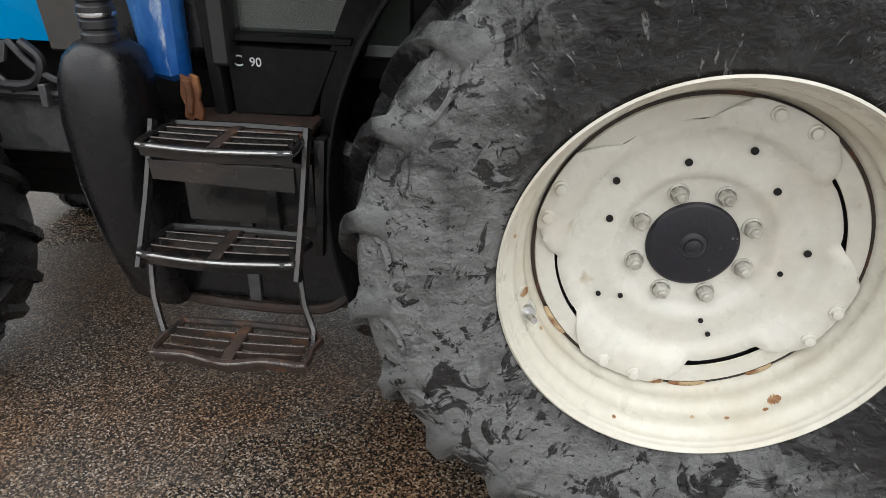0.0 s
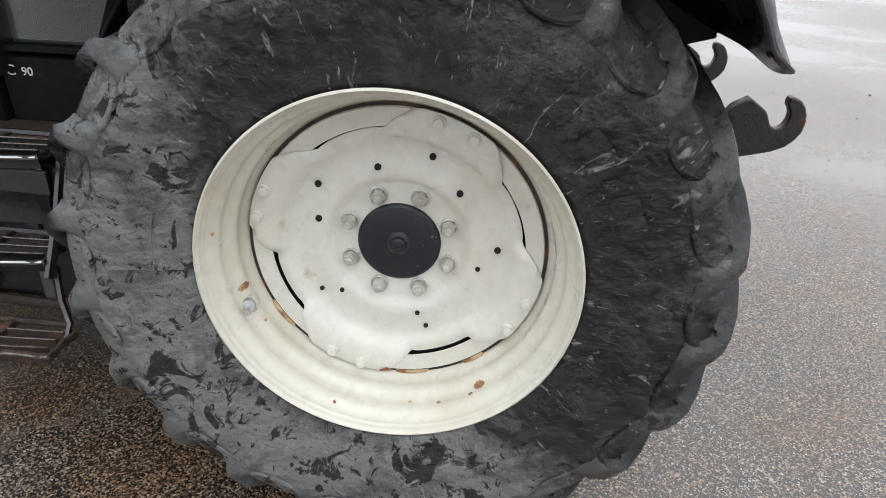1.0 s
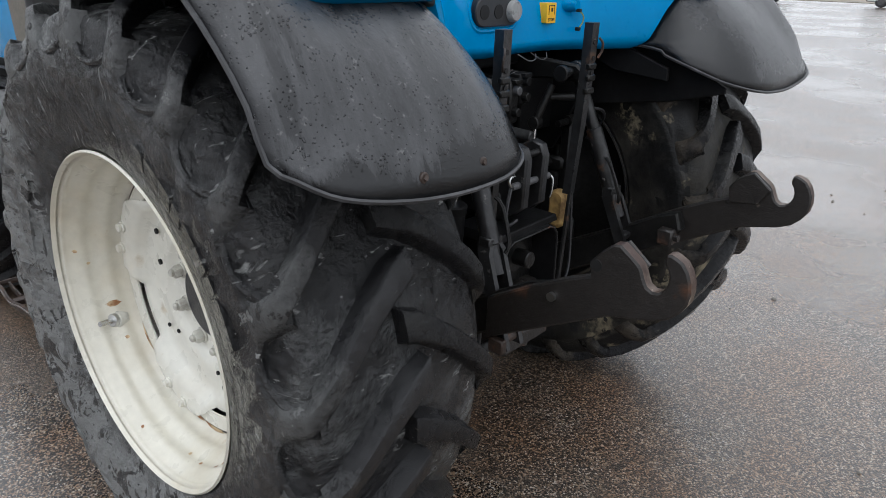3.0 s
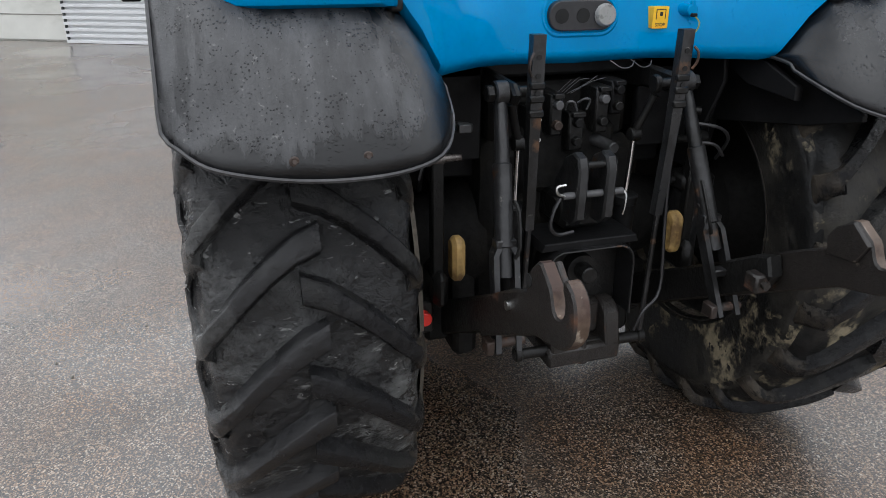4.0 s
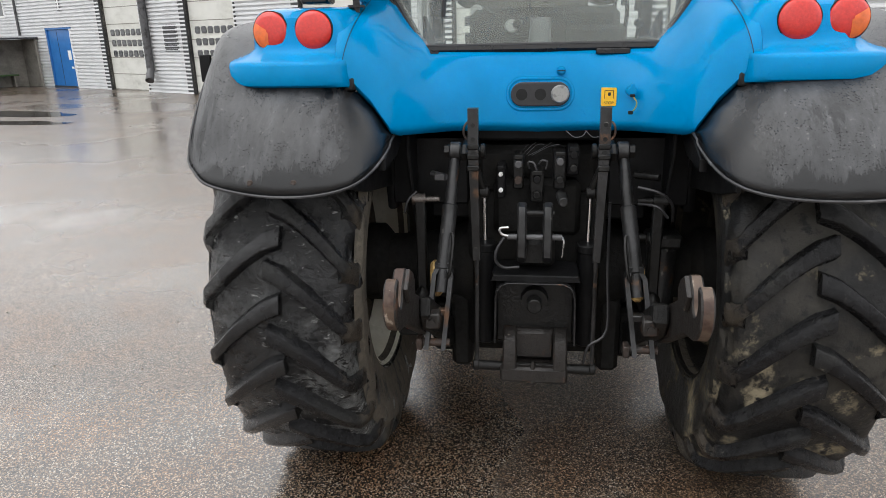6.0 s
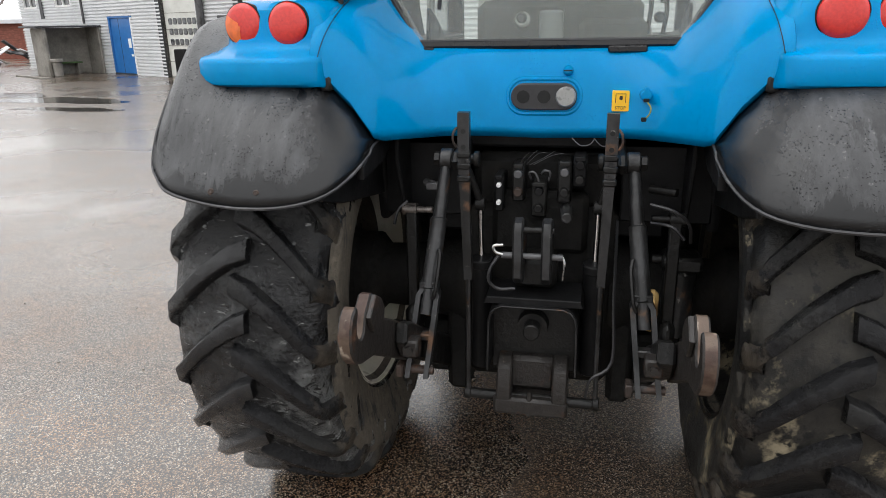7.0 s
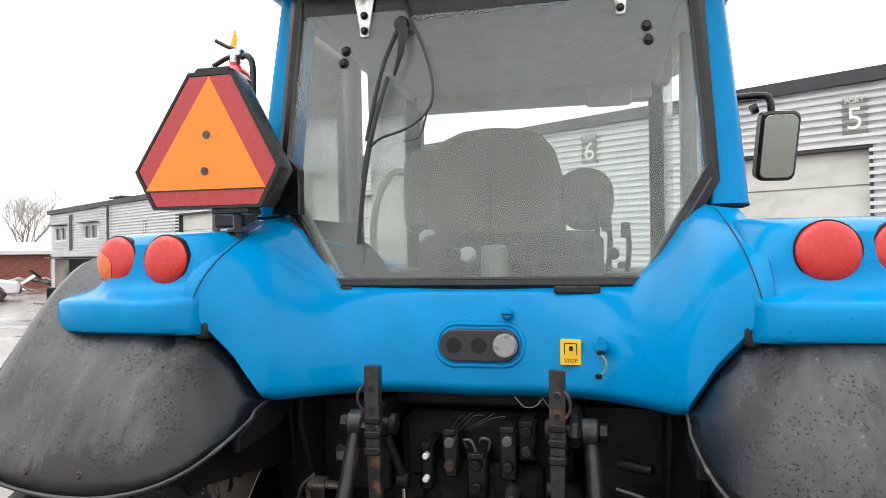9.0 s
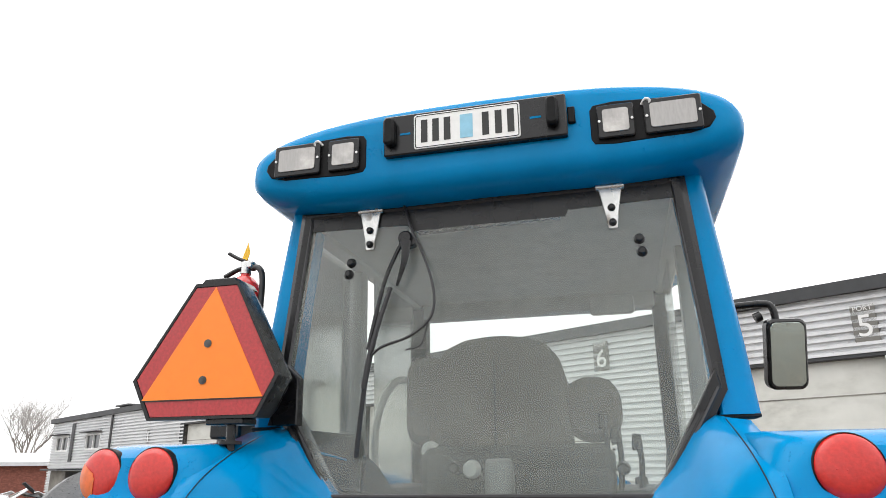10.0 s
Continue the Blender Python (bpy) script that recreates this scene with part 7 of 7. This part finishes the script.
rf = Shape().rings([[(u, -0.16, roof_z(u) - 0.22), (u, -0.16, roof_z(u)), (u, 18.3, roof_z(u) + 0.3), (u, 18.3, roof_z(u) + 0.1)] for u in (-0.15, 47.15)])
roofh = part("roof", rf, TRIM, hall, "flat roof with a dark grey fascia")
part("roof_cowl", Shape().box((U(-23.3), 1.2, 4.3), (U(-22.4), 2.0, 4.75), 0.03).box((U(-23.45), 1.05, 4.72), (U(-22.25), 2.15, 4.80), 0.02), GREYMETAL, roofh)
part("plinth", Shape().box((0, -0.05, 0.0), (gates[0][0], -0.036, 0.06)).box((gates[0][1], -0.05, 0), (gates[1][0], -0.036, 0.06)), TRIM, hall)
for gi, (a, b) in enumerate(gates):
    gate = part("gate", Shape().box((a + 0.02, 0.10, 0.0), (b - 0.02, 0.16, 3.44)), GATEPAINT, hall, "off-white sectional gate with small windows", angle=20)
    for k in range(1, 6):
        part("gate_joint", Shape().box((a + 0.02, 0.092, 0.57 * k), (b - 0.02, 0.1005, 0.57 * k + 0.02)), CONCRETE, gate)
    part("gate_jamb", Shape().box((a - 0.30, -0.06, 0.0), (a, 0.11, 3.50), 0.01).box((b, -0.045, 0.0), (b + 0.05, 0.11, 3.50), 0.01).box((a - 0.02, -0.045, 3.44), (b + 0.05, 0.11, 3.56), 0.01), TRIM, gate, "dark gate frame")
    n = 6
    for r in range(3):
        for k in range(n):
            u = lerp(a + 0.22, b - 0.22, (k + 0.5) / n)
            z = 1.28 + 0.36 * r
            part("gate_window", Shape().prism(rounded(0.26, 0.22, 0.06, 3, u, z), 0.085, 0.104, "y", 0.004), GREYMETAL, gate)
            part("gate_pane", Shape().prism(rounded(0.20, 0.16, 0.05, 3, u, z), 0.080, 0.0865, "y"), DARKPANE, gate)
for y, num in ((0.08, "6"), (4.40, "5")):
    u = U(y)
    sg = part("gate_sign", Shape().box((u - 0.185, -0.065, 3.68), (u + 0.185, -0.045, 4.30), 0.004), mat("grey_sign_ground", (0.16, 0.155, 0.14), 0.6, vary=0.15, vary_scale=12), hall, "weathered grey gate number sign")
    letters("gate_number", num, 0.52, WHITE, Matrix.Translation((u, -0.068, 3.93)) @ pose(0, 0, 0, 90, 0, 0), sg, 0.003)
    letters("gate_word", "PORT", 0.115, WHITE, Matrix.Translation((u, -0.068, 4.235)) @ pose(0, 0, 0, 90, 0, 0), sg, 0.003)
part("gate_sign", Shape().box((U(-18.15), -0.06, 2.85), (U(-17.95), -0.045, 3.35), 0.004), GREYMETAL, hall, "small weathered sign plate with a bar")
part("sign_bar", Shape().box((U(-18.09), -0.064, 2.92), (U(-18.01), -0.059, 3.28)), WHITE, hall)
bd = part("door", Shape().box((U(-19.20), 0.02, 0.0), (U(-17.65), 0.07, 2.17)), DOORBLUE, hall, "blue steel double door")
part("door_surround", Shape().box((U(-19.3), -0.05, 2.18), (U(-17.55), 0.05, 2.26), 0.01).box((U(-19.28), -0.045, 0), (U(-19.20), 0.05, 2.2), 0.01), DOORBLUE, bd)
part("door_post", Shape().box((U(-17.66), -0.046, 0), (U(-17.58), 0.05, 2.18), 0.01), WHITE, bd)
part("door_joint", Shape().box((U(-18.62), 0.012, 0.02), (U(-18.60), 0.021, 2.16)), TRIM, bd)
part("door_notice", Shape().box((U(-18.05), 0.010, 1.05), (U(-17.85), 0.021, 1.40)).box((U(-17.95), 0.010, 0.72), (U(-17.80), 0.021, 0.80)), WHITE, bd)
for y0, y1 in ((-26.75, -25.35), (-23.55, -22.1)):
    w = part("window", Shape().box((U(y0), -0.05, 2.72), (U(y0) + 0.09, 0.06, 3.45)).box((U(y1) - 0.09, -0.05, 2.72), (U(y1), 0.06, 3.45)).box((U(y0), -0.055, 2.72), (U(y1), 0.055, 2.80)).box((U(y0), -0.055, 3.37), (U(y1), 0.055, 3.45)).box((U((y0 + y1) / 2) - 0.04, -0.045, 2.75), (U((y0 + y1) / 2) + 0.04, 0.055, 3.42)), WHITE, hall, "white framed upper window")
    part("pane", Shape().box((U(y0) + 0.05, 0.02, 2.76), (U(y1) - 0.05, 0.04, 3.42)), DARKPANE, w)
    part("hood", Shape().box((U(y0) - 0.1, -0.35, 3.50), (U(y1) + 0.1, -0.036, 3.54), 0.01), TRIM, w)
part("side_louvre", Shape().box((U(-12.25), -0.055, 1.35), (U(-11.55), -0.036, 2.2), 0.01), GREYMETAL, hall, "grey louvred hatch")
for k in range(12):
    part("louvre_slat", Shape().box((U(-12.20), -0.066, 1.40 + 0.065 * k), (U(-11.60), -0.054, 1.43 + 0.065 * k)), TRIM, hall)
part("downpipe", Shape().cyl((U(-12.95), -0.18, 0.72), (U(-12.95), -0.18, 4.2), 0.13, None, 16).cyl((U(-12.95), -0.18, 0.78), (U(-12.75), -0.42, 0.42), 0.12, 0.14, 14), GREYMETAL, hall, "galvanised downpipe with a kicked-out foot")
part("dark_strip", Shape().box((U(-25.05), -0.09, 2.25), (U(-24.75), -0.036, 4.0), 0.01), TRIM, hall)
part("drain_pipe", Shape().cyl((U(-21.1), -0.10, 2.0), (U(-21.1), -0.10, 4.15), 0.05, None, 10), GREYMETAL, hall)

# concrete shelter against the wall
sh = thing("smoking_shelter", Matrix(((UX, -UY, 0, -27.64 + UX * (U(-24.9) + 1.58) + UY * 0.06), (UY, UX, 0, -27.3 + UY * (U(-24.9) + 1.58) - UX * 0.06), (0, 0, 1, 0), (0, 0, 0, 1))), "open grey concrete shelter with a flat dark roof", "shelter")
part("back_wall", Shape().box((2.75, -2.1, 0.0), (2.87, -0.1, 1.85), 0.01), CONCRETE, sh)
part("side_wall", Shape().box((2.75, -2.22, 0.0), (4.0, -2.1, 1.85), 0.01), CONCRETE, sh)
part("side_wall", Shape().box((2.75, -0.1, 0.0), (4.0, 0.0, 1.85), 0.01), CONCRETE, sh)
part("roof", Shape().prism([(2.35, -2.50), (4.15, -2.50), (4.15, 0.0), (2.35, 0.0)], 1.86, 1.93, "z", 0.02), TRIM, sh, "flat dark roof slab")
bench = part("bench", Shape().box((2.9, -2.0, 0.44), (3.3, -0.6, 0.50), 0.01), GRASS, sh, "dark green bench")
for d in (-1.9, -0.8):
    part("bench_leg", Shape().box((2.95, d, 0.0), (3.25, d + 0.08, 0.44), 0.005), CONCRETE, bench)
ash = part("ash_bin", Shape().cyl((4.15, -1.95, 0.0), (4.15, -1.95, 0.55), 0.16, 0.18, 16, 0.02), CONCRETE, sh, "round concrete ash bin")
part("bin_rim", Shape().cyl((4.15, -1.95, 0.55), (4.15, -1.95, 0.68), 0.24, 0.24, 16, 0.02), CONCRETE, ash)
part("edge_beam", Shape().box((2.4, -2.95, 0.0), (5.4, -2.8, 0.06), 0.01), CONCRETE, sh)


def vehicle(name, m, label, L, W, H, material, van=False):
    car = thing(name, m, label, "car" if not van else "van")
    z0 = 0.28
    if van:
        side = [(0.0, z0), (L, z0), (L, 0.95), (L - 0.25, 1.15), (L - 0.95, H - 0.1), (L - 1.3, H), (0.1, H), (0.0, H - 0.1)]
    else:
        side = [(0.0, z0 + 0.1), (0.1, z0), (L - 0.1, z0), (L, z0 + 0.1), (L, 0.72), (L - 0.10, 0.86), (L - 1.05, 0.98), (L - 1.85, H - 0.06), (L - 2.3, H), (0.75, H - 0.02), (0.25, 1.02), (0.02, 0.95)]
    part("body", Shape().prism(side, 0.0, W, "y", 0.10), material, car, angle=30)
    if van:
        glass_side = [(L - 1.75, 1.15), (L - 0.5, 1.15), (L - 1.05, H - 0.2), (L - 1.75, H - 0.2)]
    else:
        glass_side = [(0.55, 1.02), (L - 1.25, 1.0), (L - 1.95, H - 0.14), (0.85, H - 0.12)]
    part("side_glass", Shape().prism(glass_side, -0.004, W + 0.004, "y"), DARKPANE, car)
    for x in (0.82, L - 0.85):
        for y in (0.12, W - 0.12):
            wl_ = part("wheel", Shape().cyl((x, y - 0.12, 0.34), (x, y + 0.12, 0.34), 0.34, None, 24, 0.03), HOSE, car)
            part("rim", Shape().cyl((x, y - 0.128, 0.34), (x, y + 0.128, 0.34), 0.21, None, 18, 0.01), GREYMETAL, wl_)
    part("bumper", Shape().box((-0.06, 0.08, 0.32), (0.05, W - 0.08, 0.55), 0.03), TRIM, car)
    part("bumper", Shape().box((L - 0.05, 0.08, 0.32), (L + 0.06, W - 0.08, 0.55), 0.03), TRIM, car)
    for y in (0.10, W - 0.42):
        part("headlight", Shape().box((L - 0.12, y, 0.62), (L + 0.012, y + 0.32, 0.76), 0.02), LAMPGLASS, car)
    return car


vehicle("parked_car", Matrix.Translation((-20.35, -28.37, 0)) @ Matrix.Rotation(radians(134), 4, "Z"), "white parked car beside the warehouse", 4.5, 1.8, 1.6, CARWHITE)
vehicle("delivery_van", Matrix.Translation((-8.5, 46.0, 0)) @ Matrix.Rotation(radians(-12), 4, "Z"), "white delivery van parked far across the yard", 5.6, 2.0, 2.4, CARWHITE, True)
vehicle("delivery_van", Matrix.Translation((0.5, 47.5, 0)) @ Matrix.Rotation(radians(4), 4, "Z"), "white delivery van parked far across the yard", 5.8, 2.0, 2.5, CARWHITE, True)
tl = thing("flatbed_trailer", Matrix.Translation((-24.5, 44.0, 0)) @ Matrix.Rotation(radians(8), 4, "Z"), "dark green flatbed trailer loaded with pale goods", "trailer")
part("deck", Shape().box((0, 0, 0.75), (12, 2.4, 0.95), 0.03), GRASS, tl)
part("load", Shape().box((0.5, 0.2, 0.95), (11, 2.2, 2.0), 0.05), CARWHITE, tl)
part("tool_box", Shape().box((4.5, -0.05, 0.35), (6.0, 0.5, 0.74), 0.03), RUST, tl)
for x in (2.0, 3.2, 10.0, 11.1):
    part("wheel", Shape().cyl((x, -0.02, 0.45), (x, 0.28, 0.45), 0.45, None, 20, 0.04), HOSE, tl)

# brick shed and bare trees beyond the end of the warehouse
shed = thing("brick_shed", Matrix.Translation((-36.5, -38.0, 0)) @ Matrix.Rotation(radians(128), 4, "Z"), "low red brick shed with a pale sheet roof", "building")
part("wall", Shape().box((-12, 0, 0), (10, 7, 2.25)), BRICK, shed)
part("roof", Shape().prism([(-0.4, 2.2), (7.4, 2.2), (7.4, 2.45), (3.5, 3.1), (-0.4, 2.45)], -12.3, 10.3, "x", 0.02), SNOWROOF, shed)
for x in (-8, -4, 2, 6):
    wd = part("window", Shape().box((x, 6.99, 0.9), (x + 1.2, 7.03, 1.8)), WHITE, shed)
    part("pane", Shape().box((x + 0.08, 7.02, 0.98), (x + 1.12, 7.04, 1.72)), DARKPANE, wd)
dump = thing("scrap_pile", (-30.5, -32.0, 0), "pile of pale boards and scrap by the wall", "scrap pile")
rnd = random.Random(5)
for k in range(14):
    L_ = rnd.uniform(1.0, 2.6)
    mm = Matrix.Translation((rnd.uniform(-1.4, 1.4), rnd.uniform(-1.2, 1.2), rnd.uniform(0.05, 0.7))) @ Euler((rnd.uniform(-0.5, 0.5), rnd.uniform(-0.7, 0.3), rnd.uniform(0, 6.3))).to_matrix().to_4x4()
    part("board", Shape().box((-L_ / 2, -0.12, -0.03), (L_ / 2, 0.12, 0.03), 0.006, mm), (CONCRETE, SNOWROOF, TRIM)[k % 3], dump)


def bare_tree(x, y, h, seed):
    rnd = random.Random(seed)
    tree = thing("bare_tree", (x, y, 0), "leafless grey winter tree behind the shed", "tree", group="bare trees")
    trunk, twigs = Shape(), Shape()

    def grow(p, d, length, r, depth):
        q = p + d * length
        mid = p.lerp(q, 0.5) + Vector((rnd.uniform(-1, 1), rnd.uniform(-1, 1), 0)) * length * 0.06
        (trunk if depth < 3 else twigs).tube([p, mid, q], lambda t: r * (1 - 0.4 * t), 5 if depth < 3 else 3, 2)
        if depth >= 6:
            return
        for _ in range(3 if depth > 0 else 4):
            a = Vector((rnd.uniform(-1, 1), rnd.uniform(-1, 1), rnd.uniform(0.0, 0.9)))
            grow(p.lerp(q, rnd.uniform(0.55, 1.0)), (d * 0.9 + a * 0.75).normalized(), length * rnd.uniform(0.6, 0.8), r * 0.58, depth + 1)
    grow(Vector((0, 0, 0)), Vector((0, 0, 1)), h * 0.23, h * 0.010, 0)
    part("trunk", trunk, BARK, tree, angle=60)
    tw = part("crown", twigs, TWIG, tree, "fine bare twigs", angle=60)


for x, y, h, sd in ((-54.0, -55.0, 15.0, 1), (-48.0, -60.0, 11.0, 2), (-62.0, -62.0, 15.0, 3), (-42.0, -60.0, 10.0, 4)):
    bare_tree(x, y, h, sd)
far = Shape()
rnd = random.Random(9)
cols = [(-140 + 6 * k, 6.0 + 2.5 * rnd.random()) for k in range(46)]
far.sheet([[(-110 + 2 * math.sin(k), -150 + 5.2 * k, 0), (-112 + 2 * math.sin(k), -150 + 5.2 * k, 3.0 + h * 0.22)] for k, (a, h) in enumerate(cols)])
tagged(part("backdrop_woods", far, BARK), "hazy line of bare winter woods in the distance", "woods", kind="stuff")

# loose grit on the asphalt
grit = Shape()
rnd = random.Random(21)
for k in range(260):
    x, y = rnd.uniform(-1.5, 5.0), rnd.uniform(-6.0, 5.0)
    r = rnd.uniform(0.003, 0.009) * (1.6 if rnd.random() < 0.08 else 1.0)
    if abs(x) < 0.9 and abs(y) < 1.25:
        continue
    pts = []
    for z, q in ((0.0, 1.0), (0.6, 0.9), (1.0, 0.45)):
        pts.append([(x + r * q * rnd.uniform(0.7, 1.2) * math.cos(a), y + r * q * rnd.uniform(0.7, 1.2) * math.sin(a), r * z) for a in [math.pi * i / 3 for i in range(6)]])
    grit.rings(pts)
tagged(part("loose_grit", grit, CONCRETE), "small loose stones scattered on the wet asphalt", "grit", kind="stuff")
